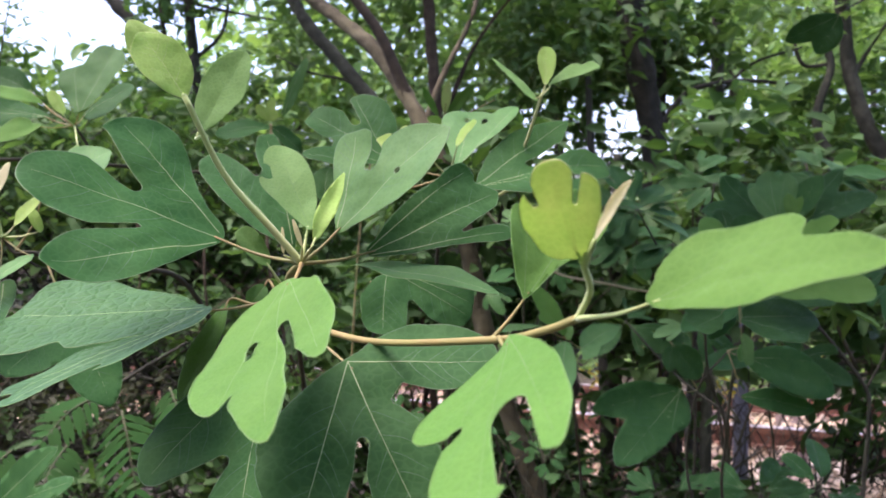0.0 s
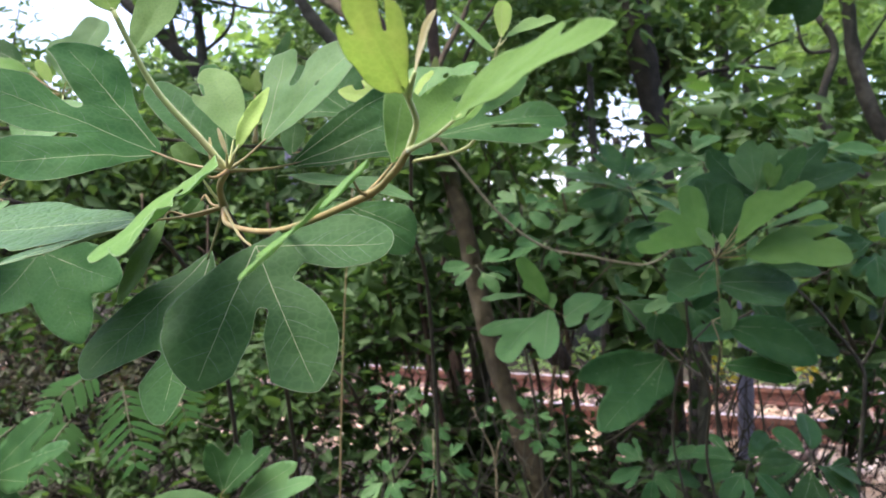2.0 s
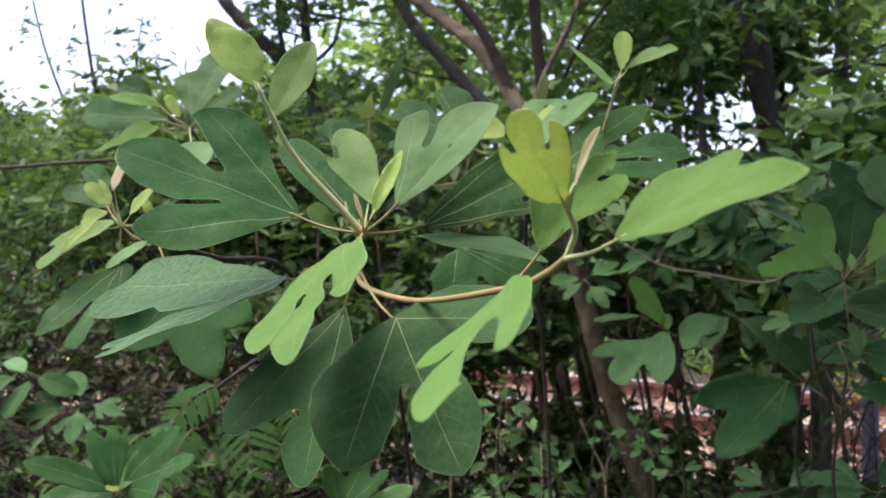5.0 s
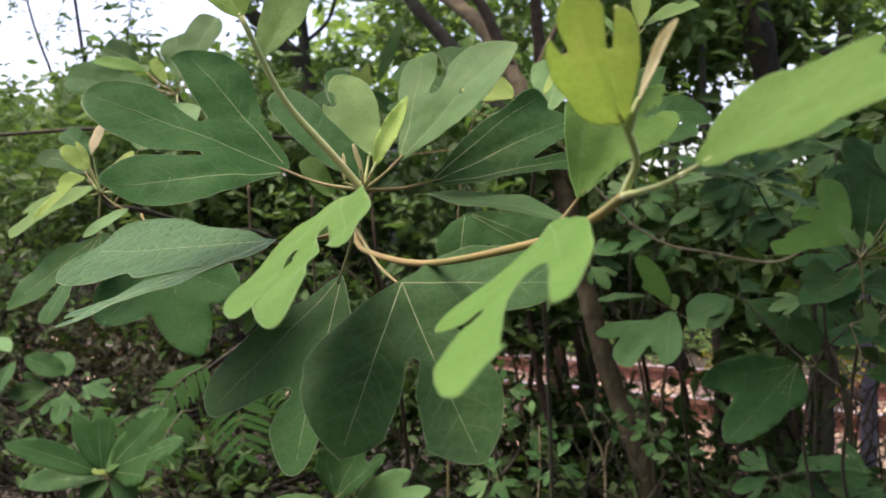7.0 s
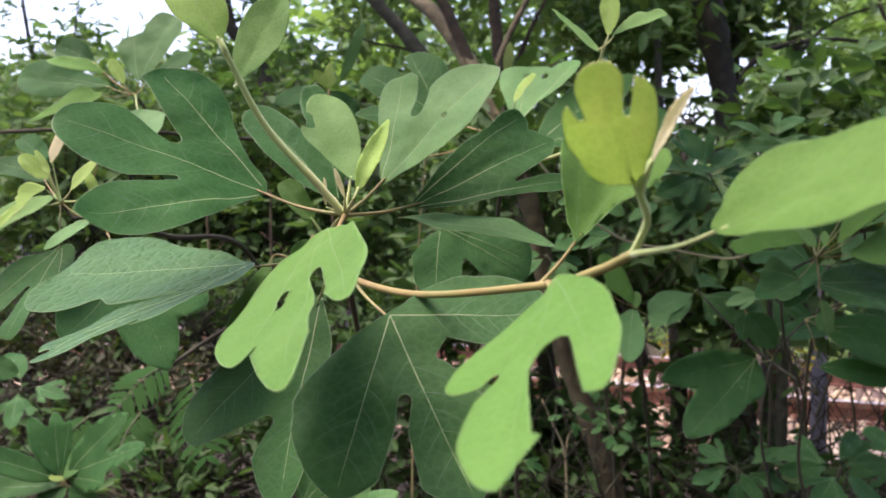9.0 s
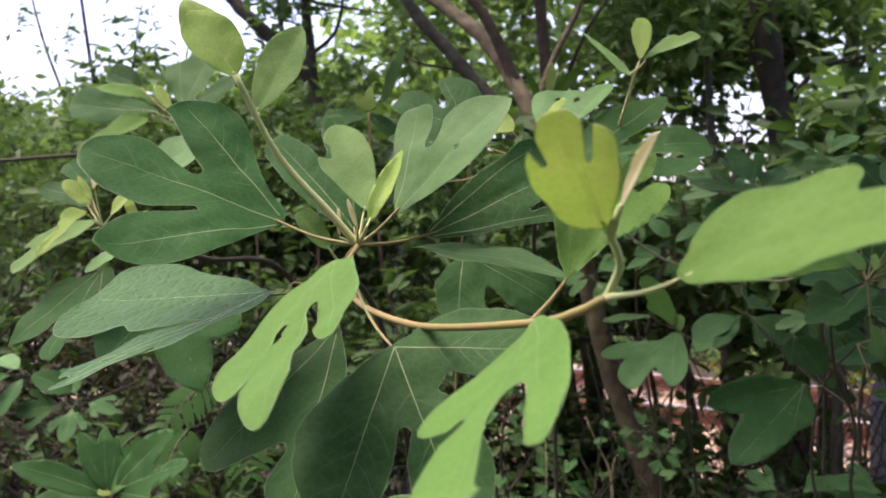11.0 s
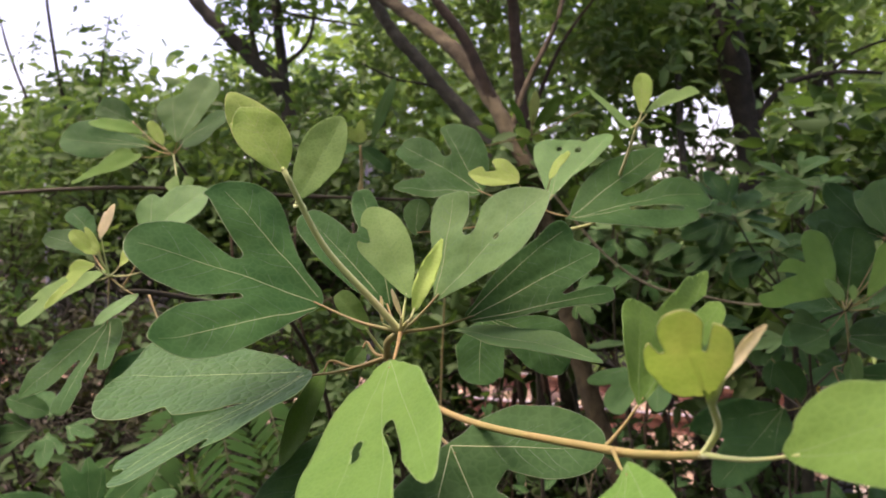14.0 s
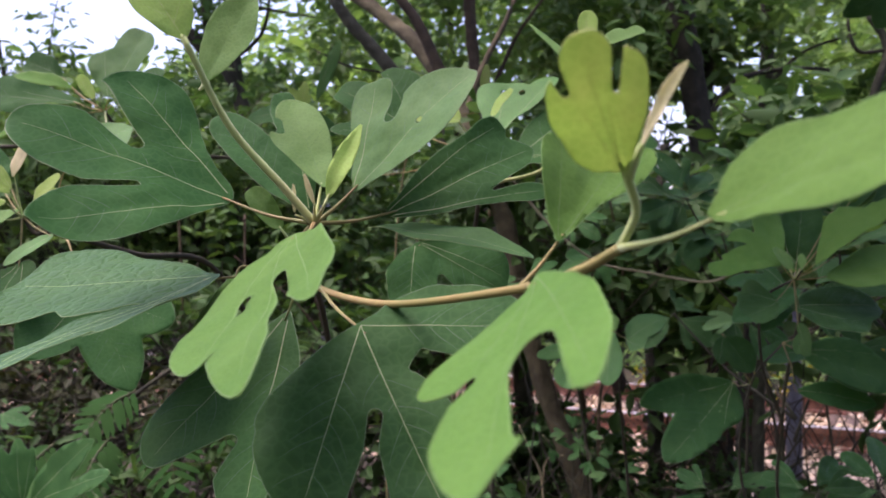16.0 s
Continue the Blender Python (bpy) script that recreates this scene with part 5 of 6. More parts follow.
leaf(branch, "mature", (-0.0505, 0.4447, 1.4390), (-0.0123, 0.3768, 1.3661), (0.0000, -0.7317, 0.6816), [(8.9, 8.1, 49.2, 83.9, 27.8, 0.77, 0.93), (6.6, 10.0, -8.2, 106.1, 25.3, 0.72, 0.91), (-10.4, -6.0, -72.2, 31.3, 21.2, 0.48, 0.7)], [(7.0, 49.4, 3.2, 13.0, 63.0, 3.1), (13.0, 63.0, 3.1, 22.4, 90.3, 10.4), (-16.5, 31.1, 2.1, -29.6, 35.6, 3.1), (-29.6, 35.6, 3.1, -49.2, 52.4, 7.9)], [], bend=0.04, cup=0.04, fold=0.04, fine=66, foot=HUB, wave=0.8, web=(11.3, 2.1, -3.1, 36.1, 54.8, 0.83, 0.51))
leaf(branch, "mature", (-0.1159, 0.5858, 1.4344), (-0.1876, 0.5161, 1.3537), (-0.1949, -0.6498, 0.7347), [(1.2, 12.6, 3.8, 125.2, 25.3, 0.5, 0.92), (6.6, 16.8, -85.9, 125.9, 22.6, 0.47, 0.45)], [(-36.6, 92.5, 6.4, -32.3, 118.4, 18.5)], [], bend=0.04, cup=0.04, fold=0.04, fine=60, foot=HUB, wave=0.8, web=(0.5, -0.3, -33.9, 117.4, 32.8, 0.75, 0.98))
leaf(branch, "pale", (-0.1154, 0.5560, 1.4871), (-0.1333, 0.5520, 1.5128), (0.35, -0.9, 0.25), [(0.0, 0.0, 0.0, 31.5, 7.5, 0.3, 0.5)], [], [], bend=0.15, cup=0.25, fold=0.3, fine=34, foot=HUB, veins=False)
leaf(branch, "mid", (-0.1217, 0.5750, 1.4737), (-0.1308, 0.5700, 1.4608), (0.2, -0.9, 0.3), [(0.0, 0.0, 0.0, 16.6, 7.0, 0.4, 0.6)], [], [], bend=0.1, cup=0.1, fold=0.15, fine=28, foot=HUB)

# ---- sassafras: the other branches ----
UPPER, LEFT, BEHIND, SPRIG = Vector((-0.580, 1.320, 1.691)), Vector((-0.473, 0.900, 1.511)), Vector((0.006, 0.970, 1.580)), Vector((0.112, 0.950, 1.671))
RIGHT, SMALL = Vector((0.549, 1.560, 1.413)), Vector((0.255, 1.725, 1.308))
upper_branch = thing("sassafras_branch", (-0.567, 1.31, 1.675), "sassafras branch with lobed dark and light green leaves near the sky", "branch", "sassafras branches")
limb("stem", [(-1.8, 1.6, -0.15), (-1.75, 1.55, 0.9), (-1.45, 1.45, 1.5), (-1.103, 1.353, 1.614), (-0.872, 1.341, 1.636), (-0.654, 1.346, 1.64), (-0.446, 1.41, 1.628), (-0.208, 1.55, 1.621)], 0.0042, 0.003, GREY_TWIG, upper_branch, steps=8)
limb("stem", [(-0.560, 1.330, 1.640), (-0.563, 1.328, 1.660), UPPER], 0.003, 0.002, GREY_TWIG, upper_branch, steps=8)
limb("stem", [(-0.309, 1.483, 1.629), (-0.305, 1.484, 1.654), (-0.3, 1.485, 1.677)], 0.003, 0.002, PETIOLE, upper_branch, steps=8)
leaf(upper_branch, "mid", (-0.5658, 1.2999, 1.7060), (-0.5137, 1.3159, 1.8209), (-0.3224, -0.9067, 0.2720), [(-7.6, 4.8, -1.1, 121.0, 35.8, 0.31, 0.96), (-0.8, 1.5, -52.3, 68.6, 27.2, 0.28, 0.96)], [], [], bend=0.07, cup=0.1, fold=0.08, fine=36, foot=UPPER, stalk=0.001, web=(-3.4, 2.8, -9.9, 90.0, 29.8, 0.53, 0.73))
leaf(upper_branch, "young", (-0.6105, 1.2898, 1.7196), (-0.7123, 1.2853, 1.7500), (0.2018, -0.8071, 0.5549), [(0.9, 2.5, 0.1, 103.5, 13.2, 0.88, 1.2)], [], [], bend=0.07, cup=0.1, fold=0.08, fine=26, foot=UPPER, stalk=0.001, web=(-2.0, 5.2, 12.4, 54.6, 6.9, 0.7, 0.92))
leaf(upper_branch, "young_yellow", (-0.5797, 1.2802, 1.7004), (-0.6046, 1.2842, 1.7430), (0.2407, -0.9428, 0.2307), [(2.1, 2.4, -0.1, 48.0, 9.6, 0.46, 0.56)], [], [], bend=0.07, cup=0.1, fold=0.08, fine=18, foot=UPPER, stalk=0.001, web=(0.3, 0.3, 3.5, 18.5, 4.6, 0.59, 0.71))
leaf(upper_branch, "mature", (-0.6258, 1.3402, 1.7061), (-0.7631, 1.2982, 1.7231), (0.3034, -0.7586, 0.5766), [(1.5, 17.2, 5.9, 145.0, 42.0, 0.56, 1.09), (0.4, 2.0, 13.3, 95.7, 21.9, 0.31, 0.82)], [], [], bend=0.07, cup=0.1, fold=0.08, fine=36, foot=UPPER, stalk=0.001, web=(1.4, 5.5, 8.7, 50.7, 7.4, 1.17, 0.66))
leaf(upper_branch, "mature", (-0.6743, 1.3797, 1.7558), (-0.7411, 1.3668, 1.7752), (0.3030, -0.8081, 0.5051), [(5.9, 5.8, 15.5, 68.7, 24.3, 0.34, 0.69)], [], [], bend=0.07, cup=0.1, fold=0.08, fine=26, foot=UPPER, stalk=0.001, web=(-1.0, 0.9, 13.4, 62.6, 8.3, 0.61, 0.46))
leaf(upper_branch, "mature", (-0.5852, 1.3602, 1.7103), (-0.5117, 1.3773, 1.7744), (-0.2562, -0.8197, 0.5123), [(8.6, 7.5, 3.1, 95.1, 23.0, 0.37, 0.84)], [], [], bend=0.07, cup=0.1, fold=0.08, fine=26, foot=UPPER, stalk=0.001, web=(-1.5, 1.6, 31.5, 54.2, 20.6, 0.48, 0.69))
leaf(upper_branch, "young", (-0.6118, 1.2798, 1.6877), (-0.7224, 1.2243, 1.6408), (0.1003, -0.7519, 0.6516), [(0.7, 2.0, 2.7, 129.2, 12.1, 0.99, 0.47)], [], [], bend=0.07, cup=0.1, fold=0.08, fine=26, foot=UPPER, stalk=0.001, web=(7.8, 12.0, 11.9, 66.2, 21.0, 0.83, 0.46))
leaf(upper_branch, "pale", (-0.5172, 1.2001, 1.6153), (-0.5414, 1.2120, 1.6419), (0.0000, -0.9138, 0.4061), [(3.7, -1.8, 3.5, 37.8, 13.4, 0.25, 0.64), (-1.1, 2.5, 27.2, 18.0, 11.5, 0.25, 0.93)], [(9.8, 16.5, 1.1, 18.5, 28.9, 6.0)], [], bend=0.07, cup=0.1, fold=0.08, fine=26, foot=UPPER, stalk=0.001, web=(3.2, -0.7, 20.1, 19.8, 16.1, 0.55, 0.32))

left_branch = thing("sassafras_branch", (-0.463, 0.908, 1.496), "sassafras twig with a rosette of narrow and lobed leaves", "branch", "sassafras branches")
limb("stem", [(-0.38, 1.75, -0.15), (-0.37, 1.65, 0.7), (-0.365, 1.5, 1.2), (-0.382, 1.261, 1.438), (-0.418, 1.054, 1.470), (-0.436, 0.950, 1.488), (-0.444, 0.900, 1.494), (-0.459, 0.898, 1.494), LEFT], 0.005, 0.0018, GREY_TWIG, left_branch, steps=8)
leaf(left_branch, "mid", (-0.4283, 0.9047, 1.5576), (-0.37, 0.9224, 1.6114), (-0.2182, -0.8321, 0.5099), [(0.0, 0.0, 0.0, 81.3, 29.2), (0.0, 0.0, -40.9, 30.6, 17.5)], [], [], bend=0.08, cup=0.15, fold=0.1, fine=28, foot=[-0.463, 0.908, 1.496], stalk=0.001)
leaf(left_branch, "mature", (-0.4024, 0.8967, 1.4364), (-0.3384, 0.849, 1.3448), (0.0736, -0.8626, 0.5005), [(0.0, 0.0, -62.3, 85.0, 28.6), (0.0, 0.0, 1.2, 124.6, 28.8), (0.0, 0.0, 79.1, 51.8, 32.1)], [], [], bend=0.08, cup=0.15, fold=0.1, fine=22, foot=[-0.452, 0.95, 1.49], stalk=0.001)
leaf(left_branch, "mature", (-0.4611, 0.8804, 1.4634), (-0.5373, 0.8197, 1.3910), (-0.0201, -0.7555, 0.6548), [(-2.3, 14.4, 1.3, 120.1, 25.2, 0.92, 0.66), (0.2, 1.9, -57.4, 102.3, 13.7, 0.25, 0.42), (-2.5, -4.8, -51.6, 42.0, 11.4, 0.25, 0.3)], [(-16.7, 53.7, 2.8, -27.6, 96.6, 10.8), (-27.2, 35.3, 2.8, -51.9, 59.7, 6.8)], [], bend=0.07, cup=0.1, fold=0.08, fine=50, foot=LEFT, stalk=0.001, web=(4.1, 10.8, -15.1, 26.2, 22.7, 1.0, 0.65))
leaf(left_branch, "pale", (-0.4606, 0.8797, 1.5167), (-0.5492, 0.8199, 1.4443), (-0.1005, -0.7035, 0.7035), [(12.7, 8.6, 22.4, 104.5, 10.1, 0.26, 0.95)], [], [], bend=0.07, cup=0.1, fold=0.08, fine=26, foot=LEFT, stalk=0.001, web=(3.8, 1.2, 40.6, 82.3, 12.8, 1.19, 0.94))
leaf(left_branch, "young_yellow", (-0.4624, 0.8602, 1.5244), (-0.5051, 0.8205, 1.4822), (0.2018, -0.8071, 0.5549), [(7.0, 5.1, 0.5, 69.1, 5.0, 0.63, 1.3), (3.3, 0.5, 18.5, 25.7, 7.9, 0.83, 1.3)], [], [], bend=0.07, cup=0.1, fold=0.08, fine=26, foot=LEFT, stalk=0.001, web=(7.5, 4.2, 10.8, 33.1, 5.7, 0.44, 1.3))
leaf(left_branch, "young_yellow", (-0.4783, 0.8899, 1.5342), (-0.5111, 0.8839, 1.5609), (0.4056, -0.8619, 0.3042), [(-0.8, 1.4, 2.3, 42.0, 9.0, 0.49, 0.73)], [], [], bend=0.07, cup=0.1, fold=0.08, fine=26, foot=LEFT, stalk=0.001, web=(0.3, 4.5, -4.6, 17.8, 5.0, 0.5, 0.94))
leaf(left_branch, "young_yellow", (-0.4729, 0.8800, 1.5367), (-0.4944, 0.8815, 1.5681), (0.3058, -0.9174, 0.2548), [(1.7, 4.2, 2.0, 34.5, 4.1, 0.57, 0.56)], [], [], bend=0.07, cup=0.1, fold=0.08, fine=18, foot=LEFT, stalk=0.001, web=(0.7, -0.1, 0.4, 16.0, 3.2, 0.27, 0.86))
leaf(left_branch, "bud", (-0.4767, 0.8899, 1.5505), (-0.4605, 0.8892, 1.5928), (-0.3054, -0.9468, 0.1018), [(-0.8, -0.3, -0.4, 43.5, 6.3, 0.59, 0.78)], [], [], bend=0.07, cup=0.1, fold=0.08, fine=18, foot=LEFT, stalk=0.001, web=(-1.5, 4.9, -6.5, 32.1, 5.6, 0.44, 0.48))
leaf(left_branch, "mature", (-0.4969, 0.9204, 1.5344), (-0.5703, 0.9219, 1.5575), (0.2008, -0.7027, 0.6826), [(1.8, 1.2, 7.0, 73.6, 13.9, 0.39, 0.59)], [], [], bend=0.07, cup=0.1, fold=0.08, fine=26, foot=LEFT, stalk=0.001, web=(4.2, 5.7, 18.7, 59.0, 12.9, 0.66, 0.52))
leaf(left_branch, "mature", (-0.5073, 0.9401, 1.5523), (-0.5574, 0.9456, 1.5853), (0.3017, -0.7542, 0.5832), [(3.5, 6.0, 11.3, 54.7, 13.3, 0.46, 1.1)], [], [], bend=0.07, cup=0.1, fold=0.08, fine=26, foot=LEFT, stalk=0.001, web=(0.2, 4.3, 14.0, 34.6, 9.2, 0.27, 0.87))
leaf(left_branch, "young_yellow", (-0.4223, 0.8798, 1.5146), (-0.4364, 0.8830, 1.5437), (0.2018, -0.9584, 0.2018), [(1.2, 1.4, -0.1, 30.5, 5.8, 0.47, 0.53)], [], [], bend=0.07, cup=0.1, fold=0.08, fine=18, foot=LEFT, stalk=0.001, web=(-0.2, 0.2, 2.5, 7.3, 3.7, 0.25, 0.82))
leaf(left_branch, "young_yellow", (-0.4469, 0.8698, 1.5217), (-0.4172, 0.8719, 1.5555), (-0.4082, -0.8165, 0.4082), [(0.4, 1.2, -2.7, 41.2, 8.4, 0.48, 0.6)], [], [], bend=0.07, cup=0.1, fold=0.08, fine=18, foot=LEFT, stalk=0.001, web=(-0.8, 5.1, -7.1, 26.2, 6.7, 0.74, 0.92))
leaf(left_branch, "mid", (-0.4284, 0.8797, 1.4918), (-0.4631, 0.8413, 1.4630), (0.0000, -0.6000, 0.8000), [(1.6, 6.9, 1.7, 55.9, 9.7, 0.59, 0.34)], [], [], bend=0.07, cup=0.1, fold=0.08, fine=26, foot=LEFT, stalk=0.001, web=(0.9, 0.0, -1.9, 29.4, 7.2, 0.7, 0.84))

behind_branch = thing("sassafras_branch", (-0.014, 1.074, 1.598), "sassafras twig with large dark lobed leaves and a bright new leaf", "branch", "sassafras branches")
limb("stem", [(0.02, 1.85, -0.15), (0.02, 1.78, 0.75), (0.005, 1.629, 1.313), (-0.010, 1.325, 1.463), (0.002, 1.074, 1.550), BEHIND], 0.005, 0.002, GREY_TWIG, behind_branch, steps=8)
limb("stem", [BEHIND + Vector((-0.003, 0.1, -0.03)), (0.080, 1.060, 1.570), (0.098, 0.990, 1.622), SPRIG], 0.0024, 0.0016, PALE_STEM, behind_branch, steps=8)
leaf(behind_branch, "mature", (0.0332, 0.9499, 1.5659), (0.1987, 0.9752, 1.6043), (-0.0501, -0.7211, 0.6910), [(-2.6, -0.2, 21.5, 142.0, 31.9, 0.25, 0.76), (-5.7, 5.2, -77.9, 146.6, 27.6, 1.04, 0.91), (-2.0, -2.3, -1.4, 167.1, 26.2, 0.37, 1.29)], [(-21.7, 77.7, 6.2, -35.5, 117.4, 10.3), (8.5, 74.4, 4.5, 23.2, 123.1, 3.7)], [], bend=0.07, cup=0.1, fold=0.08, fine=50, foot=BEHIND, stalk=0.001, web=(3.3, 20.2, -21.0, 152.2, 11.4, 0.35, 0.78))
leaf(behind_branch, "mature", (-0.0596, 0.9997, 1.5985), (-0.1728, 1.0238, 1.6611), (0.1501, -0.8004, 0.5803), [(6.7, 6.1, 14.0, 129.5, 24.4, 0.27, 0.3), (6.4, 14.4, -50.2, 95.8, 17.7, 0.59, 0.33), (12.7, 9.2, 65.3, 97.0, 28.4, 0.58, 0.77)], [(-12.0, 82.2, 5.5, -28.2, 109.7, 9.4), (28.4, 70.9, 5.6, 51.6, 104.8, 8.3)], [], bend=0.07, cup=0.1, fold=0.08, fine=50, foot=BEHIND, stalk=0.001, web=(-2.8, 3.2, 10.0, 80.2, 24.8, 1.06, 0.67))
leaf(behind_branch, "mid", (0.0154, 0.9701, 1.5893), (0.0951, 1.0073, 1.6787), (-0.3017, -0.7542, 0.5832), [(-7.3, 13.0, -4.4, 117.1, 14.4, 0.55, 1.27), (0.7, 1.0, -45.9, 78.3, 31.3, 0.25, 1.19)], [], [(-40.4, 66.4, 3.3), (-20.2, 76.0, 4.0)], bend=0.07, cup=0.1, fold=0.08, fine=40, foot=BEHIND, stalk=0.001, web=(-5.2, 4.5, -20.4, 46.8, 14.2, 0.83, 1.05))
leaf(behind_branch, "young_yellow", (-0.0189, 0.9399, 1.6098), (-0.0745, 0.9354, 1.6206), (0.1701, -0.8305, 0.5303), [(-3.7, 5.0, 1.5, 56.3, 12.3, 0.78, 1.04), (-2.5, 0.8, 23.1, 31.0, 11.7, 0.49, 0.5)], [(9.6, 27.0, 0.7, 11.9, 33.7, 7.2)], [], bend=0.07, cup=0.1, fold=0.08, fine=34, foot=BEHIND, stalk=0.001, web=(-2.4, 4.8, 10.2, 30.5, 8.8, 0.75, 0.45))
leaf(behind_branch, "young_yellow", (0.0135, 0.9307, 1.6096), (0.0420, 0.9254, 1.6430), (-0.5970, -0.6965, 0.3980), [(-1.3, 1.5, -4.9, 38.0, 3.8, 0.26, 1.29)], [], [], bend=0.07, cup=0.1, fold=0.08, fine=20, foot=BEHIND, stalk=0.001, web=(-0.1, 1.6, -9.4, 30.9, 5.5, 0.81, 0.73))
leaf(behind_branch, "mature", (-0.1408, 1.0003, 1.5504), (-0.1421, 1.0285, 1.5986), (0.1009, -0.8575, 0.5044), [(-5.3, 4.1, 1.0, 55.0, 15.7, 0.48, 0.8)], [], [], bend=0.07, cup=0.1, fold=0.08, fine=26, foot=BEHIND, stalk=0.001, web=(-2.5, 1.6, 6.5, 25.3, 3.8, 0.75, 0.31))
leaf(behind_branch, "pale", (0.1075, 0.9507, 1.6635), (0.0548, 0.9565, 1.7191), (0.4635, -0.7210, 0.5150), [(3.0, 6.1, -0.1, 73.3, 6.7, 0.74, 0.46)], [], [], bend=0.07, cup=0.1, fold=0.08, fine=22, foot=SPRIG, stalk=0.001, web=(0.6, 0.7, -2.2, 39.1, 4.9, 0.4, 0.35))
leaf(behind_branch, "young_yellow", (0.1166, 0.9500, 1.6817), (0.1176, 0.9547, 1.7294), (-0.0901, -0.9909, 0.1001), [(1.4, 3.9, 0.7, 46.5, 10.7, 0.43, 0.68)], [], [], bend=0.07, cup=0.1, fold=0.08, fine=22, foot=SPRIG, stalk=0.001, web=(1.5, 1.1, -5.0, 12.8, 3.4, 1.13, 0.31))
leaf(behind_branch, "pale", (0.1183, 0.9498, 1.6779), (0.1851, 0.9660, 1.7113), (-0.1789, -0.6957, 0.6957), [(-6.0, 6.9, -6.7, 73.2, 9.4, 0.26, 1.3)], [], [], bend=0.07, cup=0.1, fold=0.08, fine=22, foot=SPRIG, stalk=0.001, web=(-1.7, 0.2, -18.7, 54.2, 6.4, 0.66, 0.98))

young_sprig = thing("young_sprig", (0.004, 1.942, 1.787), "thin reddish twig with tiny yellow-green new leaves", "twig")
limb("stem", [(-0.24, 2.02, -0.15), (-0.23, 2.0, 0.9), (-0.2, 1.98, 1.5), (-0.156, 1.965, 1.73), (-0.076, 1.949, 1.769), (0.001, 1.941, 1.783), (0.121, 1.942, 1.84)], 0.0028, 0.0015, PETIOLE, young_sprig, steps=8)
limb("stem", [(0.001, 1.941, 1.783), (0.007, 1.943, 1.832)], 0.002, 0.0012, GREEN_STEM, young_sprig, steps=8)
leaf(young_sprig, "young", (0.0076, 1.9427, 1.7997), (0.0761, 1.9554, 1.882), (-0.0682, -0.9759, 0.2071), [(0.0, 0.0, 0.0, 107.8, 14.4)], [], [], bend=0.08, cup=0.15, fold=0.1, fine=22)
leaf(young_sprig, "bronze", (0.0039, 1.9422, 1.8062), (0.009, 1.9446, 1.8897), (-0.0164, -0.9994, 0.0294), [(0.0, 0.0, 3.8, 83.7, 11.5)], [], [], bend=0.08, cup=0.15, fold=0.1, fine=22)
leaf(young_sprig, "young", (-0.0016, 1.9409, 1.7806), (-0.0421, 1.9359, 1.8688), (0.1358, -0.9907, 0.0066), [(-0.8, 21.8, -2.3, 101.2, 9.2)], [], [], bend=0.08, cup=0.15, fold=0.1, fine=22)
leaf(young_sprig, "young_yellow", (0.0035, 1.9417, 1.7805), (-0.0305, 1.9365, 1.7966), (0.2348, -0.9541, 0.1861), [(0.0, 0.0, 0.8, 42.5, 12.2)], [], [], bend=0.08, cup=0.15, fold=0.1, fine=22)
leaf(young_sprig, "young_yellow", (0.0035, 1.9418, 1.7831), (0.0287, 1.9456, 1.7698), (0.2373, -0.9561, 0.172), [(0.0, 0.0, -1.8, 32.2, 10.9)], [], [], bend=0.08, cup=0.15, fold=0.1, fine=22)

upright_twig = thing("sassafras_sapling", (-0.304, 1.484, 1.68), "upright twig tip with a narrow leaf and a bright new leaf", "twig")
limb("stem", [(-0.303, 1.484, 1.629), (-0.304, 1.484, 1.68), (-0.305, 1.485, 1.718)], 0.0035, 0.002, PETIOLE, upright_twig, steps=8)
leaf(upright_twig, "mid", (-0.2916, 1.4872, 1.7149), (-0.2426, 1.4974, 1.8357), (0.2426, -0.97, -0.0165), [(1.1, 16.8, -0.9, 135.9, 10.9)], [], [], bend=0.08, cup=0.15, fold=0.1, fine=22)
leaf(upright_twig, "young_yellow", (-0.3075, 1.4847, 1.7223), (-0.3108, 1.4849, 1.7629), (0.0243, -0.9997, 0.0069), [(0.0, 0.0, -19.7, 30.9, 9.2), (0.0, 0.0, 8.4, 41.8, 8.4), (0.0, 0.0, 15.1, 16.6, 7.4)], [], [], bend=0.08, cup=0.15, fold=0.1, fine=22)
leaf(upright_twig, "mature", (-0.3046, 1.4851, 1.7151), (-0.3783, 1.4659, 1.6956), (-0.0023, -0.7077, 0.7065), [(0.0, 0.0, 16.3, 96.6, 23.5)], [], [], bend=0.08, cup=0.15, fold=0.1, fine=22)
leaf(upright_twig, "mature", (-0.3046, 1.4851, 1.7151), (-0.2593, 1.4875, 1.6784), (0.4175, -0.781, 0.4645), [(0.0, 0.0, -2.7, 69.3, 16.9)], [], [], bend=0.08, cup=0.15, fold=0.1, fine=22)

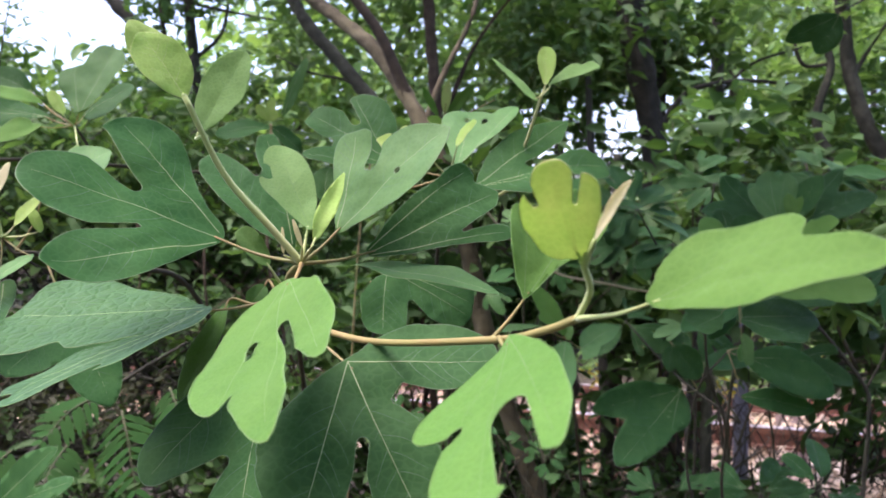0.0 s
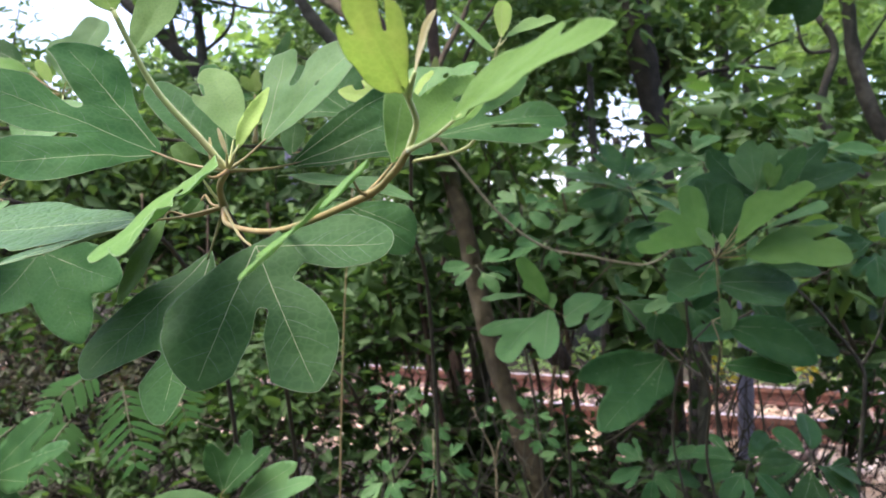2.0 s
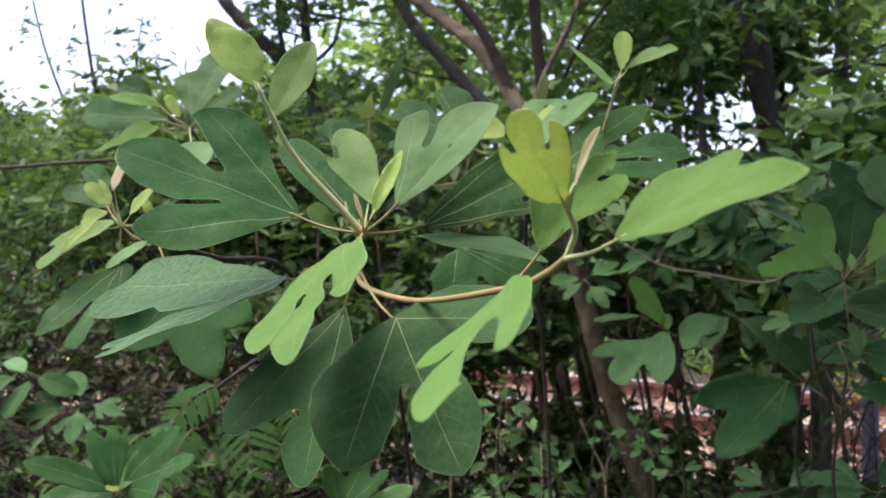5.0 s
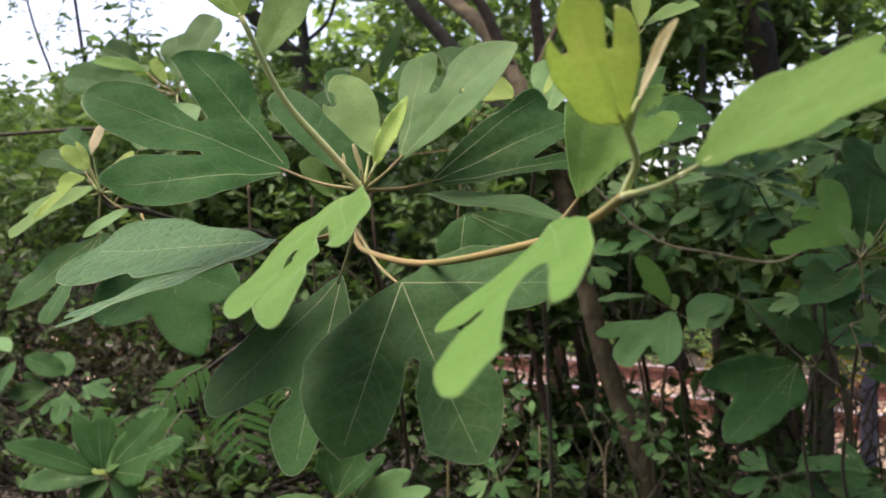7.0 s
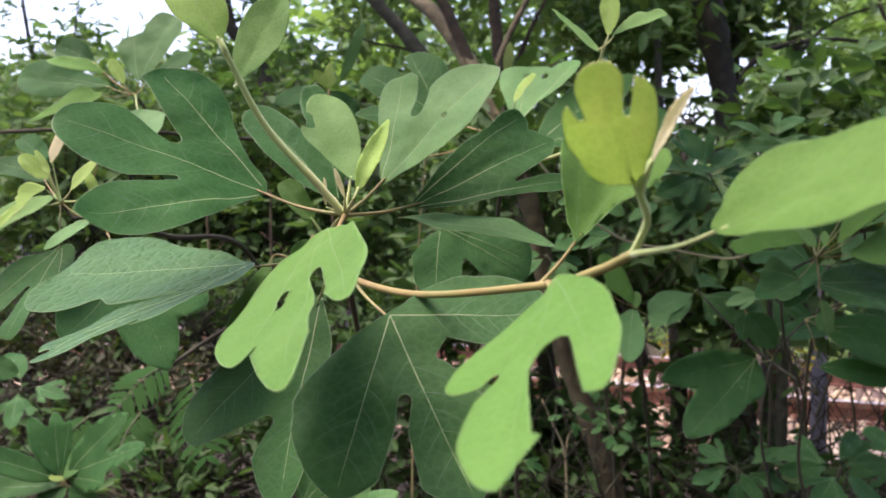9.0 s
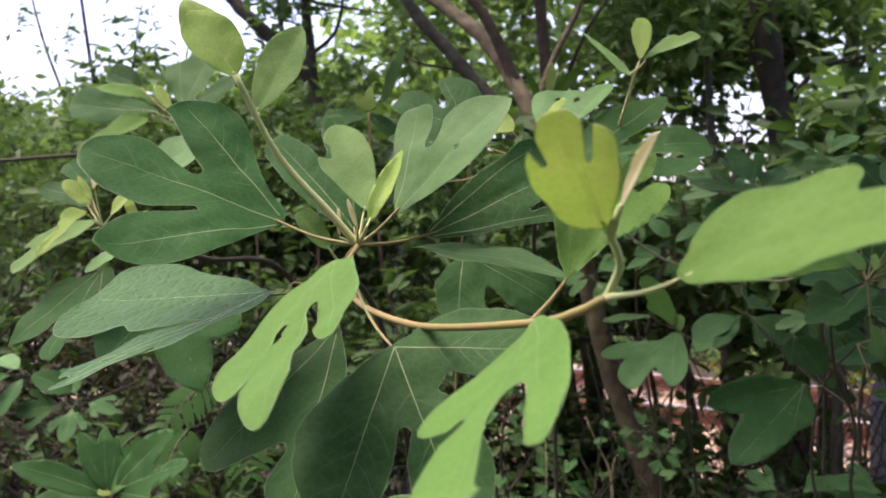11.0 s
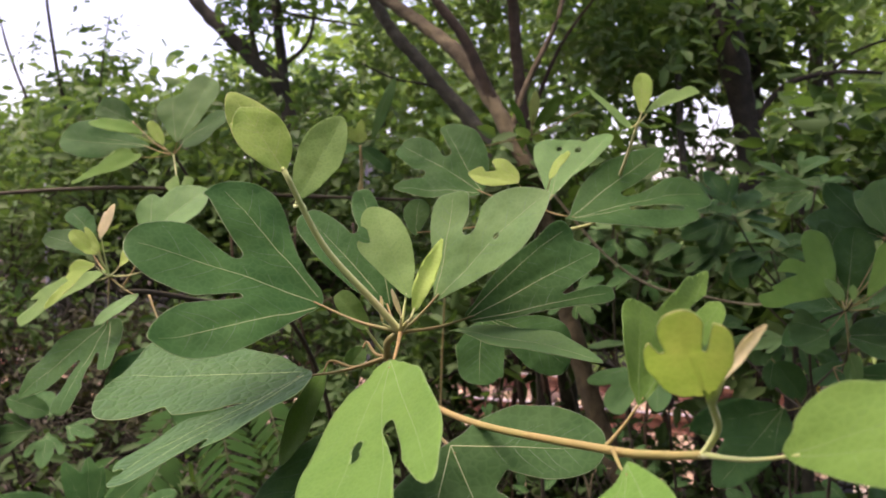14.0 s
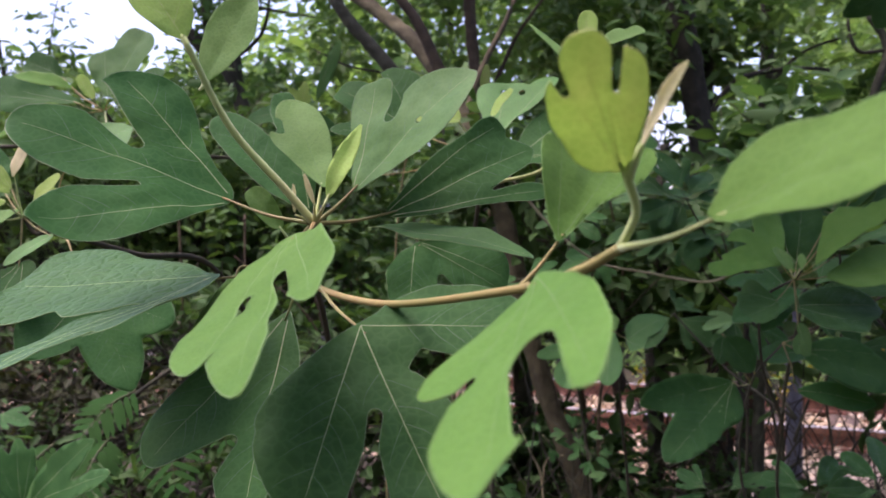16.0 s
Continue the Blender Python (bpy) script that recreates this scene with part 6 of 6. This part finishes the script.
right_branch = thing("sassafras_branch", (0.556, 1.587, 1.398), "shaded sassafras twig with lobed green leaves and small new leaves", "branch", "sassafras branches")
limb("stem", [(0.66, 1.9, -0.15), (0.650, 1.877, 0.725), (0.611, 1.837, 0.966), (0.600, 1.777, 1.115), (0.545, 1.716, 1.231), (0.515, 1.630, 1.365), RIGHT, RIGHT + Vector((0.012, -0.01, 0.02))], 0.004, 0.002, GREY_TWIG, right_branch, steps=8)
leaf(right_branch, "young", (0.5760, 1.5396, 1.4366), (0.7301, 1.5360, 1.5612), (-0.5014, -0.6217, 0.6017), [(-3.2, 17.4, -10.9, 191.1, 19.2, 0.25, 0.83), (0.3, 2.3, -43.4, 159.6, 33.6, 0.25, 0.81)], [(-79.9, 123.9, 17.5, -54.4, 151.9, 18.1)], [], bend=0.07, cup=0.1, fold=0.08, fine=34, foot=RIGHT, stalk=0.001, web=(4.3, 23.4, -59.2, 104.6, 18.8, 0.38, 0.63))
leaf(right_branch, "young", (0.6005, 1.5505, 1.4205), (0.7924, 1.5182, 1.4202), (-0.0995, -0.5970, 0.7960), [(-8.5, 24.8, -13.1, 193.4, 44.6, 0.49, 1.3), (5.3, 0.6, -83.8, 180.8, 23.8, 0.64, 0.61), (-3.1, 4.3, 7.4, 94.1, 25.5, 0.59, 0.61)], [(-50.2, 134.4, 5.1, -71.7, 185.5, 8.0)], [], bend=0.07, cup=0.1, fold=0.08, fine=40, foot=RIGHT, stalk=0.001, web=(-10.2, 23.8, -53.0, 162.3, 46.3, 0.4, 0.72))
leaf(right_branch, "mid", (0.6307, 1.6005, 1.4494), (0.7882, 1.6118, 1.5274), (-0.2996, -0.6492, 0.6991), [(-8.2, 19.5, -6.3, 168.8, 13.8, 0.25, 1.19)], [], [], bend=0.07, cup=0.1, fold=0.08, fine=26, foot=RIGHT, stalk=0.001, web=(-9.6, 18.7, 8.3, 165.0, 6.3, 0.26, 1.3))
leaf(right_branch, "young", (0.5309, 1.5501, 1.4391), (0.3776, 1.4945, 1.4145), (0.0999, -0.6191, 0.7789), [(19.3, -4.3, 27.6, 134.0, 18.8, 0.25, 0.82), (8.7, 17.7, 80.1, 69.9, 45.2, 0.25, 0.44), (17.1, 10.0, 147.5, -50.2, 30.3, 0.4, 0.64)], [(60.8, 40.7, 0.6, 68.5, 88.5, 15.1), (104.1, 39.7, 0.6, 112.4, 18.8, 19.1)], [], bend=0.07, cup=0.1, fold=0.08, fine=40, foot=RIGHT, stalk=0.001, web=(2.9, 2.7, 46.4, 22.7, 34.7, 0.31, 0.55))
leaf(right_branch, "mature", (0.5799, 1.6300, 1.4390), (0.6087, 1.6719, 1.5669), (0.0501, -0.9524, 0.3008), [(4.9, 1.3, 2.8, 134.4, 38.1, 0.43, 0.62)], [], [], bend=0.07, cup=0.1, fold=0.08, fine=30, foot=RIGHT, stalk=0.001, web=(7.9, 6.4, 17.0, 47.5, 16.1, 0.77, 0.31))
leaf(right_branch, "mature", (0.5807, 1.6799, 1.4529), (0.5738, 1.7199, 1.5828), (0.1489, -0.9430, 0.2978), [(-7.9, 13.2, 3.2, 133.6, 28.4, 0.38, 0.43)], [], [], bend=0.07, cup=0.1, fold=0.08, fine=30, foot=RIGHT, stalk=0.001, web=(-2.2, 3.3, -2.0, 82.4, 11.9, 1.02, 0.55))
leaf(right_branch, "mid", (0.6656, 1.6600, 1.5461), (0.6140, 1.6802, 1.6146), (0.1001, -0.9312, 0.3505), [(11.5, 4.2, 7.2, 87.1, 19.1, 0.53, 1.06), (-1.4, 1.1, 62.1, 91.7, 33.7, 0.52, 0.74), (0.2, 3.5, 82.8, 69.9, 27.8, 0.56, 0.94)], [(63.7, 68.9, 0.6, 75.4, 82.4, 11.1)], [], bend=0.07, cup=0.1, fold=0.08, fine=34, foot=RIGHT, stalk=0.001, web=(7.2, 1.3, 34.6, 71.0, 39.0, 0.76, 0.76))
leaf(right_branch, "young", (0.6808, 1.6401, 1.5502), (0.6832, 1.6576, 1.6058), (0.0000, -0.9536, 0.3011), [(1.2, 5.0, 2.4, 57.5, 12.8, 0.62, 0.79), (-0.4, 1.0, 27.2, 51.6, 10.4, 0.75, 0.59)], [], [], bend=0.07, cup=0.1, fold=0.08, fine=26, foot=RIGHT, stalk=0.001, web=(6.7, 1.7, 2.8, 32.0, 9.1, 0.43, 0.32))
leaf(right_branch, "mature", (0.5501, 1.5805, 1.3654), (0.7140, 1.5931, 1.3691), (0.0301, -0.6220, 0.7825), [(7.6, 2.8, -4.6, 165.6, 50.1, 0.47, 0.64), (-5.7, 1.8, 59.2, 121.0, 40.2, 0.49, 0.79)], [], [], bend=0.07, cup=0.1, fold=0.08, fine=30, foot=RIGHT, stalk=0.001, web=(17.1, 9.7, 10.3, 56.4, 29.7, 1.17, 0.79))
leaf(right_branch, "mature", (0.5238, 1.5601, 1.3750), (0.4647, 1.6005, 1.3926), (-0.3094, -0.7220, 0.6189), [(3.6, 8.1, 2.8, 71.4, 27.4, 0.31, 1.3), (4.2, 6.8, -52.4, 36.9, 34.0, 0.25, 0.59)], [], [], bend=0.07, cup=0.1, fold=0.08, fine=30, foot=RIGHT, stalk=0.001, web=(1.6, 5.3, -15.8, 24.6, 41.7, 0.58, 1.08))
leaf(right_branch, "mid", (0.5543, 1.5600, 1.3363), (0.5676, 1.5498, 1.2742), (-0.0504, -0.9872, 0.1511), [(-4.6, 4.8, -2.1, 60.5, 10.1, 0.25, 0.63)], [], [], bend=0.07, cup=0.1, fold=0.08, fine=20, foot=RIGHT, stalk=0.001, web=(-1.3, 0.9, -14.6, 42.5, 9.1, 0.96, 0.54))
leaf(right_branch, "pale", (0.5364, 1.5299, 1.4285), (0.5016, 1.5348, 1.4730), (0.4082, -0.8165, 0.4082), [(3.1, 6.0, 5.1, 51.1, 14.3, 0.53, 0.33)], [], [], bend=0.07, cup=0.1, fold=0.08, fine=18, foot=RIGHT, stalk=0.001, web=(1.2, 0.6, 15.5, 21.8, 5.3, 0.28, 0.67))
leaf(right_branch, "pale", (0.5500, 1.5301, 1.4284), (0.5562, 1.5393, 1.4621), (-0.3015, -0.9045, 0.3015), [(1.2, 3.6, -0.9, 33.0, 6.5, 0.71, 1.11)], [], [], bend=0.07, cup=0.1, fold=0.08, fine=18, foot=RIGHT, stalk=0.001, web=(0.2, 0.5, 5.4, 24.2, 4.1, 0.34, 0.93))

rear_branch = thing("sassafras_branch", (0.756, 1.878, 1.534), "sassafras twig with lobed leaves behind another leafy twig", "branch", "sassafras branches")
limb("stem", [(0.79, 2.2, -0.15), (0.801, 2.178, 0.614), (0.841, 2.128, 0.923), (0.807, 2.078, 1.134), (0.826, 2.028, 1.279), (0.781, 1.928, 1.444), (0.756, 1.878, 1.534)], 0.004, 0.002, GREY_TWIG, rear_branch, steps=8)
leaf(rear_branch, "mid", (0.7564, 1.878, 1.5442), (0.7002, 1.8995, 1.6462), (0.3204, -0.8759, 0.3609), [(0.0, 0.0, 0.0, 118.4, 35.0), (0.0, 0.0, 83.2, 111.1, 30.8)], [(27.1, 103.6, 4.7, 46.9, 127.7, 9.6)], [], bend=0.08, cup=0.15, fold=0.1, fine=22, foot=[0.756, 1.878, 1.534], stalk=0.0013)
leaf(rear_branch, "young", (0.7628, 1.8781, 1.5441), (0.8281, 1.8643, 1.5963), (-0.5524, -0.6522, 0.5192), [(0.0, 0.0, 0.0, 84.7, 26.2), (0.0, 0.0, -88.8, 64.1, 14.9)], [], [], bend=0.08, cup=0.15, fold=0.1, fine=22, foot=[0.756, 1.878, 1.534], stalk=0.0013)
leaf(rear_branch, "mature", (0.7692, 1.8781, 1.5402), (0.9755, 1.8795, 1.6287), (-0.2929, -0.6577, 0.694), [(0.0, 0.0, -0.0, 224.5, 41.4), (0.0, 0.0, -94.5, 202.5, 27.4)], [], [], bend=0.08, cup=0.15, fold=0.1, fine=22, foot=[0.756, 1.878, 1.534], stalk=0.0013)
leaf(rear_branch, "mature", (0.7435, 1.8779, 1.5404), (0.5934, 1.9135, 1.5898), (0.0936, -0.6501, 0.7541), [(0.0, 0.0, 0.0, 162.0, 55.8), (0.0, 0.0, 116.8, 139.3, 37.9)], [], [], bend=0.08, cup=0.15, fold=0.1, fine=22, foot=[0.756, 1.878, 1.534], stalk=0.0013)
leaf(rear_branch, "mature", (0.7628, 1.8781, 1.5403), (0.8345, 1.8481, 1.6579), (-0.6428, -0.7384, 0.2039), [(0.0, 0.0, 0.0, 141.0, 31.8)], [], [], bend=0.08, cup=0.15, fold=0.1, fine=22, foot=[0.756, 1.878, 1.534], stalk=0.0013)

small_sapling = thing("sassafras_sapling", (0.259, 1.725, 1.298), "small sassafras twig with a few mitten-shaped leaves", "branch", "sassafras branches")
limb("stem", [(0.33, 2.02, -0.15), (0.328, 1.975, 0.799), (0.297, 1.875, 1.087), (0.273, 1.775, 1.227), SMALL], 0.004, 0.0018, GREY_TWIG, small_sapling, steps=8)
leaf(small_sapling, "mid", (0.2512, 1.7200, 1.3050), (0.1455, 1.6721, 1.2035), (-0.1018, -0.8548, 0.5088), [(0.2, 19.4, 6.4, 149.2, 30.6, 0.4, 0.85), (-14.8, 13.1, 76.8, 133.1, 15.1, 0.56, 1.05), (-6.3, -5.6, -66.2, 93.4, 24.1, 0.57, 1.09)], [(-21.1, 88.6, 5.4, -36.7, 125.2, 18.4), (25.0, 160.5, 0.8, 74.0, 147.1, 4.1)], [], bend=0.07, cup=0.1, fold=0.08, fine=36, foot=SMALL, stalk=0.001, web=(-3.1, -0.4, -25.9, 90.9, 26.4, 0.46, 0.75))
leaf(small_sapling, "mid", (0.2818, 1.7203, 1.2882), (0.3790, 1.7427, 1.3275), (-0.0997, -0.7376, 0.6678), [(-11.5, 5.7, -15.2, 103.6, 27.2, 0.94, 0.7), (4.6, 7.7, 32.6, 18.7, 22.7, 0.69, 0.77)], [], [], bend=0.07, cup=0.1, fold=0.08, fine=30, foot=SMALL, stalk=0.001, web=(1.2, -1.1, 16.4, 37.7, 21.7, 0.65, 0.35))
leaf(small_sapling, "young", (0.2455, 1.7098, 1.3129), (0.1913, 1.7262, 1.4165), (0.3015, -0.9045, 0.3015), [(5.0, 1.5, 0.1, 117.4, 21.6, 0.36, 0.58), (8.2, 11.4, -4.5, 69.7, 27.4, 0.25, 1.3)], [], [], bend=0.07, cup=0.1, fold=0.08, fine=30, foot=SMALL, stalk=0.001, web=(11.4, 8.3, 7.9, 65.8, 15.0, 0.45, 1.3))
leaf(small_sapling, "mid", (0.2137, 1.7197, 1.3337), (0.1028, 1.7245, 1.3306), (-0.0501, -0.7211, 0.6910), [(5.1, 12.2, 0.2, 105.0, 8.0, 0.57, 1.3)], [], [], bend=0.07, cup=0.1, fold=0.08, fine=20, foot=SMALL, stalk=0.001, web=(1.3, 1.4, 10.1, 86.1, 5.3, 0.86, 1.05))
leaf(small_sapling, "pale", (0.2549, 1.7100, 1.3081), (0.2599, 1.7210, 1.3427), (0.0000, -0.9536, 0.3011), [(2.3, -0.5, -2.1, 33.6, 10.3, 0.64, 0.91)], [], [], bend=0.07, cup=0.1, fold=0.08, fine=18, foot=SMALL, stalk=0.001, web=(-2.9, -0.2, 0.9, 6.7, 6.5, 0.38, 0.89))

low_sapling = thing("sassafras_sapling", (-0.911, 1.666, 0.956), "low sassafras sapling with a rosette of lobed leaves", "sapling", "sassafras saplings")
limb("stem", [(-0.92, 1.7, -0.15), (-0.925, 1.693, 0.387), (-0.938, 1.685, 0.76), (-0.911, 1.666, 0.956)], 0.006, 0.002, GREY_TWIG, low_sapling, steps=8)
leaf(low_sapling, "mature", (-0.905, 1.6668, 0.9677), (-0.7582, 1.6098, 1.115), (-0.5079, -0.8424, 0.1799), [(0.0, 0.0, 0.0, 215.6, 35.2), (0.0, 0.0, 90.7, 235.3, 23.4), (0.0, 0.0, 94.5, 120.8, 24.1)], [(34.8, 140.4, 6.0, 50.1, 228.5, 11.6)], [], bend=0.08, cup=0.15, fold=0.1, fine=22, foot=[-0.911, 1.666, 0.956], stalk=0.0013)
leaf(low_sapling, "mid", (-0.9132, 1.6658, 0.9642), (-0.8444, 1.6607, 1.0483), (-0.5175, -0.7685, 0.3763), [(0.0, 0.0, 0.0, 108.8, 27.5)], [], [], bend=0.08, cup=0.15, fold=0.1, fine=22, foot=[-0.911, 1.666, 0.956], stalk=0.0013)
leaf(low_sapling, "mature", (-0.9167, 1.6654, 0.9642), (-0.985, 1.6698, 1.0931), (0.4234, -0.8697, 0.2538), [(0.0, 0.0, 0.0, 146.0, 23.1), (0.0, 0.0, 47.3, 130.7, 19.7), (0.0, 0.0, 64.4, 101.1, 14.1)], [], [], bend=0.08, cup=0.15, fold=0.1, fine=22, foot=[-0.911, 1.666, 0.956], stalk=0.0013)
leaf(low_sapling, "mature", (-0.9226, 1.6647, 0.9618), (-1.06, 1.563, 1.0554), (0.6932, -0.3626, 0.6229), [(0.0, 0.0, -0.0, 194.9, 32.9)], [], [], bend=0.08, cup=0.15, fold=0.1, fine=22, foot=[-0.911, 1.666, 0.956], stalk=0.0013)
leaf(low_sapling, "young_yellow", (-0.9109, 1.6661, 0.9641), (-0.9387, 1.6607, 0.9806), (0.4817, -0.6257, 0.6136), [(0.0, 0.0, 0.0, 32.8, 14.8)], [], [], bend=0.08, cup=0.15, fold=0.1, fine=22, foot=[-0.911, 1.666, 0.956], stalk=0.0013)
leaf(low_sapling, "mature", (-0.9168, 1.6649, 0.95), (-1.1051, 1.6542, 0.948), (0.0273, -0.6234, 0.7814), [(0.0, 0.0, 0.0, 188.7, 29.7)], [], [], bend=0.08, cup=0.15, fold=0.1, fine=22, foot=[-0.911, 1.666, 0.956], stalk=0.0013)
leaf(low_sapling, "mature", (-0.905, 1.6661, 0.9499), (-0.9552, 1.6323, 0.9062), (-0.1187, -0.7144, 0.6895), [(0.0, 0.0, 0.0, 74.7, 31.2)], [], [], bend=0.08, cup=0.15, fold=0.1, fine=22, foot=[-0.911, 1.666, 0.956], stalk=0.0013)
leaf(low_sapling, "mature", (-0.8991, 1.6668, 0.9499), (-0.8418, 1.6619, 0.9054), (0.382, -0.7265, 0.5712), [(0.0, 0.0, -0.0, 72.7, 23.6)], [], [], bend=0.08, cup=0.15, fold=0.1, fine=22, foot=[-0.911, 1.666, 0.956], stalk=0.0013)

seedling = thing("sassafras_sapling", (-0.323, 1.32, 1.025), "small sassafras seedling with mitten-shaped leaves", "sapling", "sassafras saplings")
limb("stem", [(-0.35, 1.38, -0.15), (-0.346, 1.37, 0.423), (-0.324, 1.35, 0.81), (-0.32, 1.32, 1.006)], 0.004, 0.002, GREY_TWIG, seedling, steps=8)
leaf(seedling, "mature", (-0.3256, 1.3205, 1.0383), (-0.2706, 1.2862, 1.1502), (-0.5352, -0.8447, 0.0046), [(0.0, 0.0, -0.0, 129.3, 20.2), (0.0, 0.0, -55.9, 65.8, 21.8), (0.0, 0.0, 52.7, 135.7, 15.4)], [(-7.0, 85.4, 3.3, -30.8, 101.2, 6.6), (26.5, 102.9, 4.3, 34.5, 138.4, 7.3)], [], bend=0.08, cup=0.15, fold=0.1, fine=22, foot=[-0.32, 1.32, 1.015], stalk=0.001)
leaf(seedling, "mid", (-0.3002, 1.3206, 1.0153), (-0.2011, 1.2842, 1.1013), (-0.5838, -0.725, 0.3654), [(0.0, 0.0, 0.0, 136.2, 24.4), (0.0, 0.0, 49.3, 163.3, 19.0)], [(12.1, 112.0, 3.3, 26.1, 159.3, 6.4)], [], bend=0.08, cup=0.15, fold=0.1, fine=22, foot=[-0.32, 1.32, 1.015], stalk=0.001)
leaf(seedling, "mid", (-0.3185, 1.3205, 1.0154), (-0.4237, 1.2828, 1.0408), (0.3907, -0.6565, 0.6452), [(0.0, 0.0, 0.0, 114.6, 25.8)], [], [], bend=0.08, cup=0.15, fold=0.1, fine=22, foot=[-0.32, 1.32, 1.015], stalk=0.001)

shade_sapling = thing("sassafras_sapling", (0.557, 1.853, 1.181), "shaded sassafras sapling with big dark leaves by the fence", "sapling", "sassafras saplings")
limb("stem", [(0.62, 1.92, -0.15), (0.61, 1.901, 0.517), (0.578, 1.882, 0.833), (0.544, 1.872, 1.013), (0.564, 1.853, 1.181), (0.626, 1.833, 1.271)], 0.004, 0.0022, GREY_TWIG, shade_sapling, steps=8)
leaf(shade_sapling, "mature", (0.5119, 1.8028, 1.19), (0.3142, 1.7535, 1.1609), (0.1243, -0.8241, 0.5527), [(0.0, 0.0, -0.0, 205.8, 37.9), (0.0, 0.0, -129.7, 202.0, 46.4), (0.0, 0.0, -90.1, 66.3, 31.7)], [(-59.2, 183.3, 4.9, -77.9, 241.1, 14.4)], [], bend=0.08, cup=0.15, fold=0.1, fine=22, foot=[0.564, 1.853, 1.181], stalk=0.001)
leaf(shade_sapling, "mature", (0.6496, 1.803, 1.2603), (0.8292, 1.7528, 1.1979), (-0.0441, -0.8367, 0.5459), [(0.0, 0.0, 0.0, 196.6, 49.8), (0.0, 0.0, -45.2, 136.4, 29.2)], [], [], bend=0.08, cup=0.15, fold=0.1, fine=22, foot=[0.623, 1.833, 1.269], stalk=0.001)
leaf(shade_sapling, "mature", (0.6397, 1.8028, 1.1775), (0.7864, 1.7632, 1.1581), (-0.147, -0.8183, 0.5557), [(0.0, 0.0, 0.0, 153.2, 28.5)], [], [], bend=0.08, cup=0.15, fold=0.1, fine=22, foot=[0.623, 1.833, 1.269], stalk=0.001)
leaf(shade_sapling, "mid", (0.6643, 1.8031, 1.2993), (0.6372, 1.7956, 1.2516), (-0.1775, -0.9514, 0.2515), [(0.0, 0.0, 0.0, 55.3, 16.4)], [], [], bend=0.08, cup=0.15, fold=0.1, fine=22, foot=[0.623, 1.833, 1.269], stalk=0.001)
leaf(shade_sapling, "mature", (0.4938, 1.8031, 1.2874), (0.5493, 1.7858, 1.217), (0.1559, -0.924, 0.3491), [(0.0, 0.0, 0.0, 91.3, 34.2), (0.0, 0.0, 53.3, 37.3, 20.0)], [], [], bend=0.08, cup=0.15, fold=0.1, fine=22, foot=[0.564, 1.853, 1.181], stalk=0.001)

overhanging_twig = thing("sassafras_branch", (0.849, 1.789, 2.005), "overhanging sassafras twig with a lobed dark leaf", "branch", "sassafras branches")
limb("stem", [(1.409, 2.183, 2.366), (1.082, 1.981, 2.133), (0.849, 1.789, 1.998)], 0.006, 0.002, GREY_TWIG, overhanging_twig, steps=8)
leaf(overhanging_twig, "mature", (0.8445, 1.779, 1.9899), (0.777, 1.7785, 1.9174), (-0.0953, -0.9908, 0.0956), [(0.0, 0.0, -19.9, 95.3, 27.9), (0.0, 0.0, 48.1, 115.4, 24.7)], [], [], bend=0.08, cup=0.15, fold=0.1, fine=22, foot=[0.849, 1.789, 1.998], stalk=0.001)
